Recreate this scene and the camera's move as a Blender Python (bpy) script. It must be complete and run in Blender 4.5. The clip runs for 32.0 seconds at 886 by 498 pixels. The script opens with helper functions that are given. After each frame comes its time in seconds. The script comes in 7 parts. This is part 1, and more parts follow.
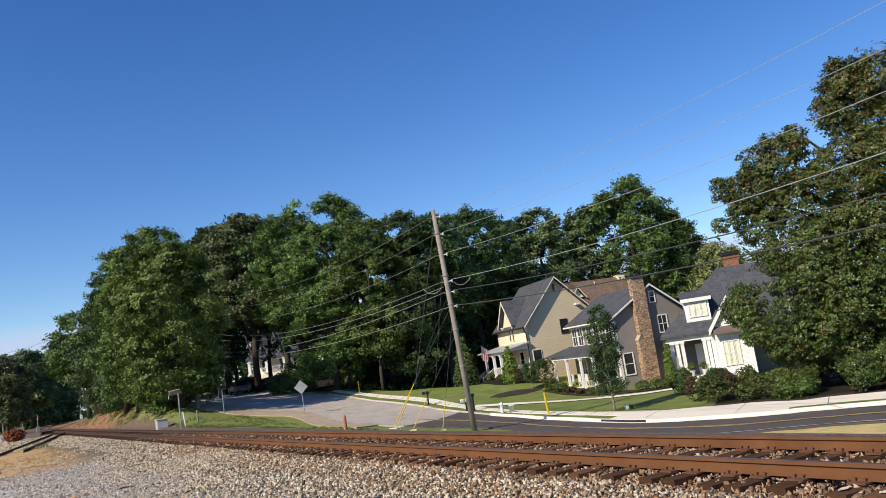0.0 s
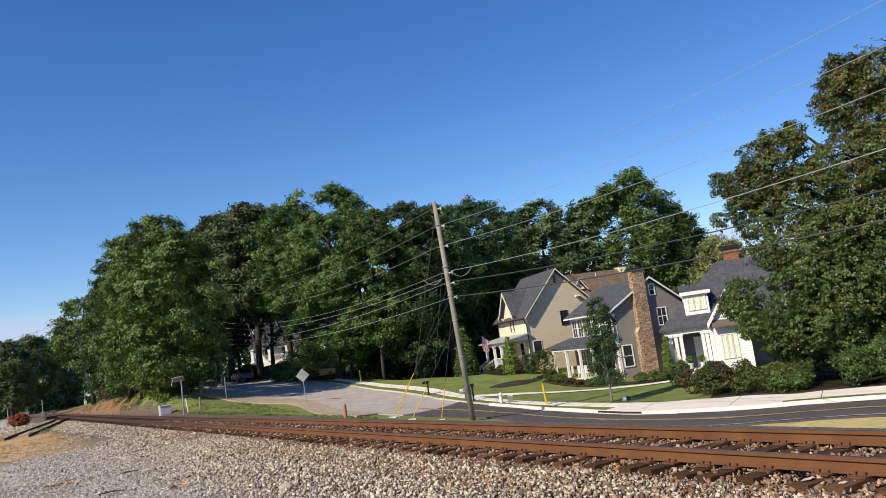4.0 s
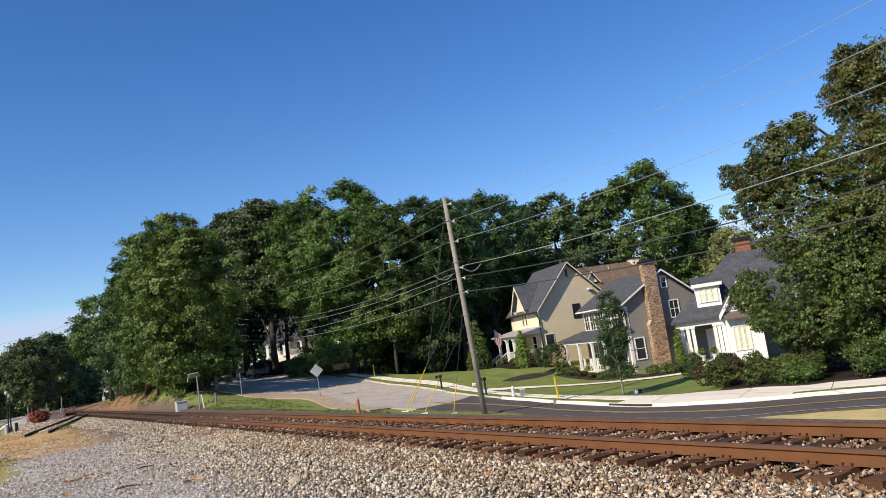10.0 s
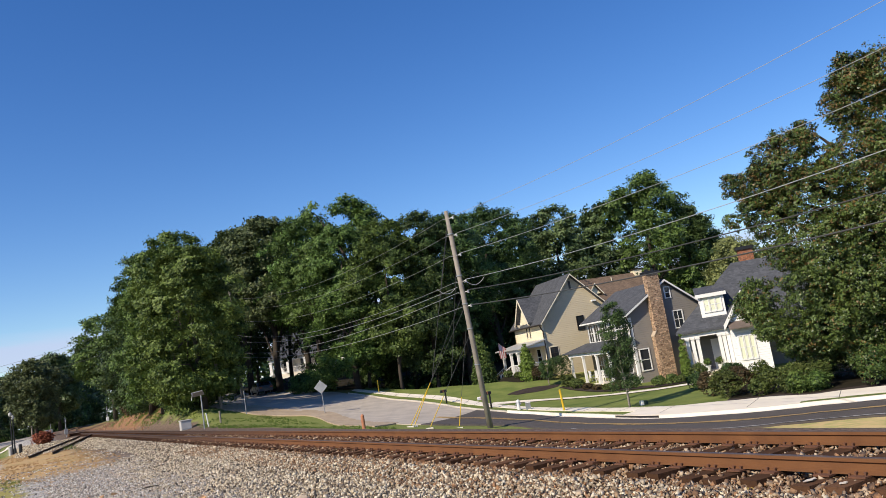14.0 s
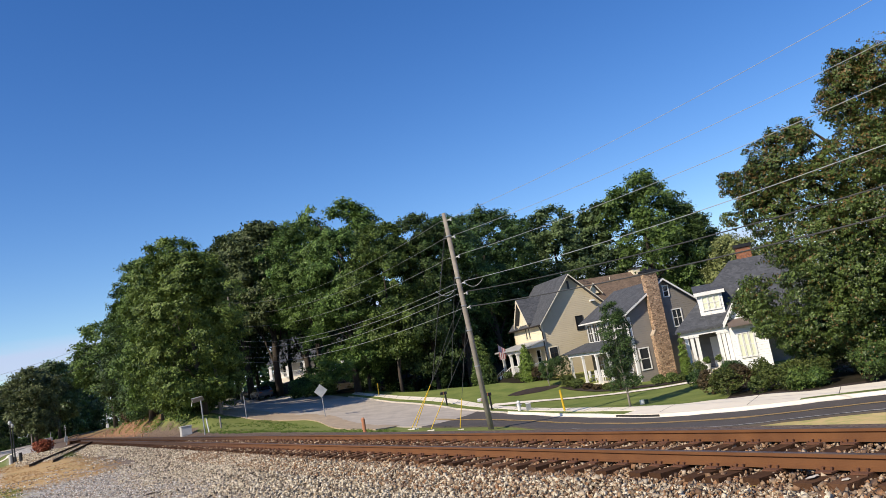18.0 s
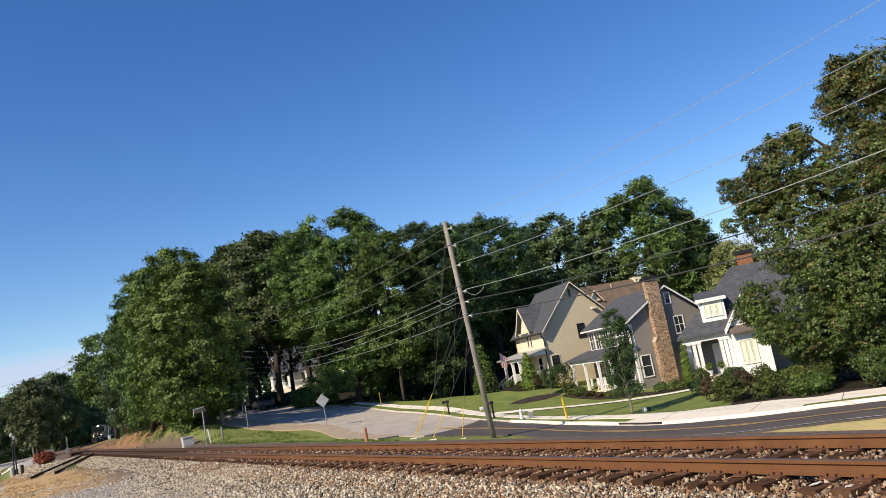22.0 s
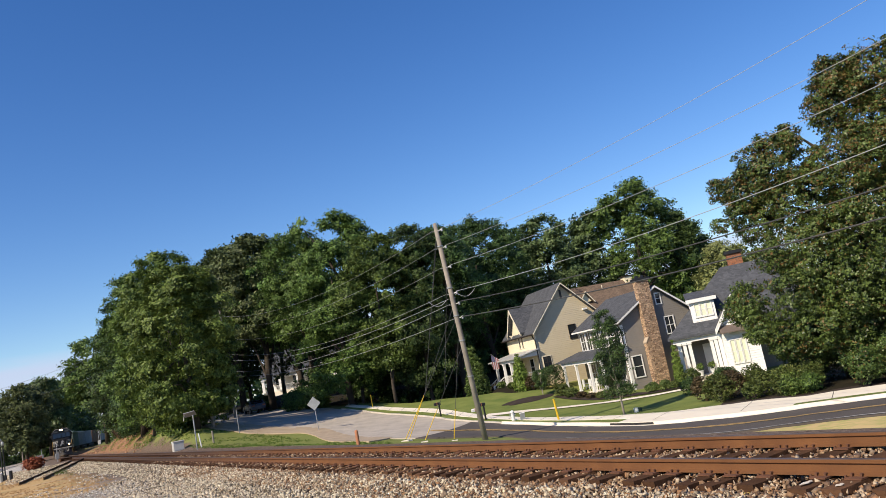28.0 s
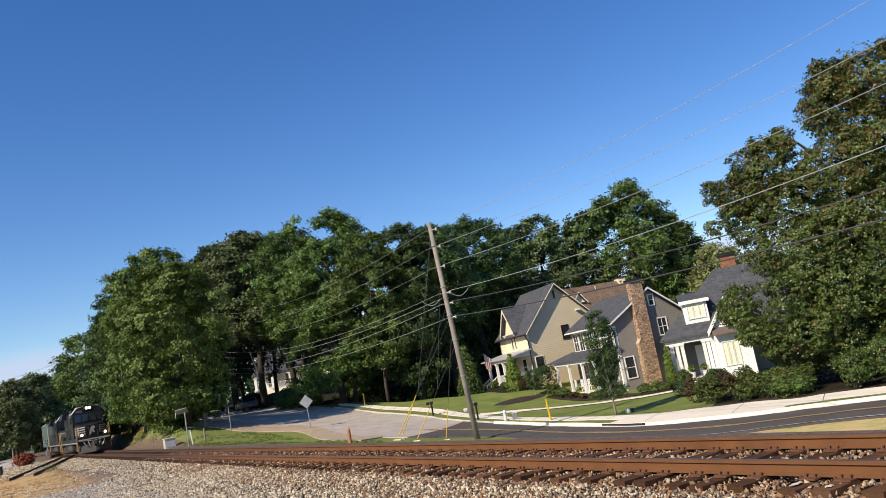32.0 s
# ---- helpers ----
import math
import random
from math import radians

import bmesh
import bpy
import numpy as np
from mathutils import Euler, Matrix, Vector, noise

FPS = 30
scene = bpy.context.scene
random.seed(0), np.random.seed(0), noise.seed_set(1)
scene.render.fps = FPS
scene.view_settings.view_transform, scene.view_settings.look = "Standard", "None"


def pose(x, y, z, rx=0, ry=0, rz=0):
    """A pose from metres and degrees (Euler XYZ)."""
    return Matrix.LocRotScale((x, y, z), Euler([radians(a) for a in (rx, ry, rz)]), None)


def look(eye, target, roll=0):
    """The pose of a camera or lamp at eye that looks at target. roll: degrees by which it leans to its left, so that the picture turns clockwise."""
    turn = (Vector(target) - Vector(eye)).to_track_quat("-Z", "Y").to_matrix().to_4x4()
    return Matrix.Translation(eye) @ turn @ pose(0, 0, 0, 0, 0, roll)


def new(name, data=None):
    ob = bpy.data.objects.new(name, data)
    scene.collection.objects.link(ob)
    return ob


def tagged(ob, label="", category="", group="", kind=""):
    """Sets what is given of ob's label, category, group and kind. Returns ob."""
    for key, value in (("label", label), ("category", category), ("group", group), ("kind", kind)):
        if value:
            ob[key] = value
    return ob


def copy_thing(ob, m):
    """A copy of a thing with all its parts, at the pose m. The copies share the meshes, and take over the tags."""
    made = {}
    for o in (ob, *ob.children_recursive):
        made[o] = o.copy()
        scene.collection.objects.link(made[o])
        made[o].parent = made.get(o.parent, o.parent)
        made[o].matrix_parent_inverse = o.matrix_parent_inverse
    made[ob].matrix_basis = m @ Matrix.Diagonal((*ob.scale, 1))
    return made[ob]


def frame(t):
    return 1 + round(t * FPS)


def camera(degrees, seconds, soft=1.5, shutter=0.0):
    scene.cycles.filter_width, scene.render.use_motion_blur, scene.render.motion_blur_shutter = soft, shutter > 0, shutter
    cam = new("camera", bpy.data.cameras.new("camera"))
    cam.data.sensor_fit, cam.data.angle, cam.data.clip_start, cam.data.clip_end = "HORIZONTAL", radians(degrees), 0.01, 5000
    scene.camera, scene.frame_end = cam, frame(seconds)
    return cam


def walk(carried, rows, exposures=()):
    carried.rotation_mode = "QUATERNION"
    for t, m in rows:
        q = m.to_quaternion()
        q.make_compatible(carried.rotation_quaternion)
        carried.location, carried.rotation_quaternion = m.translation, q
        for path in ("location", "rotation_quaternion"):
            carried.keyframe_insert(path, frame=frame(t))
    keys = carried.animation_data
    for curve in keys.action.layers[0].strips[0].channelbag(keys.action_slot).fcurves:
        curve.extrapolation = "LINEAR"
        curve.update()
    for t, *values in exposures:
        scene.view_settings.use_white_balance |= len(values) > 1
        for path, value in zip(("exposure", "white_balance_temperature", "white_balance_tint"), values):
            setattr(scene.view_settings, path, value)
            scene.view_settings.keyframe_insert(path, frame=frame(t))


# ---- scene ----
# ---- camera and its path ----
cam = camera(59.2, 32.0, soft=0.8)
PATH = [
    (0, -0.34, 0.78, 1.67, -2.11, 8.02, -8.44), (0.5, -0.37, 0.74, 1.67, -2.21, 8.04, -8.32),
    (1, -0.40, 0.77, 1.67, -2.42, 8.12, -8.10), (1.5, -0.42, 0.74, 1.67, -2.68, 8.14, -7.96),
    (2, -0.39, 0.70, 1.67, -2.77, 8.01, -7.97), (2.5, -0.30, 0.65, 1.67, -2.48, 7.79, -7.84),
    (3, -0.19, 0.55, 1.67, -1.93, 7.33, -7.38), (3.5, -0.18, 0.44, 1.68, -1.75, 7.31, -7.65),
    (5.5, -0.10, 0.12, 1.70, -1.82, 7.36, -8.07), (6, -0.12, 0.10, 1.70, -1.79, 7.48, -7.95),
    (6.5, -0.15, 0.09, 1.70, -1.49, 7.52, -7.93), (7, -0.16, 0.09, 1.70, -1.34, 7.44, -7.72),
    (7.5, -0.16, 0.07, 1.69, -1.33, 6.90, -6.88), (8, -0.11, 0.05, 1.69, -0.81, 6.40, -6.59),
    (8.5, -0.02, 0.02, 1.69, -0.25, 6.36, -6.64), (9, 0.00, 0.00, 1.70, 0.00, 6.15, -7.27),
    (9.5, -0.01, -0.01, 1.70, -0.40, 6.32, -7.98), (10, 0.03, 0.03, 1.71, -0.65, 7.00, -8.32),
    (10.5, 0.04, 0.07, 1.71, 0.00, 7.29, -8.48), (11, 0.00, 0.10, 1.71, 0.83, 7.08, -8.67),
    (11.5, -0.03, 0.12, 1.71, 1.71, 7.07, -8.60), (12, -0.06, 0.12, 1.71, 1.60, 7.63, -8.61),
    (12.5, -0.05, 0.12, 1.71, 0.81, 7.93, -8.78), (13, -0.06, 0.09, 1.72, 0.02, 8.00, -9.10),
    (13.5, -0.04, 0.07, 1.72, -0.54, 8.01, -9.26), (14, -0.01, 0.08, 1.71, -0.66, 8.05, -9.24),
    (14.5, -0.01, 0.08, 1.71, -0.52, 7.98, -9.54), (16.5, -0.02, 0.05, 1.72, -0.58, 7.84, -9.58),
    (17, -0.02, 0.06, 1.72, -0.56, 8.03, -9.79), (17.5, -0.01, 0.08, 1.71, -0.74, 8.17, -10.03),
    (18, -0.03, 0.07, 1.72, -0.84, 8.16, -10.08), (18.5, -0.02, 0.07, 1.72, -0.83, 8.26, -10.02),
    (19, -0.02, 0.08, 1.72, -0.87, 8.40, -10.00), (19.5, -0.02, 0.08, 1.72, -1.08, 8.46, -10.19),
    (20, -0.04, 0.04, 1.73, -1.24, 8.50, -10.17), (20.5, -0.03, 0.05, 1.73, -1.16, 8.59, -10.29),
    (21, -0.02, 0.06, 1.73, -1.07, 8.72, -10.42), (21.5, -0.02, 0.07, 1.73, -1.00, 8.78, -10.45),
    (22, -0.02, 0.07, 1.72, -0.88, 8.79, -10.52), (22.5, -0.01, 0.07, 1.72, -0.65, 8.86, -10.68),
    (23, -0.00, 0.09, 1.72, -0.63, 8.82, -10.76), (23.5, -0.02, 0.08, 1.73, -0.69, 8.80, -10.81),
    (24, -0.02, 0.08, 1.72, -0.57, 8.87, -10.87), (24.5, -0.01, 0.10, 1.72, -0.46, 8.92, -10.87),
    (25, -0.00, 0.11, 1.71, -0.38, 8.90, -10.94), (25.5, 0.00, 0.13, 1.71, -0.43, 8.87, -11.00),
    (27.5, 0.01, 0.12, 1.71, -1.35, 8.82, -11.02), (28, 0.01, 0.13, 1.71, -1.55, 8.81, -10.95),
    (28.5, 0.03, 0.16, 1.70, -1.72, 8.83, -10.85), (29, 0.01, 0.12, 1.71, -1.90, 8.85, -10.78),
    (29.5, 0.02, 0.12, 1.71, -2.13, 8.88, -10.64), (30, 0.00, 0.11, 1.71, -2.25, 8.86, -10.52),
    (30.5, 0.01, 0.11, 1.71, -2.14, 8.73, -10.44), (31, -0.00, 0.10, 1.72, -2.03, 8.62, -10.43),
    (31.5, 0.01, 0.14, 1.70, -2.01, 8.64, -10.43), (32, 0.01, 0.12, 1.70, -1.98, 8.69, -10.44),
]


def shot(x, y, z, yaw, pitch, roll):
    return pose(x, y, z, 90 + pitch, 0, yaw) @ pose(0, 0, 0, 0, 0, roll)


# the clip's own exposure and white balance drift a little
EXPOSURES = [(0, 0.12, 6430, 10), (7, 0.13, 6430, 10), (10, 0.17, 6470, 10), (14, 0.15, 6450, 10), (18, 0.15, 6420, 10), (20, 0.18, 6520, 10), (22, 0.21, 6690, 10), (32, 0.20, 6690, 10)]
walk(cam, [(row[0], shot(*row[1:])) for row in PATH], EXPOSURES)

# ---- sky, sun and exposure ----
SUN_BEARING, SUN_HEIGHT = 228.0, 39.0
world = bpy.data.worlds.new("sky")
scene.world = world
world.use_nodes = True
wn, wl = world.node_tree.nodes, world.node_tree.links
sky = wn.new("ShaderNodeTexSky")
sky.sky_type, sky.sun_disc = "NISHITA", False
sky.sun_elevation, sky.sun_rotation = radians(SUN_HEIGHT), radians(SUN_BEARING)
sky.altitude, sky.air_density, sky.dust_density, sky.ozone_density = 300, 1.0, 0.2, 2.6
wn["Background"].inputs["Strength"].default_value = 0.133
rich = wn.new("ShaderNodeHueSaturation")
rich.inputs["Hue"].default_value, rich.inputs["Saturation"].default_value = 0.512, 1.31
wl.new(sky.outputs["Color"], rich.inputs["Color"])
# thin cloud low over the horizon
at = wn.new("ShaderNodeTexCoord")
xyz = wn.new("ShaderNodeSeparateXYZ")
wl.new(at.outputs["Generated"], xyz.inputs[0])
stretch = wn.new("ShaderNodeMapping")
stretch.inputs["Scale"].default_value = (2.5, 2.5, 16)
wl.new(at.outputs["Generated"], stretch.inputs[0])
puff = wn.new("ShaderNodeTexNoise")
puff.inputs["Scale"].default_value, puff.inputs["Detail"].default_value = 2.2, 6
wl.new(stretch.outputs[0], puff.inputs["Vector"])
low = wn.new("ShaderNodeMapRange")
low.inputs["From Min"].default_value, low.inputs["From Max"].default_value = 0.108, 0.088
wl.new(xyz.outputs["Z"], low.inputs["Value"])
thick = wn.new("ShaderNodeMapRange")
thick.inputs["From Min"].default_value, thick.inputs["From Max"].default_value, thick.inputs["To Max"].default_value = 0.30, 0.46, 0.75
wl.new(puff.outputs["Fac"], thick.inputs["Value"])
both = wn.new("ShaderNodeMath")
both.operation = "MULTIPLY"
wl.new(low.outputs[0], both.inputs[0])
wl.new(thick.outputs[0], both.inputs[1])
cloud = wn.new("ShaderNodeMix")
cloud.data_type = "RGBA"
cloud.inputs[7].default_value = (3.9, 4.35, 5.9, 1)
wl.new(both.outputs[0], cloud.inputs[0])
wl.new(rich.outputs["Color"], cloud.inputs[6])
wl.new(cloud.outputs[2], wn["Background"].inputs["Color"])
sun = new("sun", bpy.data.lights.new("sun", "SUN"))
sun.data.energy, sun.data.angle, sun.data.color = 5.0, radians(0.55), (1.0, 0.875, 0.69)
_b, _e = radians(SUN_BEARING), radians(SUN_HEIGHT)
SUN_AT = Vector((math.sin(_b) * math.cos(_e), math.cos(_b) * math.cos(_e), math.sin(_e)))
sun.matrix_world = look(SUN_AT * 200, (0, 0, 0))


# ---- mesh helpers ----
def mesh_of(name, verts, faces, material=None, parent=None, label=""):
    me = bpy.data.meshes.new(name)
    me.from_pydata([tuple(v) for v in verts], [], faces)
    me.update()
    if material:
        me.materials.append(material)
    ob = new(name, me)
    if parent:
        ob.parent = parent
    if label:
        ob["label"] = label
    return ob


def bulk(name, verts, sizes, loops, material, parent=None):
    """A large mesh from arrays: corners, the number of corners of each face, and their indices."""
    me = bpy.data.meshes.new(name)
    me.vertices.add(len(verts))
    me.vertices.foreach_set("co", np.ascontiguousarray(verts, dtype=np.float32).ravel())
    me.loops.add(len(loops))
    me.loops.foreach_set("vertex_index", np.ascontiguousarray(loops, dtype=np.int32))
    me.polygons.add(len(sizes))
    me.polygons.foreach_set("loop_start", np.r_[0, np.cumsum(sizes)[:-1]].astype(np.int32))
    me.polygons.foreach_set("loop_total", np.asarray(sizes, dtype=np.int32))
    me.update(calc_edges=True)
    me.materials.append(material)
    ob = new(name, me)
    if parent:
        ob.parent = parent
    return ob


def part(name, bm, material, parent=None, label="", smooth=False):
    """One mesh object out of a bmesh, under its thing or part."""
    me = bpy.data.meshes.new(name)
    bmesh.ops.recalc_face_normals(bm, faces=bm.faces)
    if smooth:
        for f in bm.faces:
            f.smooth = True
    bm.to_mesh(me)
    bm.free()
    if material:
        me.materials.append(material)
    ob = new(name, me)
    if parent:
        ob.parent = parent
    if label:
        ob["label"] = label
    return ob


def share(ob, parent, m=None, name=None):
    """Another object on the same mesh."""
    o = new(name or ob.name.split(".")[0], ob.data)
    o.parent = parent
    if m is not None:
        o.matrix_basis = m
    return o


def empty(name, x, y, z, rz=0, **tags):
    ob = new(name)
    ob.empty_display_size = 0.2
    ob.matrix_basis = pose(x, y, z, 0, 0, rz)
    return tagged(ob, **tags)


def B():
    return bmesh.new()


def bx(bm, x0, x1, y0, y1, z0, z1, m=None):
    vs = [Vector((x, y, z)) for x in (x0, x1) for y in (y0, y1) for z in (z0, z1)]
    if m is not None:
        vs = [m @ v for v in vs]
    v = [bm.verts.new(p) for p in vs]
    for q in ((0, 1, 3, 2), (4, 6, 7, 5), (0, 4, 5, 1), (2, 3, 7, 6), (0, 2, 6, 4), (1, 5, 7, 3)):
        bm.faces.new([v[i] for i in q])
    return bm


def bevelled(bm, w=0.01, seg=1):
    bmesh.ops.bevel(bm, geom=bm.edges[:], offset=w, segments=seg, affect="EDGES", clamp_overlap=True)
    return bm


def tube(bm, p, q, r0, r1=None, n=8, cap=True):
    p, q = Vector(p), Vector(q)
    r1 = r0 if r1 is None else r1
    d = (q - p).normalized()
    a = d.orthogonal().normalized()
    b = d.cross(a)
    rings = []
    for c, r in ((p, r0), (q, r1)):
        rings.append([bm.verts.new(c + (a * math.cos(2 * math.pi * k / n) + b * math.sin(2 * math.pi * k / n)) * r) for k in range(n)])
    for k in range(n):
        bm.faces.new((rings[0][k], rings[0][(k + 1) % n], rings[1][(k + 1) % n], rings[1][k]))
    if cap:
        bm.faces.new(rings[0][::-1])
        bm.faces.new(rings[1])
    return bm


def path_tube(bm, pts, radii, n=8):
    rings = []
    pts = [Vector(p) for p in pts]
    for i, p in enumerate(pts):
        d = (pts[min(i + 1, len(pts) - 1)] - pts[max(i - 1, 0)]).normalized()
        a = d.cross(Vector((0.13, 0.97, 0.2))).normalized()
        b = d.cross(a)
        r = radii[i] if hasattr(radii, "__len__") else radii
        rings.append([bm.verts.new(p + (a * math.cos(2 * math.pi * k / n) + b * math.sin(2 * math.pi * k / n)) * r) for k in range(n)])
    for s, t in zip(rings, rings[1:]):
        for k in range(n):
            bm.faces.new((s[k], s[(k + 1) % n], t[(k + 1) % n], t[k]))
    bm.faces.new(rings[0][::-1])
    bm.faces.new(rings[-1])
    return bm


def slab(bm, pts, vec):
    """A flat polygon given thickness along vec."""
    vec = Vector(vec)
    a = [bm.verts.new(Vector(p)) for p in pts]
    b = [bm.verts.new(Vector(p) + vec) for p in pts]
    n = len(pts)
    bm.faces.new(a)
    bm.faces.new(b[::-1])
    for k in range(n):
        bm.faces.new((a[k], b[k], b[(k + 1) % n], a[(k + 1) % n]))
    return bm


def ball(bm, c, rx, ry=None, rz=None, sub=2, jitter=0.0, seed=0):
    ry, rz = rx if ry is None else ry, rx if rz is None else rz
    made = bmesh.ops.create_icosphere(bm, subdivisions=sub, radius=1.0)
    rnd = random.Random(seed)
    for v in made["verts"]:
        k = 1 + rnd.uniform(-jitter, jitter)
        v.co = Vector((c[0] + v.co.x * rx * k, c[1] + v.co.y * ry * k, c[2] + v.co.z * rz * k))
    return bm


# ---- materials ----
def material(name, colour, other=None, rough=0.8, metal=0.0, scale=1.0, fine=30.0, bump=0.15, gloss=0.5, random_by="", wave=None):
    """A procedural surface: two colours mixed by coarse and fine noise, fine relief, and roughness that varies."""
    m = bpy.data.materials.new(name)
    m.use_nodes = True
    n, l = m.node_tree.nodes, m.node_tree.links
    p = n["Principled BSDF"]
    p.inputs["Metallic"].default_value = metal
    p.inputs["Specular IOR Level"].default_value = gloss
    at = n.new("ShaderNodeTexCoord")
    big, small = n.new("ShaderNodeTexNoise"), n.new("ShaderNodeTexNoise")
    big.inputs["Scale"].default_value, small.inputs["Scale"].default_value = scale, fine
    big.inputs["Detail"].default_value, small.inputs["Detail"].default_value = 5, 4
    for t in (big, small):
        l.new(at.outputs["Object"], t.inputs["Vector"])
    add = n.new("ShaderNodeMath")
    add.operation = "MULTIPLY_ADD"
    l.new(small.outputs["Fac"], add.inputs[0])
    add.inputs[1].default_value = 0.5
    half = n.new("ShaderNodeMath")
    half.operation = "MULTIPLY_ADD"
    l.new(big.outputs["Fac"], half.inputs[0])
    half.inputs[1].default_value, half.inputs[2].default_value = 1.6, -0.55
    l.new(half.outputs[0], add.inputs[2])
    mix = n.new("ShaderNodeMix")
    mix.data_type = "RGBA"
    other = other or tuple(c * 0.72 for c in colour)
    mix.inputs[6].default_value, mix.inputs[7].default_value = (*other, 1), (*colour, 1)
    l.new(add.outputs[0], mix.inputs[0])
    out = mix.outputs[2]
    if random_by:
        if random_by == "island":
            src = n.new("ShaderNodeNewGeometry").outputs["Random Per Island"]
        else:
            src = n.new("ShaderNodeObjectInfo").outputs["Random"]
        hsv = n.new("ShaderNodeHueSaturation")
        ranged = n.new("ShaderNodeMapRange")
        ranged.inputs["To Min"].default_value, ranged.inputs["To Max"].default_value = 0.55, 1.4
        l.new(src, ranged.inputs["Value"])
        l.new(ranged.outputs[0], hsv.inputs["Value"])
        l.new(out, hsv.inputs["Color"])
        out = hsv.outputs["Color"]
    l.new(out, p.inputs["Base Color"])
    rr = n.new("ShaderNodeMapRange")
    rr.inputs["To Min"].default_value, rr.inputs["To Max"].default_value = max(rough - 0.12, 0.02), min(rough + 0.1, 1)
    l.new(big.outputs["Fac"], rr.inputs["Value"])
    l.new(rr.outputs[0], p.inputs["Roughness"])
    if bump:
        b = n.new("ShaderNodeBump")
        b.inputs["Strength"].default_value, b.inputs["Distance"].default_value = bump, 0.02
        l.new(small.outputs["Fac"], b.inputs["Height"])
        l.new(b.outputs["Normal"], p.inputs["Normal"])
    return m


def leaf_material(name, dark, light, gloss=0.22, lucent=0.12, rough=0.5, hue=0.0, rust=(0.17, 0.095, 0.032), vary=0.16):
    """Foliage: each leaf and each tree its own green, thin enough to let some light through. hue: the share of rusty leaves, more of them high up."""
    m = bpy.data.materials.new(name)
    m.use_nodes = True
    n, l = m.node_tree.nodes, m.node_tree.links
    p = n["Principled BSDF"]
    p.inputs["Roughness"].default_value, p.inputs["Specular IOR Level"].default_value = rough, gloss
    geo, at = n.new("ShaderNodeNewGeometry"), n.new("ShaderNodeTexCoord")
    patch = n.new("ShaderNodeTexNoise")
    patch.inputs["Scale"].default_value, patch.inputs["Detail"].default_value = 0.45, 4
    l.new(at.outputs["Object"], patch.inputs["Vector"])
    add = n.new("ShaderNodeMath")
    add.operation = "MULTIPLY_ADD"
    l.new(geo.outputs["Random Per Island"], add.inputs[0])
    add.inputs[1].default_value = 0.9
    sub = n.new("ShaderNodeMath")
    sub.operation = "MULTIPLY_ADD"
    l.new(patch.outputs["Fac"], sub.inputs[0])
    sub.inputs[1].default_value, sub.inputs[2].default_value = 1.6, -0.7
    l.new(sub.outputs[0], add.inputs[2])
    ramp = n.new("ShaderNodeMix")
    ramp.data_type = "RGBA"
    ramp.inputs[6].default_value, ramp.inputs[7].default_value = (*dark, 1), (*light, 1)
    l.new(add.outputs[0], ramp.inputs[0])
    out = ramp.outputs[2]
    each = n.new("ShaderNodeObjectInfo")
    tint = n.new("ShaderNodeHueSaturation")
    for name_in, lo, hi in (("Hue", 0.5 - 0.13 * vary, 0.5 + 0.07 * vary), ("Value", 1 - vary, 1 + vary)):
        ranged = n.new("ShaderNodeMapRange")
        ranged.inputs["To Min"].default_value, ranged.inputs["To Max"].default_value = lo, hi
        l.new(each.outputs["Random"], ranged.inputs["Value"])
        l.new(ranged.outputs[0], tint.inputs[name_in])
    l.new(out, tint.inputs["Color"])
    out = tint.outputs["Color"]
    if hue:
        spots = n.new("ShaderNodeTexNoise")
        spots.inputs["Scale"].default_value, spots.inputs["Detail"].default_value = 1.3, 3
        l.new(at.outputs["Object"], spots.inputs["Vector"])
        chance = n.new("ShaderNodeMath")
        chance.operation = "MULTIPLY_ADD"
        l.new(spots.outputs["Fac"], chance.inputs[0])
        chance.inputs[1].default_value = 1.2
        l.new(geo.outputs["Random Per Island"], chance.inputs[2])
        xyz, high = n.new("ShaderNodeSeparateXYZ"), n.new("ShaderNodeMapRange")
        l.new(at.outputs["Object"], xyz.inputs[0])
        l.new(xyz.outputs["Z"], high.inputs["Value"])
        for socket, value in (("From Min", 5.0), ("From Max", 13.0), ("To Min", -0.10), ("To Max", 0.16)):
            high.inputs[socket].default_value = value
        older = n.new("ShaderNodeMath")
        l.new(chance.outputs[0], older.inputs[0])
        l.new(high.outputs[0], older.inputs[1])
        pick = n.new("ShaderNodeMath")
        pick.operation = "GREATER_THAN"
        pick.inputs[1].default_value = 1.6 - hue
        l.new(older.outputs[0], pick.inputs[0])
        turned = n.new("ShaderNodeMix")
        turned.data_type = "RGBA"
        turned.inputs[7].default_value = (*rust, 1)
        l.new(pick.outputs[0], turned.inputs[0])
        l.new(out, turned.inputs[6])
        out = turned.outputs[2]
    l.new(out, p.inputs["Base Color"])
    t = n.new("ShaderNodeBsdfTranslucent")
    l.new(out, t.inputs["Color"])
    mix = n.new("ShaderNodeMixShader")
    mix.inputs[0].default_value = lucent
    l.new(p.outputs[0], mix.inputs[1])
    l.new(t.outputs[0], mix.inputs[2])
    l.new(mix.outputs[0], n["Material Output"].inputs["Surface"])
    return m


def glass_material(name, tint=(0.02, 0.025, 0.03)):
    m = bpy.data.materials.new(name)
    m.use_nodes = True
    p = m.node_tree.nodes["Principled BSDF"]
    p.inputs["Base Color"].default_value = (*tint, 1)
    p.inputs["Roughness"].default_value, p.inputs["Specular IOR Level"].default_value = 0.06, 0.7
    return m


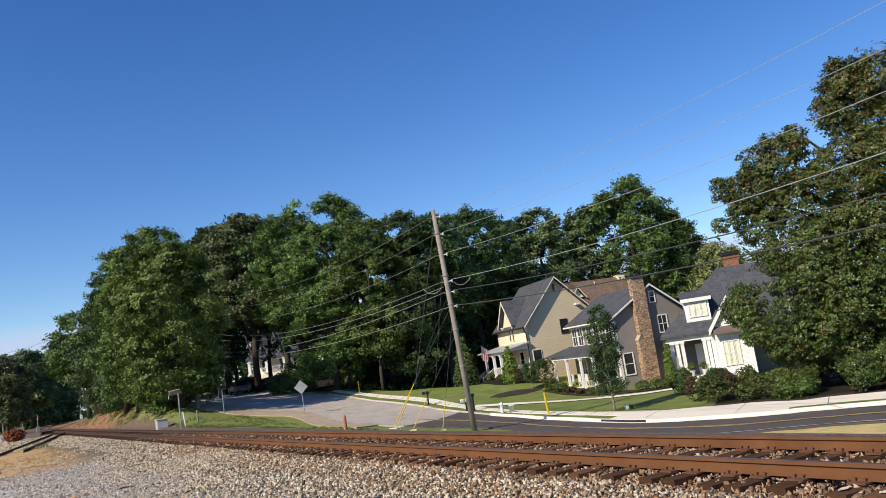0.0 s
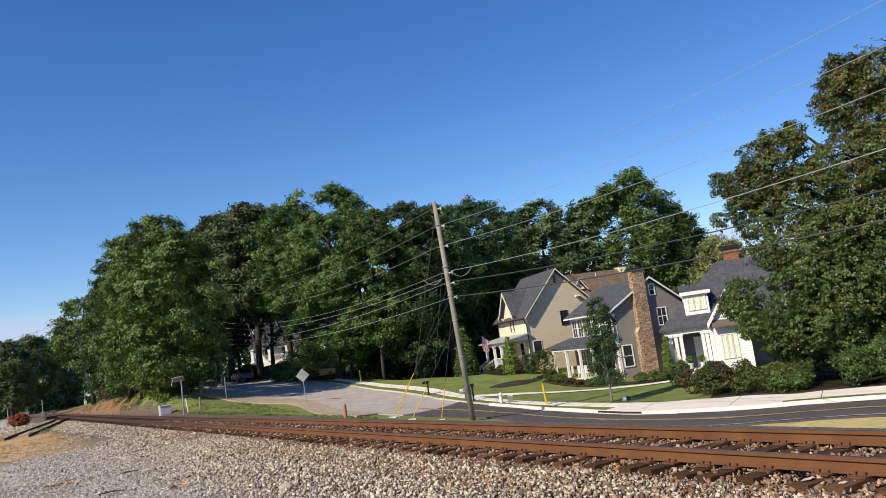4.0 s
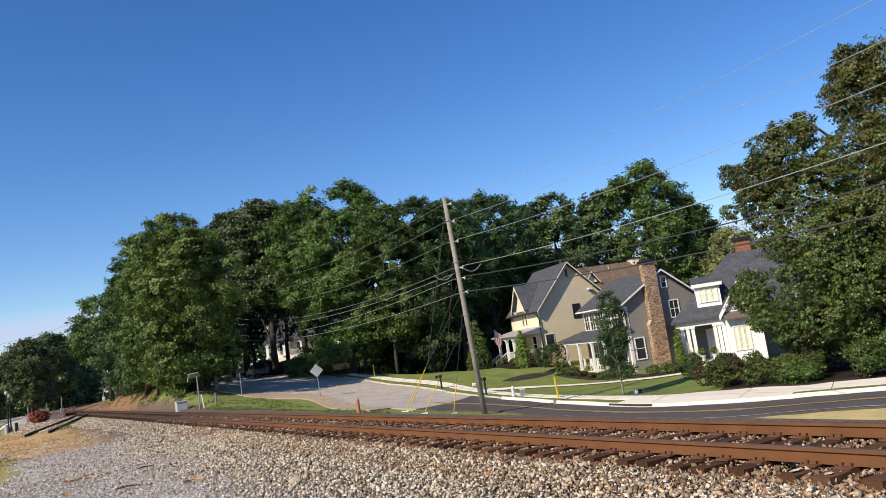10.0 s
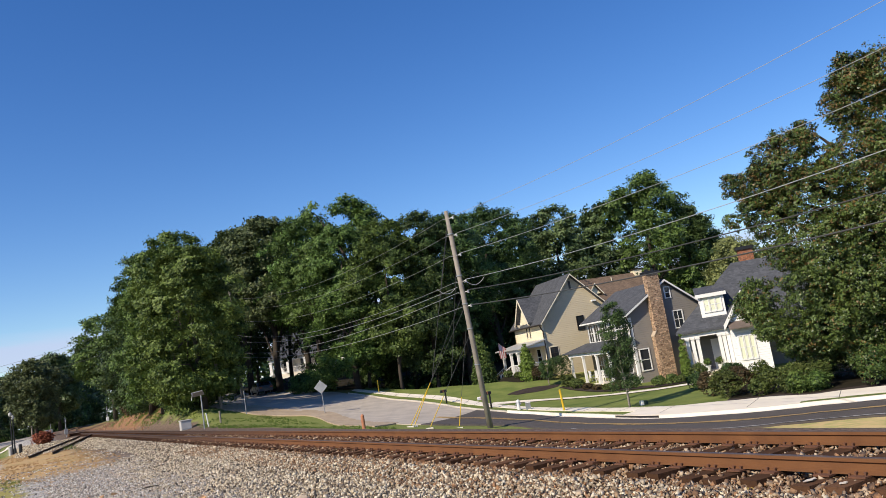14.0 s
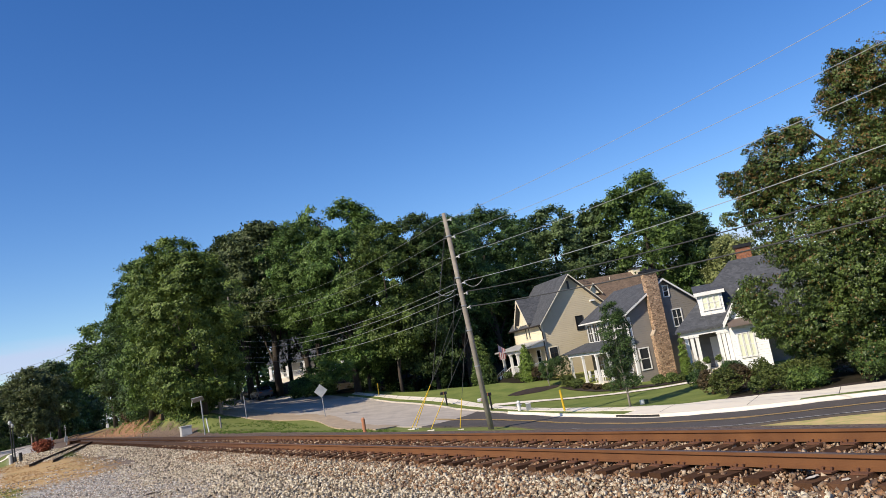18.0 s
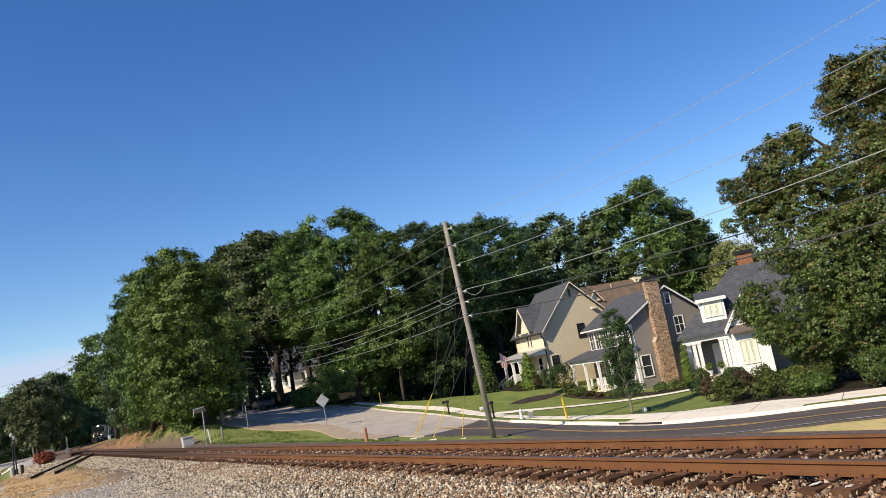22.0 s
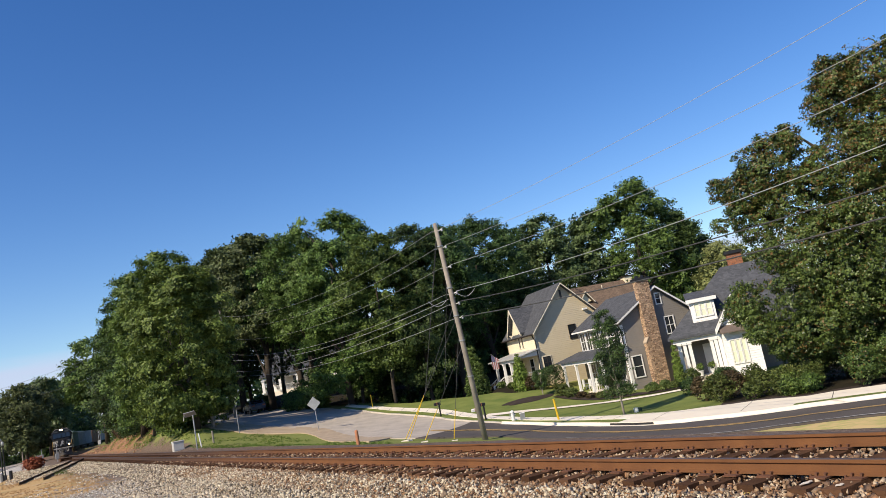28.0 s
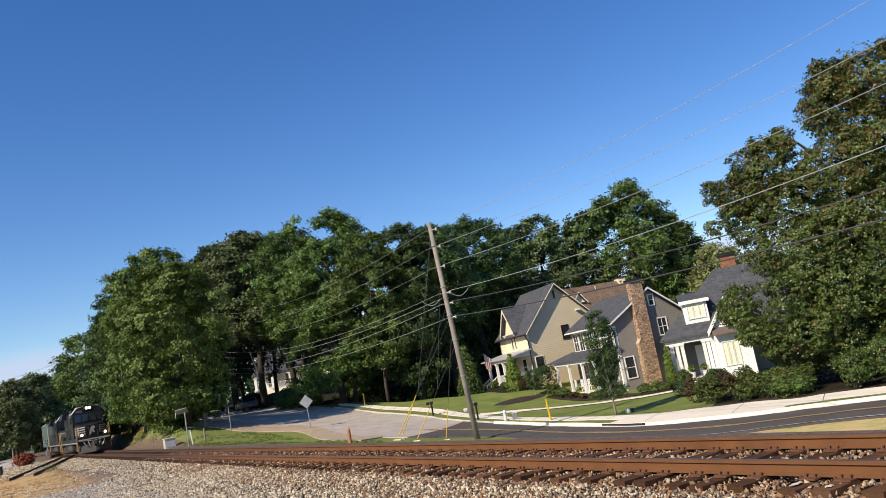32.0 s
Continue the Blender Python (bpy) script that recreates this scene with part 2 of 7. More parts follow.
def glow_material(name, colour, strength):
    m = bpy.data.materials.new(name)
    m.use_nodes = True
    p = m.node_tree.nodes["Principled BSDF"]
    p.inputs["Base Color"].default_value = (*colour, 1)
    p.inputs["Emission Color"].default_value = (*colour, 1)
    p.inputs["Emission Strength"].default_value = strength
    return m


RUST = material("rusty_rail", (0.19, 0.082, 0.03), (0.12, 0.05, 0.02), rough=0.8, scale=2.5, fine=60, bump=0.2, gloss=0.3)
RAIL_TOP = material("polished_rail_head", (0.21, 0.135, 0.09), (0.12, 0.075, 0.05), rough=0.42, metal=0.55, scale=3, fine=80, bump=0.05)


def darker_along_the_line(m):
    """The steel grows darker along the line, towards where the siding leaves."""
    n, l = m.node_tree.nodes, m.node_tree.links
    p = n["Principled BSDF"]
    at, dot, ramp, mix = n.new("ShaderNodeTexCoord"), n.new("ShaderNodeVectorMath"), n.new("ShaderNodeMapRange"), n.new("ShaderNodeMix")
    dot.operation, mix.data_type = "DOT_PRODUCT", "RGBA"
    dot.inputs[1].default_value = (-0.489, 0.872, 0)
    l.new(at.outputs["Object"], dot.inputs[0])
    l.new(dot.outputs["Value"], ramp.inputs["Value"])
    ramp.inputs["From Min"].default_value, ramp.inputs["From Max"].default_value, ramp.inputs["To Max"].default_value = 24.0, 46.0, 0.8
    l.new(ramp.outputs[0], mix.inputs[0])
    l.new(p.inputs["Base Color"].links[0].from_socket, mix.inputs[6])
    mix.inputs[7].default_value = (0.045, 0.030, 0.022, 1)
    l.new(mix.outputs[2], p.inputs["Base Color"])


darker_along_the_line(RUST)
darker_along_the_line(RAIL_TOP)
TIE = material("creosoted_tie", (0.150, 0.076, 0.040), (0.040, 0.023, 0.015), rough=0.95, scale=3, fine=45, bump=0.5, gloss=0.08, random_by="object")
PLATE = material("rusty_tie_plate", (0.17, 0.07, 0.032), (0.08, 0.035, 0.02), rough=0.85, scale=6, fine=70, bump=0.3)


def stone_material(name, colours):
    """Crushed rock: every stone takes one of several colours."""
    m = material(name, (0.3, 0.3, 0.3), rough=0.9, scale=3, fine=50, bump=0.3)
    n, l = m.node_tree.nodes, m.node_tree.links
    ramp = n.new("ShaderNodeValToRGB")
    ramp.color_ramp.interpolation = "CONSTANT"
    while len(ramp.color_ramp.elements) < len(colours):
        ramp.color_ramp.elements.new(0.5)
    for k, c in enumerate(colours):
        ramp.color_ramp.elements[k].position = k / len(colours)
        ramp.color_ramp.elements[k].color = (*c, 1)
    l.new(n.new("ShaderNodeNewGeometry").outputs["Random Per Island"], ramp.inputs[0])
    grain = n.new("ShaderNodeMix")
    grain.data_type, grain.blend_type = "RGBA", "MULTIPLY"
    grain.inputs[0].default_value = 0.6
    speck = n.new("ShaderNodeTexNoise")
    speck.inputs["Scale"].default_value = 30
    lift = n.new("ShaderNodeMapRange")
    lift.inputs["To Min"].default_value, lift.inputs["To Max"].default_value = 0.5, 1.5
    l.new(speck.outputs["Fac"], lift.inputs["Value"])
    l.new(ramp.outputs["Color"], grain.inputs[6])
    l.new(lift.outputs[0], grain.inputs[7])
    l.new(grain.outputs[2], n["Principled BSDF"].inputs["Base Color"])
    return m


STONE = stone_material("ballast_stone", [(0.497, 0.415, 0.296), (0.282, 0.233, 0.166), (0.621, 0.537, 0.400), (0.181, 0.133, 0.088), (0.395, 0.332, 0.244), (0.644, 0.559, 0.416), (0.350, 0.266, 0.172), (0.090, 0.073, 0.056), (0.520, 0.437, 0.312), (0.633, 0.554, 0.416)])
RUSTY_STONE = stone_material("rust_stained_stone", [(0.418, 0.312, 0.207), (0.242, 0.140, 0.073), (0.154, 0.091, 0.054), (0.330, 0.216, 0.124), (0.143, 0.080, 0.043), (0.231, 0.167, 0.113), (0.462, 0.361, 0.249), (0.286, 0.151, 0.073)])
GRIT = stone_material("pale_gravel", [(0.44, 0.395, 0.345), (0.59, 0.55, 0.49), (0.29, 0.255, 0.22), (0.46, 0.39, 0.31), (0.68, 0.65, 0.59), (0.35, 0.33, 0.30), (0.13, 0.115, 0.10), (0.36, 0.275, 0.195), (0.19, 0.175, 0.165)])
ASPHALT = material("fresh_asphalt", (0.096, 0.080, 0.070), (0.064, 0.055, 0.049), rough=0.9, scale=0.8, fine=120, bump=0.3)
OLD_ROAD = material("worn_grey_asphalt", (0.52, 0.455, 0.38), (0.34, 0.30, 0.25), rough=0.92, scale=0.8, fine=60, bump=0.3)
CONCRETE = material("pale_concrete", (0.84, 0.765, 0.63), (0.74, 0.665, 0.54), rough=0.88, scale=0.7, fine=60, bump=0.15)
YELLOW_LINE = material("yellow_road_paint", (0.60, 0.40, 0.14), (0.42, 0.26, 0.09), rough=0.7, scale=2, fine=60, bump=0.1)
WHITE_LINE = material("white_road_paint", (0.58, 0.56, 0.52), (0.30, 0.29, 0.27), rough=0.7, scale=2, fine=60, bump=0.1)
LAWN = material("mown_lawn", (0.225, 0.250, 0.072), (0.090, 0.135, 0.034), rough=0.95, scale=0.6, fine=14, bump=0.6, gloss=0.1)
WOOD_POLE = material("weathered_grey_pole", (0.34, 0.30, 0.25), (0.17, 0.15, 0.125), rough=0.9, scale=2, fine=40, bump=0.4)
CABLE = material("dull_cable", (0.06, 0.06, 0.06), rough=0.6, scale=2, fine=30, bump=0)
PALE_CABLE = material("bare_aluminium_wire", (0.45, 0.46, 0.47), rough=0.5, metal=0.25, scale=2, fine=30, bump=0)
# Kept darker than lit bark so the trunks look shaded.
BARK = material("grey_brown_bark", (0.075, 0.059, 0.045), (0.03, 0.024, 0.018), rough=0.95, scale=2, fine=18, bump=0.9)
STEEL = material("galvanised_steel", (0.42, 0.43, 0.43), (0.3, 0.3, 0.3), rough=0.5, metal=0.6, scale=3, fine=40, bump=0.05)
WHITE = material("white_paint", (0.80, 0.79, 0.76), (0.72, 0.71, 0.68), rough=0.55, scale=1.5, fine=25, bump=0.05)
YELLOW = material("yellow_plastic", (0.75, 0.50, 0.02), (0.6, 0.38, 0.02), rough=0.5, scale=2, fine=30, bump=0.05)
BLACK = material("black_paint", (0.016, 0.016, 0.018), (0.01, 0.01, 0.011), rough=0.4, scale=2, fine=30, bump=0.05)
ORANGE = material("faded_orange_post", (0.50, 0.20, 0.09), (0.36, 0.15, 0.08), rough=0.7, scale=3, fine=30, bump=0.1)
GLASS = glass_material("dark_window_glass")

# ---- the lie of the land ----
TRACK_FROM, HEADING, BEND_AT, BEND_R = (4.92, 8.77), 29.3, 125.0, 575.0
U = Vector((-math.sin(radians(HEADING)), math.cos(radians(HEADING)), 0))
V = Vector((-U.y, U.x, 0))  # towards the camera's side


def on_track(s, v=0.0, z=0.0):
    """A place s metres along the line and v metres to the camera's side of its centre, with the heading in degrees."""
    if s <= BEND_AT:
        p, h = Vector((*TRACK_FROM, 0)) + U * s, HEADING
    else:
        a = min((s - BEND_AT) / BEND_R, radians(75))
        c = Vector((*TRACK_FROM, 0)) + U * BEND_AT - V * BEND_R
        p = c + V * BEND_R * math.cos(a) + U * BEND_R * math.sin(a)
        h = HEADING - math.degrees(a)
        rest = (s - BEND_AT) - BEND_R * a
        p += Vector((-math.sin(radians(h)), math.cos(radians(h)), 0)) * rest
    side = Vector((-math.cos(radians(h)), -math.sin(radians(h)), 0))
    return p + side * v + Vector((0, 0, z)), h


def along(x, y):
    d = Vector((x - TRACK_FROM[0], y - TRACK_FROM[1], 0))
    s, v = d.dot(U), d.dot(V)
    if s > BEND_AT:
        c = Vector((*TRACK_FROM, 0)) + U * BEND_AT - V * BEND_R
        e = Vector((x, y, 0)) - c
        turned = math.atan2(e.dot(U), e.dot(V))
        s, v = BEND_AT + BEND_R * turned, e.length - BEND_R
        if turned > radians(75):
            q, h = on_track(BEND_AT + BEND_R * radians(75))
            e, h = Vector((x, y, 0)) - q, radians(h)
            s, v = s + e.dot(Vector((-math.sin(h), math.cos(h), 0))), e.dot(Vector((-math.cos(h), -math.sin(h), 0)))
    return s, v


HEIGHTS = [(17, 32, -2.7), (9.5, 40, -2.75), (6, 47, -2.7), (1.7, 57, -2.3), (-0.6, 62, -1.95), (-5.5, 70, -1.05),
           (-12, 81, 0.1), (-20.5, 93, 0.85), (-27, 101, 1.4), (14.5, 27.4, -2.45), (1.5, 43.5, -2.3), (-2.9, 45, -1.65),
           (-5.4, 43.7, -1.3), (-10.6, 63, -0.9), (-14.7, 66.4, -0.5), (-16.5, 62, -0.35), (-18, 55.3, -0.36), (-39, 97.5, 1.6),
           (-24.5, 71, 1.35), (-19.5, 61.5, 0.45), (4.5, 70, -1.1), (11, 63, -2.55), (16.6, 54.5, -2.6), (20, 37, -2.6),
           (-30, 130, 4.2), (60, 60, -2.0), (40, 15, -2.5), (5, 110, 2.0), (45, 100, 0.5), (-60, 130, 1.0), (-31, 84, 1.5)]
_pts = np.array(HEIGHTS)


def _tps(r):
    return np.where(r > 1e-6, r * r * np.log(np.maximum(r, 1e-6)), 0.0)


_n = len(_pts)
_k = _tps(np.linalg.norm(_pts[:, None, :2] - _pts[None, :, :2], axis=-1)) + np.eye(_n) * 3.0
_p = np.c_[np.ones(_n), _pts[:, :2]]
_w = np.linalg.solve(np.block([[_k, _p], [_p.T, np.zeros((3, 3))]]), np.r_[_pts[:, 2], 0, 0, 0])


def smooth(a, b, x):
    k = min(max((x - a) / (b - a), 0.0), 1.0)
    return k * k * (3 - 2 * k)


def far_side(x, y):
    r = np.linalg.norm(_pts[:, :2] - (x, y), axis=1)
    z = float(_tps(r) @ _w[:_n] + _w[_n] + _w[_n + 1] * x + _w[_n + 2] * y)
    d = math.hypot(x, y)
    return min(max(z, -3.2), 6.0) * (1 - smooth(130, 260, d)) + smooth(130, 260, d) * 2.0


def hollow(x, y):
    """How far the ground is cut down behind the lawn, to hide the wood floor from the camera."""
    d = y - float(np.interp(x, (-9.8, -7.1, -4.1, -0.8, 1.9, 4.5), (83.4, 79.2, 75.1, 73.1, 70.7, 69.9)))
    return 3.0 * smooth(0.3, 4.5, d) * (1 - smooth(16, 26, d)) * smooth(-11.5, -8, x) * (1 - smooth(2.6, 4.4, x))


def land(x, y):
    """The height of the ground."""
    s, v = along(x, y)
    if v >= 0:
        z = -0.24 - 0.02 * noise.noise((x * 0.6, y * 0.6, 0)) - 0.85 * smooth(9.5 - 2.2 * smooth(55, 85, s), 13.5 - 3.2 * smooth(55, 85, s), v) * smooth(20, 45, s)
        z -= 0.10 * (1 - smooth(1.0, 1.65, v)) + 0.08 * smooth(1.8, 2.8, v) * (1 - smooth(3.5, 6, v))
        return z - 1.2 * smooth(20, 60, v) * smooth(30, 80, s)
    z = far_side(x, y) - hollow(x, y)
    z = z * (1 - smooth(106, 126, s)) + min(z, 0.3) * smooth(106, 126, s)
    k = smooth(2.2, 8.5, -v) if z < 0 else smooth(2.5, 5.4, -v)
    return -0.30 * (1 - k) + z * k + (0.03 + 0.22 * smooth(0.3, 1.5, z)) * (noise.noise((x * 0.45, y * 0.45, 2)) + 0.5 * noise.noise((x * 1.6, y * 1.6, 3))) * k


def ground_sheet():
    bearings = np.r_[np.arange(-42, 42, 0.45), np.arange(42, 318, 6.0)]
    radii = [1.0]
    while radii[-1] < 4200:
        radii.append(radii[-1] * (1.028 if radii[-1] < 140 else 1.09))
    verts = [(0, 0, land(0, 0))]
    nb = len(bearings)
    for r in radii:
        for b in bearings:
            x, y = r * math.sin(radians(b)), r * math.cos(radians(b))
            verts.append((x, y, land(x, y)))
    faces = [(0, 1 + (k + 1) % nb, 1 + k) for k in range(nb)]
    for i in range(len(radii) - 1):
        a, b = 1 + i * nb, 1 + (i + 1) * nb
        faces += [(a + k, a + (k + 1) % nb, b + (k + 1) % nb, b + k) for k in range(nb)]
    ob = mesh_of("ground", verts, faces, ground_material())
    for f in ob.data.polygons:
        f.use_smooth = True
    return tagged(ob, "gravel, dry grass and green verge beside the railway", "ground", kind="structure")


def ground_material():
    m = bpy.data.materials.new("verge_and_gravel")
    m.use_nodes = True
    n, l = m.node_tree.nodes, m.node_tree.links
    p = n["Principled BSDF"]
    p.inputs["Roughness"].default_value, p.inputs["Specular IOR Level"].default_value = 0.95, 0.15
    at = n.new("ShaderNodeTexCoord").outputs["Object"]

    def value(op, a, b=None, c=None):
        node = n.new("ShaderNodeMath")
        node.operation = op
        for i, x in enumerate((a, b, c)):
            if x is None:
                continue
            if isinstance(x, (int, float)):
                node.inputs[i].default_value = x
            else:
                l.new(x, node.inputs[i])
        return node.outputs[0]

    def dot(v, offset):
        node = n.new("ShaderNodeVectorMath")
        node.operation = "DOT_PRODUCT"
        l.new(at, node.inputs[0])
        node.inputs[1].default_value = v
        return value("SUBTRACT", node.outputs["Value"], offset)

    def fuzz(scale, detail=5):
        node = n.new("ShaderNodeTexNoise")
        node.inputs["Scale"].default_value, node.inputs["Detail"].default_value = scale, detail
        l.new(at, node.inputs["Vector"])
        return node.outputs["Fac"]

    def step(x, a, b):
        node = n.new("ShaderNodeMapRange")
        node.interpolation_type = "SMOOTHSTEP"
        l.new(x, node.inputs["Value"])
        node.inputs["From Min"].default_value, node.inputs["From Max"].default_value = a, b
        return node.outputs[0]

    def mix(f, a, b):
        node = n.new("ShaderNodeMix")
        node.data_type = "RGBA"
        for i, x in ((0, f), (6, a), (7, b)):
            if isinstance(x, tuple):
                node.inputs[i].default_value = (*x, 1)
            else:
                l.new(x, node.inputs[i])
        return node.outputs[2]

    here = Vector((*TRACK_FROM, 0))
    v, s = dot(V, here.dot(V)), dot(U, here.dot(U))
    big, mid, fine = fuzz(0.12), fuzz(0.9), fuzz(9)
    cells = n.new("ShaderNodeTexVoronoi")
    cells.inputs["Scale"].default_value = 22
    l.new(at, cells.inputs["Vector"])
    tone = n.new("ShaderNodeSeparateColor")
    l.new(cells.outputs["Color"], tone.inputs[0])
    gravel = mix(tone.outputs[0], (0.17, 0.155, 0.14), (0.60, 0.565, 0.52))
    gravel = mix(step(mid, 0.55, 0.75), gravel, (0.27, 0.22, 0.165))
    grass = mix(fuzz(2.2, 6), (0.105, 0.14, 0.034), (0.27, 0.285, 0.085))
    grass = mix(step(big, 0.5, 0.68), grass, (0.22, 0.19, 0.07))
    dry = mix(fine, (0.36, 0.23, 0.10), (0.58, 0.40, 0.19))
    dry = mix(step(mid, 0.52, 0.75), dry, (0.20, 0.18, 0.07))
    wobble = value("ADD", value("MULTIPLY_ADD", mid, 4.0, v), value("MULTIPLY", s, 0.10))
    is_dry = value("MULTIPLY", step(wobble, 9.2, 10.8), step(value("MULTIPLY_ADD", mid, 10, s), 32, 37))
    is_dry = value("MULTIPLY", is_dry, step(fuzz(0.28, 8), 0.30, 0.42))
    is_dry = value("MULTIPLY", is_dry, value("SUBTRACT", 1.0, step(s, 66, 78)))
    near = mix(is_dry, gravel, dry)
    # a worn grey track through the dry grass, and a green corner in front of it
    worn = value("MULTIPLY", step(value("ABSOLUTE", value("SUBTRACT", value("MULTIPLY_ADD", mid, 1.6, v), 11.2)), 1.25, 0.8), step(value("MULTIPLY_ADD", mid, 6.0, s), 32, 35))
    near = mix(value("MULTIPLY", worn, step(s, 62, 57)), near, mix(fine, (0.36, 0.32, 0.28), (0.50, 0.46, 0.41)))
    lush = value("MULTIPLY", step(value("MULTIPLY_ADD", mid, 3.0, v), 9.5, 10.2), value("MULTIPLY", step(value("MULTIPLY_ADD", mid, 9.0, s), 37.5, 34.5), step(value("MULTIPLY_ADD", mid, 5.0, s), 20.5, 22.5)))
    near = mix(value("MULTIPLY", lush, step(fuzz(0.5, 6), 0.36, 0.5)), near, mix(mid, (0.22, 0.20, 0.055), (0.36, 0.31, 0.10)))
    near = mix(value("MULTIPLY", step(value("MULTIPLY_ADD", mid, 2.0, v), 9.4, 10.6), step(s, 55, 70)), near, mix(mid, (0.13, 0.16, 0.04), (0.23, 0.25, 0.08)))
    edge = value("MULTIPLY_ADD", mid, 2.5, v)
    brown = mix(tone.outputs[1], (0.075, 0.05, 0.036), (0.22, 0.165, 0.125))
    grass = mix(step(value("MULTIPLY_ADD", big, -14.0, s), 14, 2), grass, mix(step(fuzz(1.7, 7), 0.36, 0.62), mix(fine, (0.34, 0.31, 0.10), (0.52, 0.47, 0.19)), (0.60, 0.45, 0.21)))
    clay = mix(fine, (0.17, 0.086, 0.045), (0.36, 0.20, 0.11))
    on_bank = value("MULTIPLY", step(value("MULTIPLY_ADD", mid, 10.0, s), 82, 88), step(value("MULTIPLY_ADD", mid, -4.0, v), -13, -10))
    grass = mix(value("MULTIPLY", on_bank, step(value("MULTIPLY_ADD", fuzz(2.6), 0.5, mid), 0.62, 0.74)), grass, clay)
    brown = mix(value("MULTIPLY", step(value("MULTIPLY_ADD", mid, 10.0, s), 84, 96), step(edge, -0.9, -1.7)), brown, clay)
    far = mix(step(edge, -3.0, -2.2), grass, brown)
    # Brown reaches under the ballast, painting shade into the gaps between stones.
    out = mix(step(edge, 4.2, 7.6), far, near)
    l.new(out, p.inputs["Base Color"])
    b = n.new("ShaderNodeBump")
    b.inputs["Strength"].default_value, b.inputs["Distance"].default_value = 0.4, 0.03
    l.new(cells.outputs["Distance"], b.inputs["Height"])
    l.new(b.outputs["Normal"], p.inputs["Normal"])
    return m


ground = ground_sheet()


# ---- railway ----
RAIL_SECTION = [(-0.075, -0.17), (0.075, -0.17), (0.075, -0.155), (0.014, -0.138), (0.011, -0.06), (0.036, -0.045),
                (0.036, -0.008), (0.028, 0.0), (-0.028, 0.0), (-0.036, -0.008), (-0.036, -0.045), (-0.011, -0.06),
                (-0.014, -0.138), (-0.075, -0.155)]


def rail(name, v, s0, s1, parent, offset=None, step=4.0, z=0.0):
    bm = B()
    rings, s = [], s0
    while s <= s1 + 1e-6:
        p, h = on_track(s, v if offset is None else v + offset(s), z)
        side = Vector((-math.cos(radians(h)), -math.sin(radians(h)), 0))
        rings.append([bm.verts.new(p + side * a + Vector((0, 0, b))) for a, b in RAIL_SECTION])
        s += step
    n = len(RAIL_SECTION)
    for a, b in zip(rings, rings[1:]):
        for k in range(n):
            f = bm.faces.new((a[k], a[(k + 1) % n], b[(k + 1) % n], b[k]))
            f.material_index = 1 if k in (6, 7, 8) else 0
    bm.faces.new(rings[0])
    bm.faces.new(rings[-1][::-1])
    ob = part(name, bm, RUST, parent)
    ob.data.materials.append(RAIL_TOP)
    return ob


railway = tagged(new("railway_track"), "rusty steel rails on dark wooden ties in stone ballast", "railway track", kind="structure")
rail("rail", 0.7525, -24, 800, railway)
rail("rail", -0.7525, -24, 800, railway)


def tie_mesh():
    bm = bx(B(), -1.3, 1.3, -0.115, 0.115, -0.18, 0.0)
    bmesh.ops.subdivide_edges(bm, edges=[e for e in bm.edges if e.calc_length() > 1], cuts=4)
    rnd = random.Random(4)
    for w in bm.verts:
        w.co += Vector((rnd.uniform(-0.03, 0.03), rnd.uniform(-0.008, 0.008), rnd.uniform(-0.008, 0.008)))
    return part("tie", bm, TIE, railway)


def plate_mesh():
    bm = bx(B(), -0.18, 0.18, -0.1, 0.1, -0.004, 0.014)
    for x in (-0.095, 0.095):
        for y in (-0.055, 0.055):
            bx(bm, x - 0.009, x + 0.009, y - 0.009, y + 0.009, 0.0, 0.045)
            bx(bm, x - (0.024 if x > 0 else 0.01), x + (0.01 if x > 0 else 0.024), y - 0.013, y + 0.013, 0.036, 0.05)
    return part("tie_plate", bm, PLATE, railway)


def anchor_mesh():
    bm = bx(B(), -0.09, 0.09, -0.012, 0.012, -0.02, 0.014)
    bx(bm, 0.075, 0.1, -0.018, 0.018, -0.02, 0.045)
    return part("rail_anchor", bm, PLATE, railway)


NEAR_TIES = [0.27, 0.69, 1.40, 1.90, 2.31, 2.89, 3.32, 4.01, 4.70]


def tie_places():
    rnd = random.Random(11)
    rows, s = [], -0.25
    while s > -14:
        rows.append(s)
        s -= rnd.uniform(0.46, 0.60)
    rows += NEAR_TIES
    s = 5.2
    while len(rows) < 262:
        rows.append(s)
        s += rnd.uniform(0.46, 0.60)
    return sorted(rows)


TIES_AT = np.array(tie_places())


def off_tie(s):
    """How far a place along the line is from the nearest tie."""
    return float(np.abs(TIES_AT - s).min())


def sleepers():
    rnd = random.Random(11)
    tie, plate, anchor = tie_mesh(), plate_mesh(), anchor_mesh()
    for n, s in enumerate(TIES_AT):
        s = float(s)
        p, h = on_track(s, rnd.uniform(-0.05, 0.05), -0.187 + rnd.uniform(-0.012, 0.006))
        m = pose(*p, rnd.uniform(-0.6, 0.6), rnd.uniform(-0.4, 0.4), h + rnd.uniform(-1.6, 1.6))
        if n == 0:
            tie.matrix_basis = m
        else:
            share(tie, railway, m)
        if s < 40:
            for v in (0.7525, -0.7525):
                q, h = on_track(s, v, -0.184)
                if n == 0 and v > 0:
                    plate.matrix_basis = pose(*q, 0, 0, h)
                    anchor.matrix_basis = pose(*on_track(s + 0.14, v, -0.172)[0], 0, 0, h)
                else:
                    share(plate, railway, pose(*q, 0, 0, h))
                    if s < 16:
                        share(anchor, railway, pose(*on_track(s + 0.14, v, -0.172)[0], 0, 0, h))


sleepers()


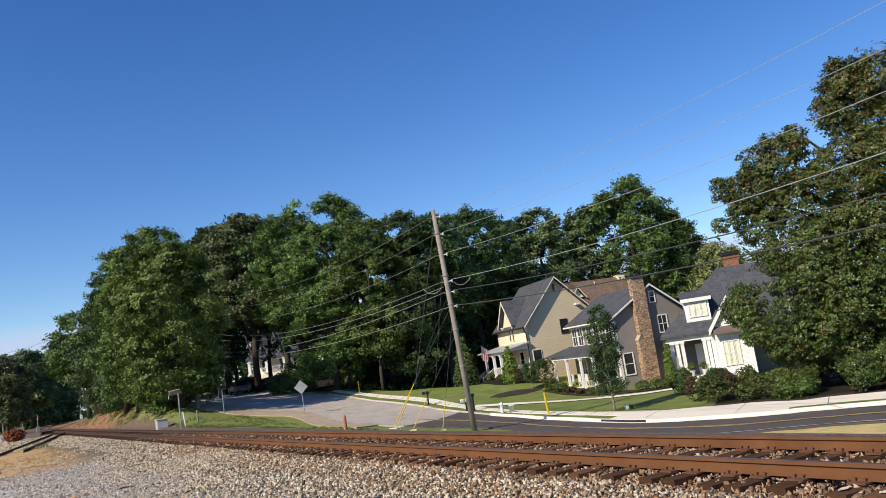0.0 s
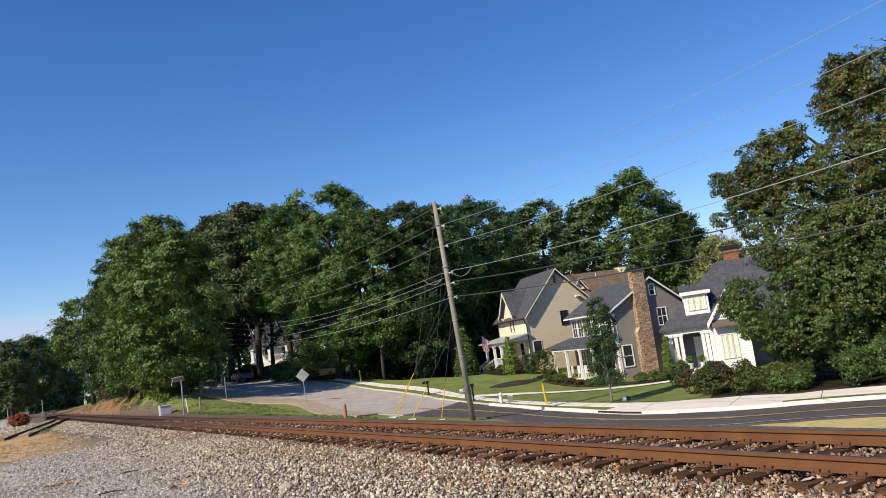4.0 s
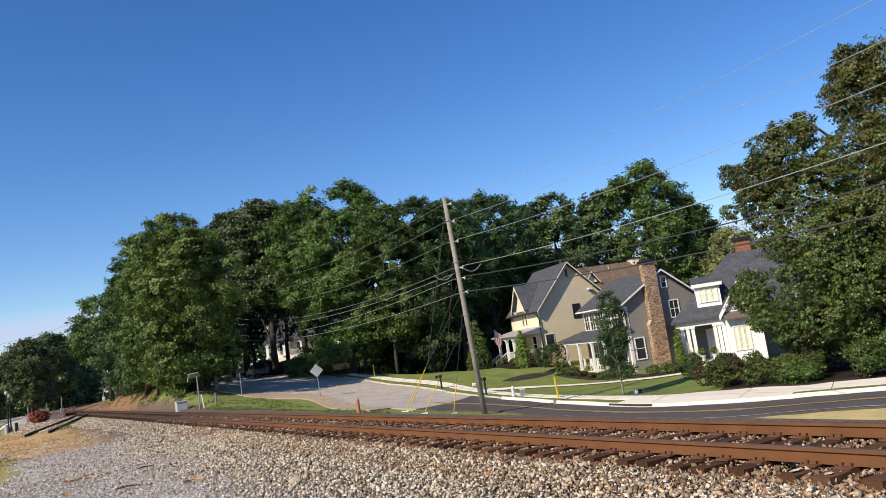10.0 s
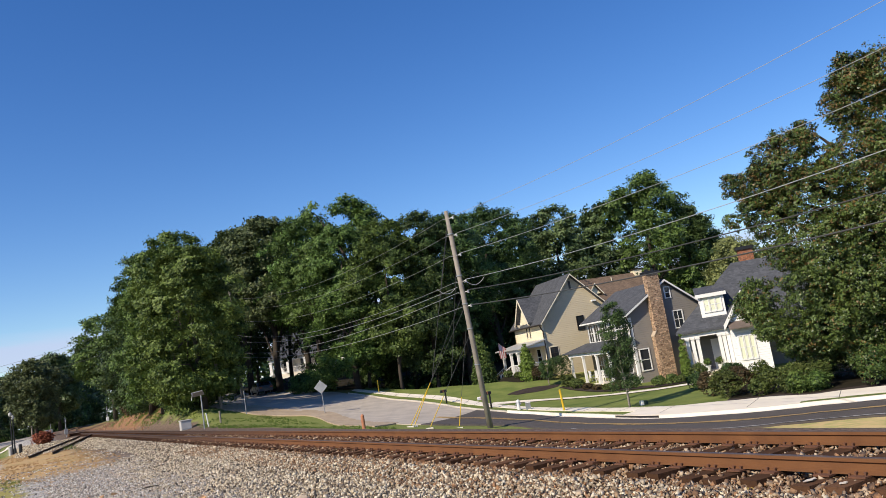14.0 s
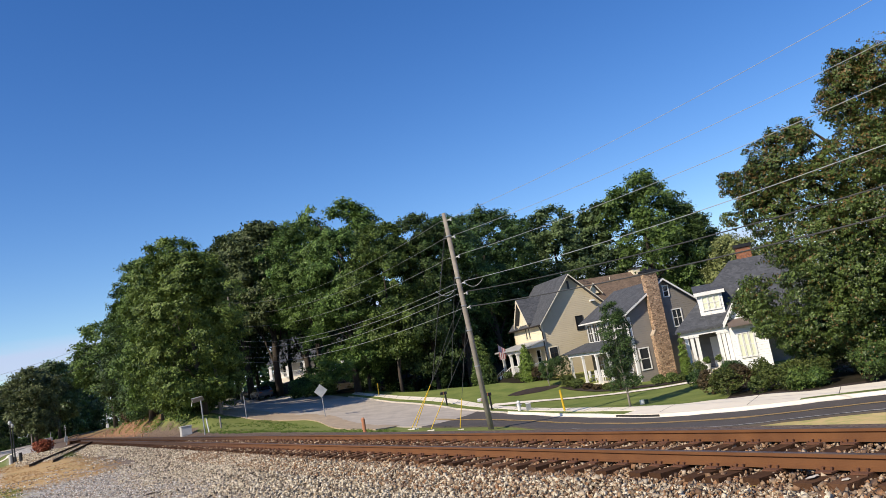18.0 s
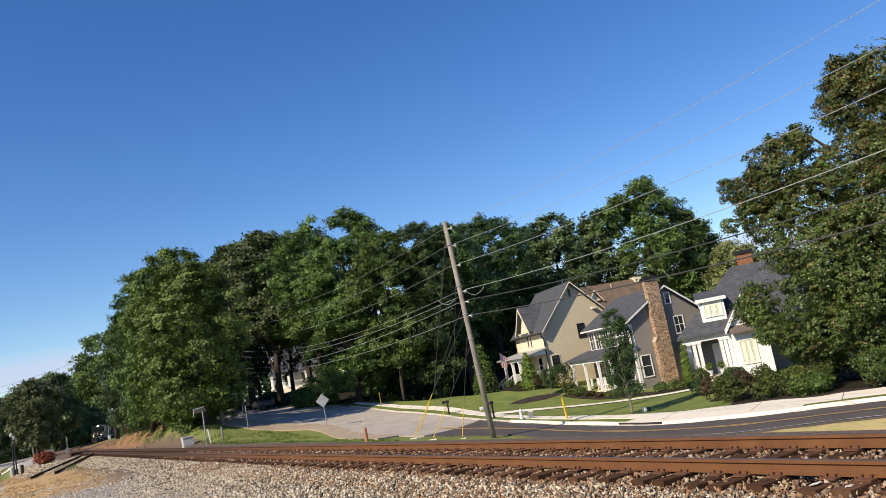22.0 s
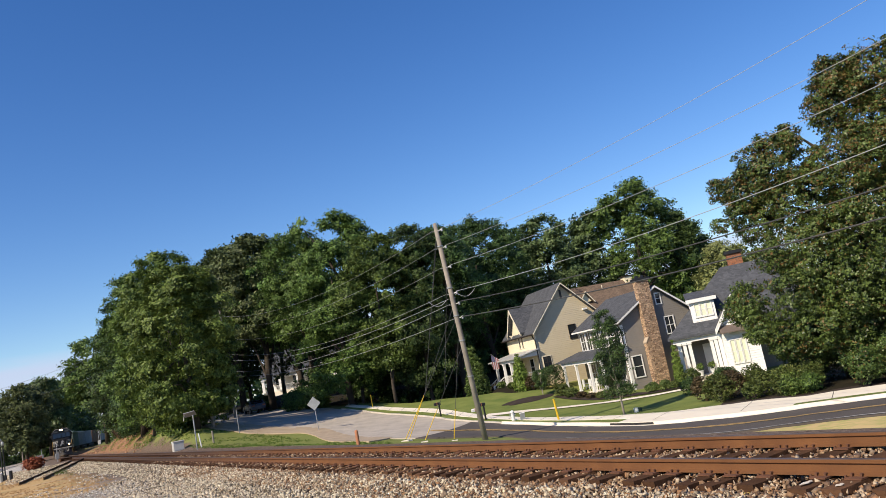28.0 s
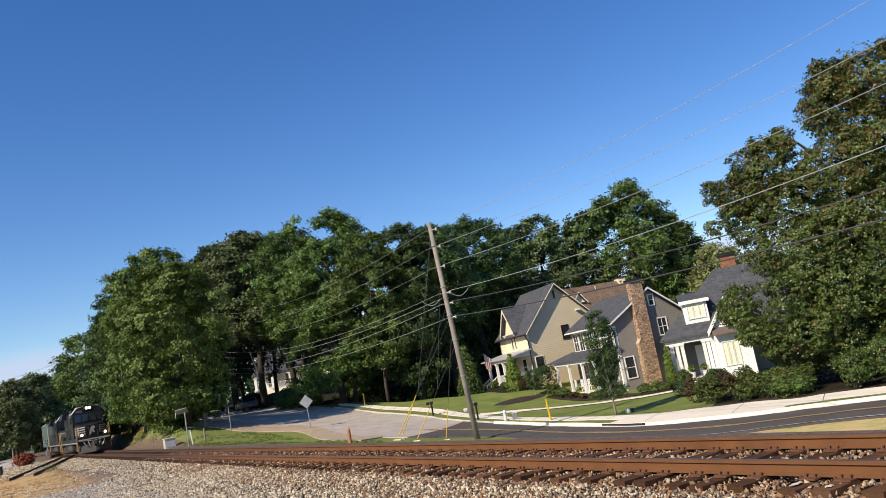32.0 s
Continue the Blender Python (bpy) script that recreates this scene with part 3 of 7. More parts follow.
def stones(name, mat, spots, label, category):
    """Angular stones joined in one mesh: spots are rows of x, y, z and size."""
    rnd = np.random.default_rng(5)
    spots = np.array(spots)
    base = np.array([(-1, -0.9, -0.7), (-1, 1.0, -0.5), (-0.8, 0.1, 1), (1.1, -0.7, -0.9), (0.8, 1.0, -0.7), (1, -0.2, 0.7)], float) * 1.2
    loop = np.array([0, 1, 2, 3, 5, 4, 0, 3, 4, 1, 1, 4, 5, 2, 2, 5, 3, 0])
    n = len(spots)
    shape = base[None] * rnd.uniform(0.45, 1.1, (n, 6, 3)) * rnd.uniform(0.30, 1.15, (n, 1, 3))
    ang = rnd.normal(size=(n, 4))
    ang /= np.linalg.norm(ang, axis=1, keepdims=True)
    w, x, y, z = ang.T
    rot = np.stack([1 - 2 * (y * y + z * z), 2 * (x * y - z * w), 2 * (x * z + y * w), 2 * (x * y + z * w), 1 - 2 * (x * x + z * z),
                    2 * (y * z - x * w), 2 * (x * z - y * w), 2 * (y * z + x * w), 1 - 2 * (x * x + y * y)], -1).reshape(n, 3, 3)
    verts = np.einsum("nij,nkj->nki", rot, shape) * spots[:, None, 3:4] + spots[:, None, :3]
    loops = (loop[None] + 6 * np.arange(n)[:, None]).ravel()
    ob = bulk(name, verts.reshape(-1, 3), np.tile([3, 3, 4, 4, 4], n), loops, mat)
    return tagged(ob, label, category, kind="stuff")


def ballast_spots(n, s0, s1, v0, v1, size, power=1.0, lift=0.0):
    rnd = np.random.default_rng(int(n + 10 * v0))
    rows = []
    for a, b, k, e in rnd.random((n, 4)):
        s, v = s0 + (s1 - s0) * a ** power, v0 + (v1 - v0) * b
        p, _ = on_track(s, v)
        if v > 3.6 and s + 0.9 * v + 24 * noise.noise((p.x * 0.22, p.y * 0.22, 6)) > 50 + 5 * e:
            continue
        if size > 0.03 and v > 3.2 and e > 1.25 - (v - 3.2) * 0.45 + 0.5 * noise.noise((p.x * 0.7, p.y * 0.7, 3)):
            continue
        if noise.noise((p.x * 0.5, p.y * 0.5, 9)) > 0.5 and v > 4.5 and k > 0.75:
            continue
        if v > 7.6 + 1.6 * noise.noise((p.x * 0.4, p.y * 0.4, 12)) and 18 < s < 34 and k < 0.93:
            continue
        if v > 4.0 + 1.2 * noise.noise((p.x * 0.35, p.y * 0.35, 15)) and s + 7 * noise.noise((p.x * 0.16, p.y * 0.16, 16)) + 0.5 * v > 35.5 and k < 0.9:
            continue
        r = size * (0.6 + 0.8 * k * k)
        if abs(v) < 1.5:
            if s < 60 and off_tie(s) < 0.15 and k < 0.95:
                continue
            z = -0.243 - 0.05 * smooth(0.95, 1.35, v) + 0.045 * e
        else:
            z = land(p.x, p.y) + lift * e
        rows.append((p.x, p.y, z, r))
    return rows


def verge_spots(n):
    """Loose stone round the siding, beyond the dry grass."""
    rnd = np.random.default_rng(71)
    rows = []
    for a, b, k in rnd.random((n, 3)):
        p, _ = on_track(58 + 42 * a, 2.0 + 6.5 * b)
        rows.append((p.x, p.y, land(p.x, p.y), 0.04 + 0.06 * k * k))
    return rows


stones("ballast", STONE, ballast_spots(43000, -4, 24, 1.7, 5.9, 0.033, 1.25, 0.05) + ballast_spots(17000, 20, 80, 1.4, 5.6, 0.043, 1.4, 0.04) + verge_spots(7000),
       "grey and brown crushed stone ballast round the ties", "ballast")
stones("ballast_in_track", RUSTY_STONE, ballast_spots(24000, -3, 20, -1.5, 1.6, 0.033, 1.2) + ballast_spots(8000, 18, 44, -1.3, 1.3, 0.05, 1.2)
       + ballast_spots(17000, -4, 30, 1.05, 2.75, 0.034, 1.35, 0.05),
       "rust-stained crushed stone between the rails", "ballast")
stones("gravel", GRIT, ballast_spots(32000, 0, 22, 3.6, 10.5, 0.023, 1.1, 0.012) + ballast_spots(24000, 16, 37, 3.8, 10.5, 0.030, 1.4, 0.012) + ballast_spots(5000, 35, 56, 3.6, 5.6, 0.032, 1.4, 0.012),
       "pale grey loose gravel beside the railway", "gravel")


def bank_spots(n):
    """Clods that lie on the cut bank beside the line."""
    rnd = np.random.default_rng(44)
    rows = []
    for a, b, k, e in rnd.random((n, 4)):
        s, v = 76 + 60 * a, -2.6 - 3.6 * b
        p, _ = on_track(s, v)
        if noise.noise((p.x * 0.3, p.y * 0.3, 7)) > 0.12:
            continue
        rows.append((p.x, p.y, land(p.x, p.y) - 0.02 + 0.05 * e, 0.04 + 0.12 * k ** 3))
    return rows


CLAY_CLOD = stone_material("orange_clay_clod", [(0.28, 0.15, 0.085), (0.18, 0.095, 0.055), (0.36, 0.21, 0.125), (0.23, 0.13, 0.075), (0.12, 0.07, 0.045), (0.22, 0.20, 0.09)])
stones("clay_clods", CLAY_CLOD, bank_spots(3600), "crumbling orange clay and rubble on the cut bank", "clay bank")

# ---- road, kerb, pavement and lawn ----
ROAD_EDGES = [((22, 18.5), (25.5, 23.5)), ((13.9, 26.3), (17.2, 32.2)), ((9.3, 28.7), (12.7, 34.8)), ((6.4, 33.6), (9.3, 38.9)),
              ((4.0, 40), (7.2, 44.5)), ((2.2, 44.6), (4.4, 51)), ((-2.4, 46.7), (1.2, 58)), ((-5, 51), (-1.6, 63.5)),
              ((-7.6, 56), (-5.5, 69.8)), ((-11.5, 65.5), (-10, 77.8)), ((-17, 70), (-14, 85.5)), ((-22.5, 77), (-19, 94)),
              ((-26.5, 87), (-26, 102)), ((-33, 97), (-36, 112))]


def glide(rows, t):
    """A smooth curve through rows of points."""
    i = min(max(int(t), 0), len(rows) - 2)
    k = t - i
    a, b, c, d = (Vector(rows[min(max(j, 0), len(rows) - 1)]) for j in (i - 1, i, i + 1, i + 2))
    return 0.5 * (2 * b + (c - a) * k + (2 * a - 5 * b + 4 * c - d) * k * k + (3 * b - a - 3 * c + d) * k ** 3)


NEAR_EDGE, FAR_EDGE = [e[0] for e in ROAD_EDGES], [e[1] for e in ROAD_EDGES]


def road_at(t, f=0.0, beyond=0.0):
    """A place on the road: f from the near edge to the far one, and metres beyond that."""
    a, b = glide(NEAR_EDGE, t), glide(FAR_EDGE, t)
    out = (b - a).normalized()
    return a + (b - a) * f + out * beyond


def strip(name, mat, t0, t1, across, lift, steps=10, parent=None, label="", deep=0.0):
    """A sheet along the road. across: rows of (f, metres beyond)."""
    n = max(int((t1 - t0) * steps), 2)
    verts, faces, w = [], [], len(across)
    for i in range(n + 1):
        t = t0 + (t1 - t0) * i / n
        for f, o in across:
            p = road_at(t, f, o(t) if callable(o) else o)
            verts.append((p.x, p.y, land(p.x, p.y) + lift))
    for i in range(n):
        for k in range(w - 1):
            a = i * w + k
            faces.append((a, a + 1, a + w + 1, a + w))
    if deep:
        base = len(verts)
        verts += [(x, y, z - deep) for x, y, z in verts]
        for i in range(n):
            for k in (0, w - 1):
                a = i * w + k
                q = (a, a + w, a + w + base, a + base)
                faces.append(q if k else q[::-1])
        for k in range(w - 1):
            for a in (k, n * w + k):
                faces.append((a, a + 1, a + 1 + base, a + base))
    ob = mesh_of(name, verts, faces, mat, parent, label)
    for f in ob.data.polygons:
        f.use_smooth = not deep
    return ob


def span(f0, f1, n=8):
    return [(f0 + (f1 - f0) * k / n, 0) for k in range(n + 1)]


def out(a, b, n=4):
    return [(1.0, a + (b - a) * k / n) for k in range(n + 1)]


def lawn_edge(t):
    """Metres from the kerb to the back of the pavement, wider at the driveway."""
    return 3.4 + 1.5 * smooth(1.5, 2.0, t) - 0.5 * smooth(2.5, 3.0, t) - 1.3 * smooth(3.0, 4.0, t)


def behind(a, b, n):
    """Rows from a to b metres beyond the back of the pavement."""
    return [(1.0, lambda t, k=k: lawn_edge(t) + a + (b - a) * k / n) for k in range(n + 1)]


SPLIT = 6.0
road = tagged(strip("road", ASPHALT, 0, SPLIT, span(0, 1), 0.07, deep=0.2), "freshly laid dark asphalt road curving past the houses", "road", kind="structure")
old = tagged(strip("road_old", OLD_ROAD, SPLIT, 13, span(0, 1), 0.066, deep=0.2), "worn pale grey asphalt road climbing into the trees", "road", kind="structure")
for a in (0.478, 0.518):
    strip("yellow_line", YELLOW_LINE, 0, 6.35, [(a - 0.013, 0), (a + 0.013, 0)], 0.086, 14, road)
strip("edge_line", WHITE_LINE, 0, 3.6, [(0.025, 0), (0.05, 0)], 0.086, 14, road)
OLD_CONCRETE = material("grey_weathered_concrete", (0.60, 0.55, 0.47), (0.42, 0.385, 0.32), rough=0.9, scale=0.9, fine=40, bump=0.25)
tagged(strip("gutter", CONCRETE, 0, 5.4, [(1.0, -0.42), (1.0, 0.0)], 0.084), "pale concrete gutter beside the kerb", "gutter", kind="structure")
tagged(strip("kerb", CONCRETE, 0, 5.4, [(1.0, 0.0), (1.0, 0.16)], 0.22, 12, deep=0.3), "pale concrete kerb along the road", "kerb", kind="structure")
tagged(strip("kerb_old", OLD_CONCRETE, 5.4, 9.2, [(1.0, 0.0), (1.0, 0.15)], 0.17, 12, deep=0.3), "worn low grey kerb along the old road", "kerb", kind="structure")
tagged(strip("verge", LAWN, 3.5, 9.2, [(1.0, 0.16), (1.0, lambda t: lawn_edge(t) - 1.6)], 0.17), "narrow strip of mown grass behind the kerb", "grass verge", kind="structure")
tagged(strip("pavement", CONCRETE, 3.5, 9.2, behind(-1.6, 0.0, 3), 0.20, 10, deep=0.2), "pale concrete pavement between kerb and lawn", "pavement", kind="structure")
tagged(strip("apron", CONCRETE, 0, 3.5, [(1.0, 0.16), (1.0, 1.0)] + behind(-1.6, 0.0, 3), 0.196, 10, deep=0.2), "broad pale concrete pavement with a driveway apron", "pavement", kind="structure")


def lawn_depth(t):
    """Metres of lawn behind the pavement, down to the edge of the wood."""
    return 14.0 - 5.0 * smooth(5.2, 6.0, t) - 3.4 * smooth(6.0, 7.0, t) - 2.5 * smooth(7.0, 8.0, t) - 1.1 * smooth(8.0, 9.0, t)


# Near-black colour carries the shade under the trees and the magnolia.
SHADE_LITTER = material("dark_leaf_litter", (0.034, 0.028, 0.018), (0.015, 0.014, 0.009), rough=0.95, scale=0.9, fine=22, bump=0.6, gloss=0.1)
tagged(strip("lawn", LAWN, 2.45, 9.0, [(1.0, lambda t, k=k: lawn_edge(t) + lawn_depth(t) * k / 12) for k in range(13)], 0.12), "mown green front lawn", "lawn", kind="structure")
tagged(strip("woodland_floor", SHADE_LITTER, 5.5, 12.6, [(1.0, lambda t, k=k: lawn_edge(t) * (1 - 0.5 * smooth(9, 10, t)) + lawn_depth(t) * (1 - smooth(9, 10, t)) - 0.15 + 2.2 * k) for k in range(13)], 0.10),
       "leaf litter floor, painted near black for the shade under the trees", "woodland floor", kind="structure")
tagged(strip("verge", LAWN, 0, 1.6, out(0.34, 0.95, 2), 0.206), "thin strip of grass between kerb and pavement", "grass verge", kind="structure")
MULCH = material("dark_bark_mulch", (0.048, 0.030, 0.021), (0.022, 0.015, 0.011), rough=0.95, scale=2, fine=50, bump=0.8)
tagged(strip("planting_bed_street", MULCH, 0.2, 2.45, behind(0.0, 1.3, 3), 0.125), "dark bark mulch bed under the shrubs", "planting bed", kind="structure")
tagged(strip("magnolia_floor", SHADE_LITTER, 0.2, 2.45, behind(1.3, 15.0, 12), 0.125), "leaf litter floor, painted near black for the shade under the magnolia", "leaf litter", kind="structure")

JOINT = material("dirty_pavement_joint", (0.16, 0.14, 0.12), (0.10, 0.09, 0.075), rough=0.95, scale=3, fine=40, bump=0.2)
for t in (0.5, 1.28, 2.1, 3.0):
    strip("joint", JOINT, t, t + 0.006, [(1.0, 0.95)] + behind(-1.6, -0.02, 3), 0.2005, 400, bpy.data.objects["apron"])
for t in np.arange(3.75, 9.0, 0.27):
    strip("joint", JOINT, float(t), float(t) + 0.007, behind(-1.58, -0.02, 3), 0.2045, 300, bpy.data.objects["pavement"])

DIRT = material("tan_gravelly_dirt", (0.46, 0.36, 0.25), (0.33, 0.25, 0.17), rough=0.95, scale=0.9, fine=40, bump=0.6)
tagged(strip("shoulder", DIRT, 6.6, 10.8, [(-0.26, 0), (-0.17, 0), (-0.07, 0), (0.05, 0)], 0.072, 12, deep=0.2), "tan gravelly dirt along the old road's edge", "road shoulder", kind="structure")

# ---- houses ----
def siding(name, colour, shade, pitch=0.17):
    """Lapped boards: a shadow line at each lap."""
    m = material(name, colour, shade, rough=0.6, scale=0.8, fine=25, bump=0.0)
    n, l = m.node_tree.nodes, m.node_tree.links
    at = n.new("ShaderNodeTexCoord")
    xyz = n.new("ShaderNodeSeparateXYZ")
    l.new(at.outputs["Object"], xyz.inputs[0])
    saw = n.new("ShaderNodeMath")
    saw.operation = "DIVIDE"
    l.new(xyz.outputs["Z"], saw.inputs[0])
    saw.inputs[1].default_value = pitch
    frac = n.new("ShaderNodeMath")
    frac.operation = "FRACT"
    l.new(saw.outputs[0], frac.inputs[0])
    b = n.new("ShaderNodeBump")
    b.inputs["Strength"].default_value, b.inputs["Distance"].default_value = 1.0, 0.03
    b.invert = True
    l.new(frac.outputs[0], b.inputs["Height"])
    l.new(b.outputs["Normal"], n["Principled BSDF"].inputs["Normal"])
    return m


def stonework(name, a, b, joint, scale):
    m = bpy.data.materials.new(name)
    m.use_nodes = True
    n, l = m.node_tree.nodes, m.node_tree.links
    p = n["Principled BSDF"]
    p.inputs["Roughness"].default_value = 0.9
    at = n.new("ShaderNodeTexCoord")
    mp = n.new("ShaderNodeMapping")
    mp.inputs["Scale"].default_value = (1, 1, 1.7)
    l.new(at.outputs["Object"], mp.inputs[0])
    cell, line = n.new("ShaderNodeTexVoronoi"), n.new("ShaderNodeTexVoronoi")
    line.feature = "DISTANCE_TO_EDGE"
    for v in (cell, line):
        v.inputs["Scale"].default_value = scale
        l.new(mp.outputs[0], v.inputs["Vector"])
    tone = n.new("ShaderNodeSeparateColor")
    l.new(cell.outputs["Color"], tone.inputs[0])
    mix, edge = n.new("ShaderNodeMix"), n.new("ShaderNodeMix")
    mix.data_type = edge.data_type = "RGBA"
    mix.inputs[6].default_value, mix.inputs[7].default_value = (*a, 1), (*b, 1)
    l.new(tone.outputs[0], mix.inputs[0])
    gap = n.new("ShaderNodeMapRange")
    gap.inputs["From Max"].default_value = 0.09
    l.new(line.outputs["Distance"], gap.inputs["Value"])
    l.new(gap.outputs[0], edge.inputs[0])
    edge.inputs[6].default_value = (*joint, 1)
    l.new(mix.outputs[2], edge.inputs[7])
    l.new(edge.outputs[2], p.inputs["Base Color"])
    bump = n.new("ShaderNodeBump")
    bump.inputs["Strength"].default_value, bump.inputs["Distance"].default_value = 1.0, 0.06
    l.new(gap.outputs[0], bump.inputs["Height"])
    l.new(bump.outputs["Normal"], p.inputs["Normal"])
    return m


BEIGE = siding("beige_siding", (0.54, 0.465, 0.32), (0.48, 0.41, 0.28))
CREAM = siding("cream_siding", (0.80, 0.72, 0.53), (0.72, 0.64, 0.46))
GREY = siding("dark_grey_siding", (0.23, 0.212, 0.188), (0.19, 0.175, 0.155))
WHITE_SIDING = siding("white_siding", (0.82, 0.81, 0.78), (0.74, 0.73, 0.70))


def shingles(name, a, b):
    """Courses of asphalt tabs, each tab its own tone, with a lip at each course."""
    m = material(name, a, b, rough=0.92, scale=1.2, fine=20, bump=0.0, gloss=0.2)
    n, l = m.node_tree.nodes, m.node_tree.links
    p = n["Principled BSDF"]
    at, mp, cell = n.new("ShaderNodeTexCoord"), n.new("ShaderNodeMapping"), n.new("ShaderNodeTexVoronoi")
    mp.inputs["Scale"].default_value = (5.0, 5.0, 9.0)
    cell.inputs["Scale"].default_value, cell.inputs["Randomness"].default_value = 1.0, 0.55
    l.new(at.outputs["Object"], mp.inputs[0])
    l.new(mp.outputs[0], cell.inputs["Vector"])
    tone, lift, mix = n.new("ShaderNodeSeparateColor"), n.new("ShaderNodeMapRange"), n.new("ShaderNodeMix")
    l.new(cell.outputs["Color"], tone.inputs[0])
    lift.inputs["To Min"].default_value, lift.inputs["To Max"].default_value = 0.8, 1.22
    l.new(tone.outputs[0], lift.inputs["Value"])
    mix.data_type, mix.blend_type = "RGBA", "MULTIPLY"
    mix.inputs[0].default_value = 1.0
    l.new(p.inputs["Base Color"].links[0].from_socket, mix.inputs[6])
    l.new(lift.outputs[0], mix.inputs[7])
    l.new(mix.outputs[2], p.inputs["Base Color"])
    xyz, saw, frac, b2 = n.new("ShaderNodeSeparateXYZ"), n.new("ShaderNodeMath"), n.new("ShaderNodeMath"), n.new("ShaderNodeBump")
    l.new(at.outputs["Object"], xyz.inputs[0])
    saw.operation, frac.operation = "DIVIDE", "FRACT"
    saw.inputs[1].default_value = 0.133
    l.new(xyz.outputs["Z"], saw.inputs[0])
    l.new(saw.outputs[0], frac.inputs[0])
    b2.inputs["Strength"].default_value, b2.inputs["Distance"].default_value = 0.5, 0.015
    b2.invert = True
    l.new(frac.outputs[0], b2.inputs["Height"])
    l.new(b2.outputs["Normal"], p.inputs["Normal"])
    return m


SHINGLE = shingles("charcoal_shingles", (0.092, 0.096, 0.107), (0.056, 0.060, 0.068))
BROWN_ROOF = shingles("brown_shingles", (0.175, 0.125, 0.092), (0.115, 0.083, 0.062))
METAL_ROOF = material("grey_metal_roof", (0.58, 0.58, 0.57), (0.48, 0.48, 0.47), rough=0.45, metal=0.3, scale=1, fine=20, bump=0.05)
RUST_ROOF = material("brown_metal_roof", (0.20, 0.155, 0.13), (0.14, 0.11, 0.09), rough=0.55, metal=0.3, scale=1, fine=20, bump=0.1)
FIELDSTONE = stonework("brown_fieldstone", (0.19, 0.10, 0.055), (0.70, 0.48, 0.31), (0.30, 0.235, 0.175), 5.6)
BRICK = stonework("orange_brick", (0.30, 0.11, 0.05), (0.45, 0.18, 0.09), (0.25, 0.2, 0.16), 7)
TAN_STONE = material("tan_capstone", (0.50, 0.41, 0.31), (0.34, 0.26, 0.18), rough=0.9, scale=2, fine=20, bump=0.3)
CREAM_TRIM = material("cream_trim_paint", (0.74, 0.68, 0.54), (0.66, 0.60, 0.47), rough=0.6, scale=1.5, fine=25, bump=0.05)
BRONZE = material("dark_bronze_metal", (0.045, 0.035, 0.028), (0.03, 0.024, 0.02), rough=0.5, metal=0.3, scale=2, fine=30, bump=0.03)
# Pale lime painted in for the reflection on the bay's panes.
LIME_PANE = material("lime_tinted_blind", (0.78, 0.80, 0.60), (0.70, 0.72, 0.54), rough=0.3, scale=1, fine=20, bump=0)


def window(house, face, u, z, w, h, cols=1, rows=2, trim=None, pane=None, d0=0.0, t=0.09):
    """A sash window: face 'front' looks along -x, 'gable' along -y. u: its middle along the wall; z: its sill."""
    trim, pane = trim or WHITE, pane or GLASS

    def box(bm, a, b, c, d, e0, e1):
        if face == "front":
            return bx(bm, d0 - e1, d0 - e0, a, b, c, d)
        return bx(bm, a, b, d0 - e1, d0 - e0, c, d)

    bm = B()
    rings = []
    for e in (-0.02, 0.065):
        for k in (t, 0.0):
            ring = []
            for a, c in ((-1, 0), (1, 0), (1, 1), (-1, 1)):
                q, r = u + a * (w / 2 + k), z + c * h + (k if c else -k)
                ring.append(bm.verts.new((d0 - e, q, r) if face == "front" else (q, d0 - e, r)))
            rings.append(ring)
    for k in range(4):
        j = (k + 1) % 4
        for p, q in ((0, 1), (2, 3), (0, 2), (1, 3)):
            bm.faces.new((rings[p][k], rings[p][j], rings[q][j], rings[q][k]))
    win = part("window", bm, trim, house)
    for k in range(1, cols):
        x = u - w / 2 + w * k / cols
        part("muntin", box(B(), x - 0.025, x + 0.025, z, z + h, -0.01, 0.035), trim, win)
    for k in range(1, rows):
        y = z + h * k / rows
        part("muntin", box(B(), u - w / 2, u + w / 2, y - 0.025, y + 0.025, -0.01, 0.037), trim, win)
    part("pane", box(B(), u - w / 2, u + w / 2, z, z + h, -0.015, 0.02), pane, win)
    return win


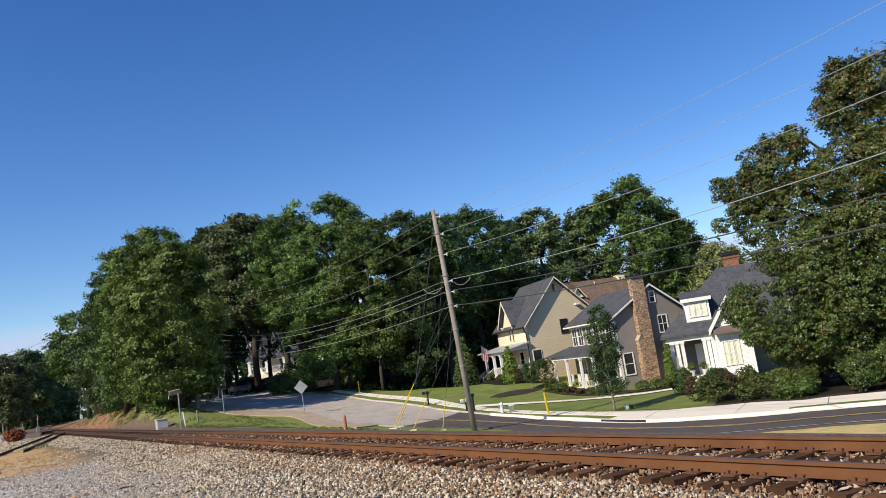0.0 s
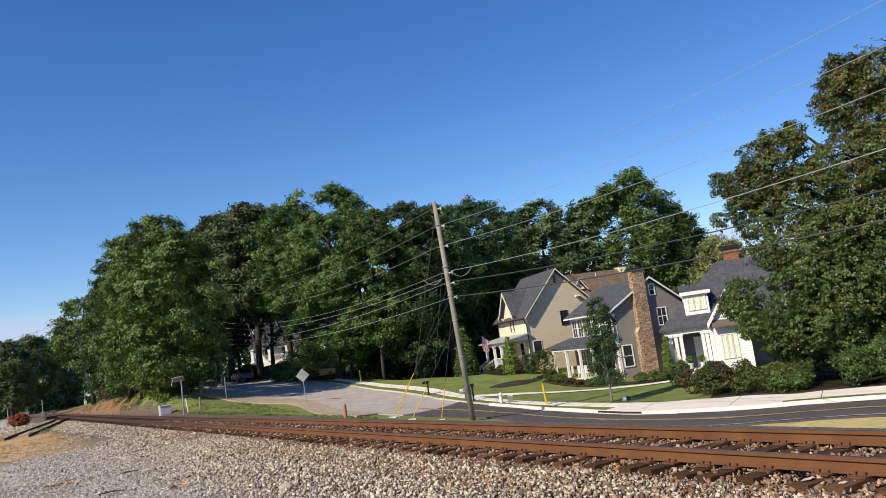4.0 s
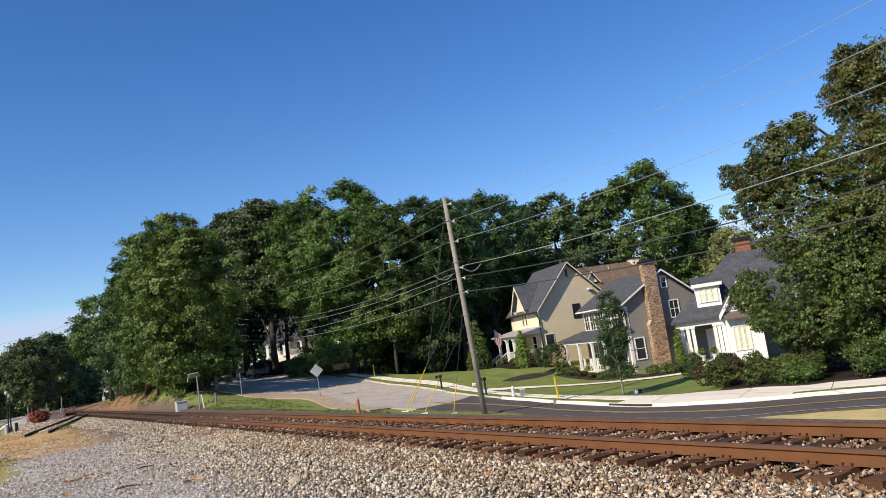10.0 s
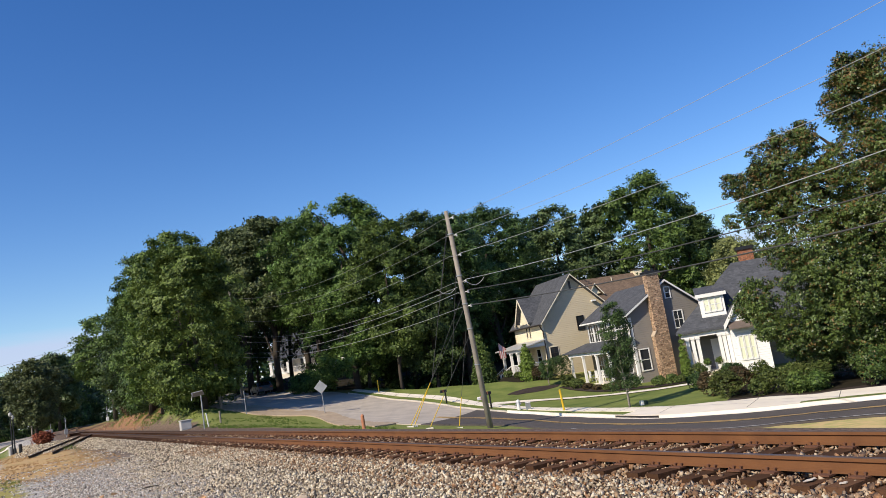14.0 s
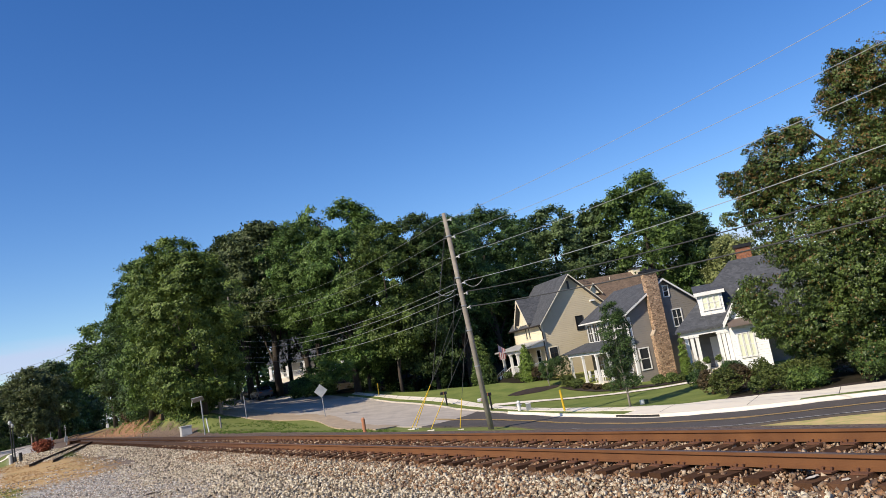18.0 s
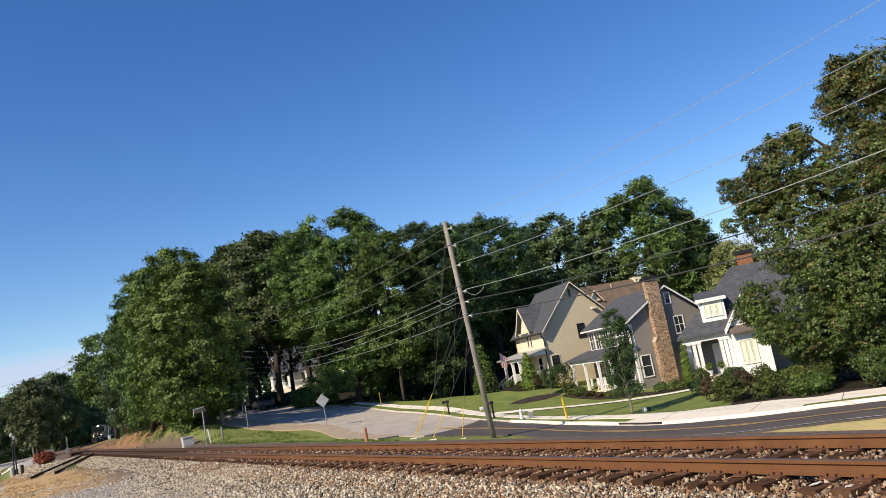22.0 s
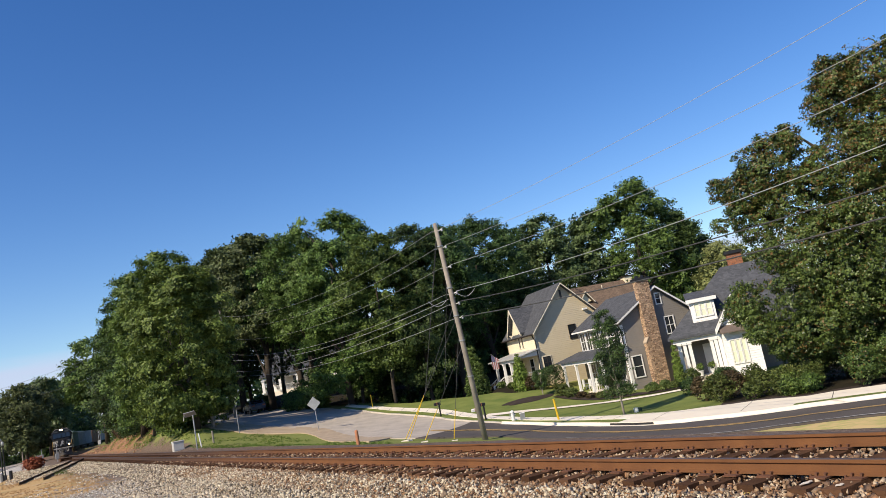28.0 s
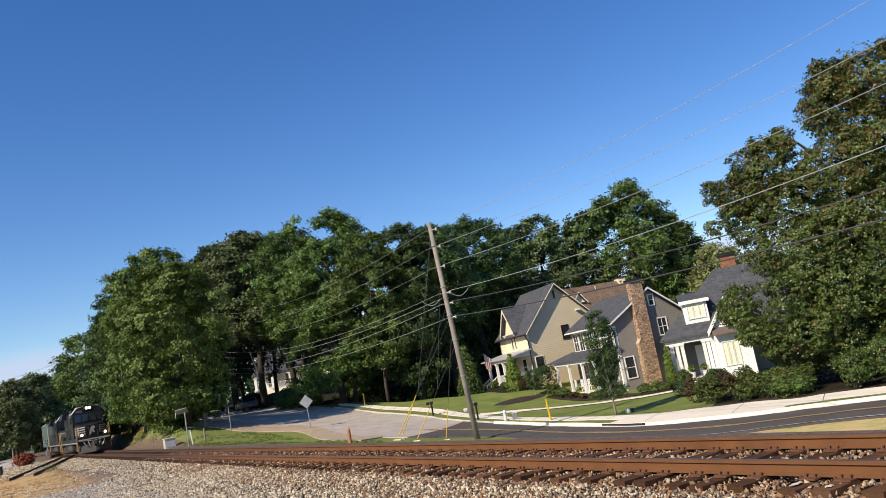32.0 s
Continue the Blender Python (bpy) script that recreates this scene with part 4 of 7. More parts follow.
def gable_body(house, x0, x1, y0, y1, z0, eave, peak, wall_mat, roof_mat, over=0.4, trim=None, along="y", ridge=None, front_mat=None, t=0.18, end=None, gutter=None):
    """Four walls with two gables, a roof of two slabs, and rake boards. along: the way the ridge runs."""
    trim = trim or WHITE
    mid = ridge if ridge is not None else ((x0 + x1) / 2 if along == "y" else (y0 + y1) / 2)

    def P(a, b, c):  # a: across the ridge, b: along it
        return (a, b, c) if along == "y" else (b, a, c)

    a0, a1, b0, b1 = (x0, x1, y0, y1) if along == "y" else (y0, y1, x0, x1)
    end = over if end is None else end
    for b, d in ((b0, 0.2), (b1, -0.2)):
        slab_pts = [P(a0, b, z0), P(a1, b, z0), P(a1, b, eave), P(mid, b, peak), P(a0, b, eave)]
        part("wall", slab(B(), slab_pts, P(0, d, 0)), wall_mat, house)
    for a, d, mt in ((a0, 0.2, front_mat or wall_mat), (a1, -0.2, wall_mat)):
        part("wall", slab(B(), [P(a, b0 + 0.2, z0), P(a, b1 - 0.2, z0), P(a, b1 - 0.2, eave), P(a, b0 + 0.2, eave)], P(d, 0, 0)), mt, house)
    for a, k in ((a0, -1), (a1, 1)):
        run = abs(mid - a)
        drop = (peak - eave) / run * over
        low = (a + k * over, eave - drop)
        pts = [P(low[0], b0 - end, low[1] + 0.02), P(mid, b0 - end, peak + 0.02), P(mid, b1 + end, peak + 0.02), P(low[0], b1 + end, low[1] + 0.02)]
        part("roof", slab(B(), pts, (0, 0, t)), roof_mat, house)
        for b in (b0 - end - 0.035, b1 + end + 0.005):
            rake = [P(low[0], b, low[1] + 0.01), P(mid, b, peak + 0.01), P(mid, b, peak + t - 0.01), P(low[0], b, low[1] + t - 0.01)]
            part("rake_board", slab(B(), rake, P(0, 0.03, 0)), trim, house)
        g = low[0] + k * 0.01
        part("gutter", bx(B(), *((min(g, g + k * 0.1), max(g, g + k * 0.1), b0 - end, b1 + end) if along == "y" else (b0 - end, b1 + end, min(g, g + k * 0.1), max(g, g + k * 0.1))),
             low[1] + 0.0, low[1] + 0.12), gutter or trim, house)


def column(house, x, y, z0, z1, w=0.22, mat=None):
    bm = bx(B(), x - w / 2, x + w / 2, y - w / 2, y + w / 2, z0 + 0.2, z1 - 0.15)
    bx(bm, x - w * 0.72, x + w * 0.72, y - w * 0.72, y + w * 0.72, z0, z0 + 0.2)
    bx(bm, x - w * 0.68, x + w * 0.68, y - w * 0.68, y + w * 0.68, z1 - 0.15, z1)
    return part("porch_column", bm, mat or WHITE, house)


def railing(house, p, q, z0, h=0.9):
    p, q = Vector(p), Vector(q)
    bm = B()
    tube(bm, (p.x, p.y, z0 + h), (q.x, q.y, z0 + h), 0.04, n=4)
    tube(bm, (p.x, p.y, z0 + 0.12), (q.x, q.y, z0 + 0.12), 0.03, n=4)
    n = max(int((q - p).length / 0.16), 2)
    for k in range(n + 1):
        c = p.lerp(q, k / n)
        tube(bm, (c.x, c.y, z0 + 0.12), (c.x, c.y, z0 + h), 0.02, n=4)
    return part("porch_railing", bm, WHITE, house)


def window_band(house, u, z, w, h):
    """A thin cream moulding round a dark-framed window in the gable wall."""
    bm = B()
    for a, b, c, d in ((-w / 2 - 0.1, -w / 2 - 0.035, -0.1, h + 0.1), (w / 2 + 0.035, w / 2 + 0.1, -0.1, h + 0.1), (-w / 2 - 0.035, w / 2 + 0.035, h + 0.035, h + 0.1), (-w / 2 - 0.035, w / 2 + 0.035, -0.1, -0.035)):
        bx(bm, u + a, u + b, -0.05, 0.0, z + c, z + d)
    return part("window_moulding", bm, CREAM_TRIM, house)


def beige_house():
    h = empty("house", 8.6, 71.5, -0.85, 15, label="two-storey beige house with a cream front, steep charcoal roof and porch", category="house", group="houses")
    gable_body(h, 0, 7.3, 0, 7.6, -1.0, 4.6, 8.45, BEIGE, SHINGLE, 0.3, trim=CREAM_TRIM, front_mat=CREAM, ridge=3.35, t=0.14, end=0.5, gutter=BRONZE)
    part("corner_board", bx(B(), -0.04, 0.1, -0.04, 0.1, -0.8, 4.4), CREAM_TRIM, h)
    bm = path_tube(B(), [(-0.36, -0.3, 4.28), (-0.2, -0.14, 3.95), (-0.06, -0.1, 3.75), (-0.06, -0.1, -0.7), (-0.2, -0.3, -0.85)], 0.06, 6)
    part("downspout", bm, BRONZE, h, "dark bronze downspout at the corner")
    window(h, "gable", 3.8, 3.35, 0.66, 1.25, trim=BRONZE, t=0.04)
    window(h, "gable", 0.75, 1.15, 0.68, 1.0, cols=2, trim=BRONZE, t=0.03)
    window_band(h, 0.75, 1.15, 0.68, 1.0)
    for y in (3.2, 4.0):
        window(h, "front", y, 3.35, 0.36, 1.25, rows=1, trim=CREAM_TRIM, t=0.05)
    # the cross gable that faces the street
    bm = slab(B(), [(-0.05, 2.35, 4.45), (-0.05, 5.55, 4.45), (-0.05, 5.55, 4.9), (-0.05, 3.95, 7.0), (-0.05, 2.35, 4.9)], (1.6, 0, 0))
    part("wall", bm, CREAM, h)
    for k, y in ((-1, 2.1), (1, 5.8)):
        part("roof", slab(B(), [(-0.5, y, 4.62), (-0.5, 3.95, 7.05), (2.3, 3.95, 7.05), (0.2, y, 4.62)], (0, 0, 0.16)), SHINGLE, h)
        part("rake_board", slab(B(), [(-0.54, y, 4.47), (-0.54, 3.95, 6.9), (-0.54, 3.95, 7.16), (-0.54, y, 4.73)], (0.04, 0, 0)), CREAM_TRIM, h)
    for y in (2.5, 5.3):
        part("bracket", slab(B(), [(-0.45, y, 4.75), (-0.05, y, 4.75), (-0.05, y, 4.2)], (0, 0.1, 0)), CREAM_TRIM, h)
    # the porch
    part("porch_floor", bx(B(), -2.3, 0, -0.1, 6.6, -0.9, 0.15), CONCRETE, h)
    part("porch_roof", slab(B(), [(-2.6, -0.35, 2.45), (0, -0.35, 2.95), (0, 6.9, 2.95), (-2.6, 6.9, 2.45)], (0, 0, 0.1)), METAL_ROOF, h)
    part("porch_beam", bx(B(), -2.35, -2.1, -0.1, 6.6, 2.2, 2.44), WHITE, h)
    for y in (0.1, 1.6, 3.5, 5.7):
        column(h, -2.2, y, 0.15, 2.2)
    railing(h, (-2.2, 0.1, 0), (-2.2, 1.6, 0), 0.15)
    railing(h, (-2.2, 1.6, 0), (-2.2, 3.5, 0), 0.15)
    railing(h, (-2.2, 0.1, 0), (0, 0.1, 0), 0.15)
    for k in range(4):
        part("step", bx(B(), -2.3 - 0.3 * (k + 1), -2.3 - 0.3 * k, 3.8, 5.4, -0.9, 0.15 - 0.18 * (k + 1)), CONCRETE, h)
    for y in (3.75, 5.45):
        bm = tube(B(), (-2.25, y, 1.05), (-3.45, y, 0.3), 0.04, n=4)
        tube(bm, (-2.25, y, 0.35), (-3.45, y, -0.42), 0.03, n=4)
        for k in range(7):
            x = -2.3 - 0.18 * k
            tube(bm, (x, y, 0.33 - 0.64 * 0.18 * k), (x, y, 1.02 - 0.625 * 0.18 * k), 0.018, n=4)
        bx(bm, -3.52, -3.4, y - 0.06, y + 0.06, -0.9, 0.42)
        part("stair_railing", bm, WHITE, h)
    part("porch_gable", slab(B(), [(-2.3, -0.1, 2.44), (0, -0.1, 2.44), (0, -0.1, 2.9)], (0, 0.05, 0)), WHITE, h)
    bm = bx(B(), -0.03, 0.03, 4.2, 5.1, 0.15, 2.2)
    part("front_door", bm, BLACK, h, "dark front door under the porch")
    window(h, "front", 1.8, 0.75, 0.9, 1.4)
    window(h, "front", 6.4, 0.75, 0.9, 1.4)
    part("vent", bx(B(), 3.26, 3.46, -0.05, 0.0, 7.2, 7.95), BLACK, h)
    bm = bx(B(), 5.2, 5.6, -0.3, 0.0, 5.75, 5.9)
    part("security_light", bm, WHITE, h)
    return h


def grey_house():
    h = empty("house", 14.35, 62.4, -2.35, 15, label="dark grey gabled house with a tall fieldstone chimney and white trim", category="house", group="houses")
    gable_body(h, 0, 6.45, 0, 7.9, -0.8, 5.35, 7.5, GREY, SHINGLE, 0.38, ridge=3.6)
    part("corner_board", bx(B(), -0.04, 0.2, -0.04, 0.2, -0.6, 5.05), WHITE, h)
    part("downspout", path_tube(B(), [(-0.4, -0.34, 5.1), (-0.2, -0.16, 4.8), (-0.08, -0.1, 4.6), (-0.08, -0.1, 3.5)], 0.05, 6), BRONZE, h, "dark bronze downspout at the corner")
    # stone chimney with a shoulder, standing against the gable
    bm = B()
    slab(bm, [(1.70, -0.56, -0.7), (3.02, -0.56, -0.7), (3.04, -0.56, 8.25), (1.93, -0.56, 8.25), (1.91, -0.56, 3.65), (1.72, -0.56, 3.3)], (0, 0.54, 0))
    ch = part("chimney", bm, FIELDSTONE, h, "tall chimney of brown fieldstone")
    part("chimney_cap", bevelled(bx(B(), 1.80, 3.16, -0.7, 0.1, 8.25, 8.45), 0.04), BLACK, ch)
    for x in (2.2, 2.7):
        part("flue", tube(B(), (x, -0.3, 8.42), (x, -0.3, 8.65), 0.14), BLACK, ch)
    part("shoulder_stone", slab(B(), [(1.66, -0.6, 3.26), (1.95, -0.6, 3.66), (1.95, -0.6, 3.76), (1.66, -0.6, 3.36)], (0, 0.56, 0)), TAN_STONE, ch)
    window(h, "gable", 0.82, 0.8, 0.75, 1.6, 1, 2)
    window(h, "gable", 4.42, 3.7, 0.75, 1.3, 2, 2)
    window(h, "gable", 3.85, 6.2, 0.4, 0.8, 1, 2)
    for y in (0.8, 1.9, 3.0, 4.3, 6.0, 7.1):
        window(h, "front", y, 3.55, 0.85, 1.5, 2, 2)
    window(h, "front", 1.2, 0.75, 0.9, 1.5, 2, 2)
    window(h, "front", 6.2, 0.75, 0.9, 1.5, 2, 2)
    part("front_door", bx(B(), -0.05, 0.02, 3.2, 4.2, 0.2, 2.3), BLACK, h)
    part("frieze", bx(B(), -0.06, 0.0, 0.2, 7.8, 5.0, 5.25), WHITE, h)
    # porch
    part("porch_floor", bx(B(), -2.2, 0, -0.05, 7.8, -0.8, 0.2), CONCRETE, h)
    part("porch_roof", slab(B(), [(-2.5, -0.3, 2.8), (0, -0.3, 3.42), (0, 8.6, 3.42), (-2.5, 8.6, 2.8)], (0, 0, 0.1)), SHINGLE, h)
    part("porch_beam", bx(B(), -2.3, -2.05, 0, 7.8, 2.55, 2.8), WHITE, h)
    for y in (0.15, 2.4, 5.0, 7.5):
        column(h, -2.18, y, 0.2, 2.55, 0.18)
    return h


def white_house():
    h = empty("house", 16.9, 57.9, -2.1, -17, label="white house with a columned porch, dormer and charcoal hipped roof", category="house", group="houses")
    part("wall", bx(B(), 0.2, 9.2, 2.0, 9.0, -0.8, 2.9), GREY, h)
    # the great roof: a long front slope and a hip at its end
    e, r = 3.05, 7.7
    ring = [(-0.35, -0.35, e), (9.5, -0.35, e), (9.5, 9.4, e), (-0.35, 9.4, e)]
    a, b = (4.7, 4.6, r), (9.5, 4.6, r)
    bm = B()
    v = [bm.verts.new(p) for p in (*ring, a, b)]
    w = [bm.verts.new((x, y, z - 0.2)) for x, y, z in ring]
    for q in ((0, 1, 5, 4), (1, 2, 5), (2, 3, 4, 5), (3, 0, 4)):
        bm.faces.new([v[i] for i in q])
    for k in range(4):
        bm.faces.new((v[k], w[k], w[(k + 1) % 4], v[(k + 1) % 4]))
    bm.faces.new(w)
    part("roof", bm, SHINGLE, h)
    ch = part("chimney", bx(B(), 5.4, 6.5, 5.0, 6.0, 6.4, 8.6), BRICK, h, "orange brick chimney")
    part("chimney_cap", slab(B(), [(5.28, 4.88, 8.6), (6.62, 4.88, 8.6), (6.62, 6.12, 8.6), (5.28, 6.12, 8.6)], (0, 0, 0.25)), BLACK, ch)
    # dormer
    part("dormer_wall", bx(B(), 1.72, 3.46, 0.5, 4.5, 3.75, 5.42), WHITE_SIDING, h)
    part("dormer_roof", slab(B(), [(1.52, 0.3, 5.4), (3.66, 0.3, 5.4), (3.66, 4.8, 6.15), (1.52, 4.8, 6.15)], (0, 0, 0.10)), SHINGLE, h)
    part("dormer_fascia", bx(B(), 1.5, 3.68, 0.25, 0.31, 5.3, 5.56), WHITE, h)
    for x in (2.2, 2.62, 3.04):
        window(h, "gable", x, 4.25, 0.3, 0.95, 1, 2, pane=LIME_PANE, d0=0.5)
    # porch
    part("porch_floor", bx(B(), 0, 3.3, 0, 2.0, -0.8, 0.0), CONCRETE, h)
    part("porch_beam", bx(B(), -0.05, 3.34, -0.12, 0.15, 2.55, 2.98), WHITE, h)
    part("porch_beam", bx(B(), -0.05, 0.22, 0.15, 2.0, 2.55, 2.98), WHITE, h)
    for x in (0.35, 0.72, 1.08, 2.62, 2.92, 3.22):
        column(h, x, 0.02, 0.0, 2.55, 0.25)
    part("front_door", bx(B(), 2.0, 2.8, 1.93, 2.0, 0.0, 2.2), WHITE, h, "white front door in the porch")
    # the projecting room and its gable
    part("wall", bx(B(), 3.36, 5.76, -1.0, 2.0, -0.8, 2.95), WHITE_SIDING, h)
    part("gable_wall", slab(B(), [(3.36, -0.98, 2.95), (5.76, -0.98, 2.95), (5.76, -0.98, 3.3), (4.56, -0.98, 5.0), (3.36, -0.98, 3.3)], (0, 0.2, 0)), WHITE_SIDING, h)
    for k, x in ((-1, 3.0), (1, 6.12)):
        z = 5.2 - abs(4.56 - x) * 1.46
        part("gable_roof", slab(B(), [(x, -1.3, z), (4.56, -1.3, 5.2), (4.56, 2.6, 5.2), (x, 0.4, z)], (0, 0, 0.15)), SHINGLE, h)
        part("rake_board", slab(B(), [(x, -1.34, z - 0.22), (4.56, -1.34, 4.98), (4.56, -1.34, 5.37), (x, -1.34, z + 0.17)], (0, 0.05, 0)), WHITE, h)
    part("awning_roof", slab(B(), [(3.3, -1.6, 2.72), (5.85, -1.6, 2.72), (5.85, -0.95, 3.2), (3.3, -0.95, 3.2)], (0, 0, 0.08)), RUST_ROOF, h)
    for x in (3.95, 4.32, 4.69):
        window(h, "gable", x, 0.55, 0.24, 1.6, 1, 2, pane=LIME_PANE, d0=-1.0)
    return h


def back_house():
    h = empty("house", 19.4, 92.0, -0.9, 12, label="brown-roofed house half hidden behind its neighbours", category="house", group="houses")
    gable_body(h, -2.5, 7.6, 0, 8, -1, 6.2, 9.4, BEIGE, BROWN_ROOF, 0.4, along="x", trim=CREAM_TRIM)
    part("dormer_wall", slab(B(), [(-1.9, 0.9, 7.5), (-0.5, 0.9, 7.5), (-1.2, 0.9, 8.5)], (0, 2.0, 0)), CREAM, h)
    for x in (-2.2, -0.2):
        part("dormer_roof", slab(B(), [(x, 0.6, 7.3), (-1.2, 0.6, 8.65), (-1.2, 3.0, 8.65), (x, 2.0, 7.3)], (0, 0, 0.12)), BROWN_ROOF, h)
        part("rake_board", slab(B(), [(x, 0.56, 7.26), (-1.2, 0.56, 8.61), (-1.2, 0.56, 8.79), (x, 0.56, 7.44)], (0, 0.04, 0)), CREAM_TRIM, h)
    ch = part("chimney", bx(B(), 5.5, 6.6, 3.4, 4.6, 8.0, 9.85), CREAM, h, "cream rendered chimney")
    part("chimney_cap", bx(B(), 5.4, 6.7, 3.3, 4.7, 9.85, 10.0), BRONZE, ch)
    for x, z in ((2.2, 9.0), (3.6, 8.2)):
        part("roof_vent", tube(B(), (x, 3.2, z - 0.5), (x, 3.2, z + 0.35), 0.06, n=8), CREAM_TRIM, h)
    return h


def porch_house():
    h = empty("house", -30.0, 131, 3.3, -6, label="white house with a columned porch behind the street trees", category="house", group="houses")
    gable_body(h, 0, 12, 2.4, 10, -2, 4.2, 8.0, WHITE_SIDING, SHINGLE, 0.5, along="x")
    part("porch_floor", bx(B(), 0, 9, 0, 2.4, -2, 0.5), CONCRETE, h)
    part("porch_roof", slab(B(), [(-0.4, -0.4, 3.0), (9.4, -0.4, 3.0), (9.4, 2.4, 3.9), (-0.4, 2.4, 3.9)], (0, 0, 0.15)), SHINGLE, h)
    part("porch_beam", bx(B(), -0.1, 9.1, -0.05, 0.25, 2.6, 2.95), WHITE, h)
    for x in (0.1, 3.0, 6.0, 8.9):
        column(h, x, 0.1, 0.5, 2.6, 0.45)
    railing(h, (0.1, 0.1, 0), (8.9, 0.1, 0), 0.5)
    for x in (2.0, 5.0, 7.5):
        window(h, "gable", x, 0.9, 1.0, 1.7, 1, 2, d0=2.4)
    return h


beige_house()
grey_house()
white_house()
back_house()
porch_house()

# ---- trees and shrubs ----
LEAF_OAK = leaf_material("oak_leaves", (0.022, 0.050, 0.014), (0.148, 0.240, 0.056))
LEAF_BRIGHT = leaf_material("sunlit_yellowish_leaves", (0.030, 0.066, 0.014), (0.178, 0.270, 0.060))
LEAF_OLIVE = leaf_material("olive_leaves_turning_yellow", (0.026, 0.054, 0.013), (0.164, 0.232, 0.050), hue=0.0, vary=0.04)
# Grey-green foliage; on the far-left trees its greyness paints in haze.
LEAF_GREYISH = leaf_material("dull_grey_green_leaves", (0.028, 0.048, 0.018), (0.150, 0.195, 0.075), hue=0.0, rust=(0.13, 0.09, 0.045))
# Deep green, also used where its dark colour stands in for shade.
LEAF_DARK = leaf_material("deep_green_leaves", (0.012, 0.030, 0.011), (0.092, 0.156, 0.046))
LEAF_PALE = leaf_material("pale_grey_green_leaves", (0.09, 0.115, 0.04), (0.30, 0.33, 0.12))
LEAF_MAGNOLIA = leaf_material("glossy_magnolia_leaves", (0.018, 0.038, 0.010), (0.122, 0.178, 0.040), gloss=0.36, lucent=0.08, rough=0.42, hue=0.14, rust=(0.150, 0.094, 0.030))
LEAF_SHRUB = leaf_material("clipped_shrub_leaves", (0.028, 0.054, 0.014), (0.145, 0.190, 0.048))
LEAF_LIME = leaf_material("fresh_lime_green_leaves", (0.065, 0.115, 0.020), (0.235, 0.345, 0.065))
LEAF_RED = leaf_material("reddish_shrub_leaves", (0.036, 0.032, 0.015), (0.14, 0.10, 0.046))
DEAD_LEAF = leaf_material("dead_brown_leaves", (0.15, 0.045, 0.02), (0.34, 0.115, 0.05), lucent=0.15)


def leaves(name, blobs, n, leaf, mat, parent, seed, flat=0.8, fill=0.22, tuft=42, spread=1.9, stray=0.06, lumpy=1.0, away_by=0.55, up_by=0.4):
    """Leaves in tufts on the outer and upper sides of round clumps (rows of x, y, z, radius)."""
    rnd = np.random.default_rng(seed)
    blobs = np.asarray(blobs, float)
    w = blobs[:, 3] ** 2
    k = max(n // tuft, 8)
    n = k * tuft
    pick = rnd.choice(len(blobs), k, p=w / w.sum())
    d = rnd.normal(size=(k, 3))
    d /= np.linalg.norm(d, axis=1, keepdims=True)
    middle = np.average(blobs[:, :3], axis=0, weights=w)
    away = blobs[pick, :3] - middle
    away /= np.linalg.norm(away, axis=1, keepdims=True) + 0.5
    d = d + away * away_by + (0, 0, up_by)
    d /= np.linalg.norm(d, axis=1, keepdims=True)
    depth = np.where(rnd.random(k) < fill, rnd.uniform(0.2, 0.85, k), 1 + 0.08 * lumpy * rnd.normal(size=k)) + np.where(rnd.random(k) < stray, 0.28, 0.0)
    lump = 1 + lumpy * (0.16 * np.sin(d[:, 0] * 5 + pick) * np.cos(d[:, 1] * 4 + 2 * pick) + 0.14 * np.sin(d[:, 2] * 7 + pick * 3))
    c = blobs[pick, :3] + d * (blobs[pick, 3] * depth * lump)[:, None] * (1, 1, flat)
    c = np.repeat(c, tuft, 0) + rnd.normal(size=(n, 3)) * (leaf * spread) * (1, 1, 0.7)
    nrm = np.repeat(d + (0, 0, 0.3) + rnd.normal(size=(k, 3)) * 0.35, tuft, 0) + rnd.normal(size=(n, 3)) * 0.45
    nrm /= np.linalg.norm(nrm, axis=1, keepdims=True)
    a = np.cross(nrm, rnd.normal(size=(n, 3)))
    a /= np.linalg.norm(a, axis=1, keepdims=True)
    b = np.cross(nrm, a)
    size = leaf * rnd.uniform(0.55, 1.4, (n, 1))
    v = np.stack([c - a * size - b * size * 0.45, c + a * size - b * size * 0.2, c + b * size * 0.9], 1)
    return bulk(name, v.reshape(-1, 3), np.full(n, 3), np.arange(3 * n), mat, parent)


def crown_blobs(H, R, low, seed, n=160):
    """Clumps that fill a crown between the height low and H, of half-width about R, with an uneven outline."""
    rnd = random.Random(seed)
    rows = []
    for k in range(n):
        t = ((k + rnd.random()) / n) ** 0.9
        wide = R * (math.sqrt(max(1 - ((t - 0.40) / 0.62) ** 2, 0.015)) if t > 0.40 else 0.78 + 0.22 * t / 0.40)
        a = rnd.uniform(0, 2 * math.pi)
        wide *= 0.92 + 0.22 * math.sin(2 * a + seed) * math.cos(5 * t + seed * 1.7) + rnd.uniform(-0.1, 0.14)
        r = (0.11 + 0.17 * rnd.random() ** 1.3) * R * (0.7 if t > 0.85 else 1.0)
        rad = max(wide - r * 0.8, 0) * rnd.uniform(0.25, 1.0) ** 0.45
        rows.append((rad * math.cos(a), rad * math.sin(a), min(low + (H - low) * t, H - r * 0.95), r))
    return rows


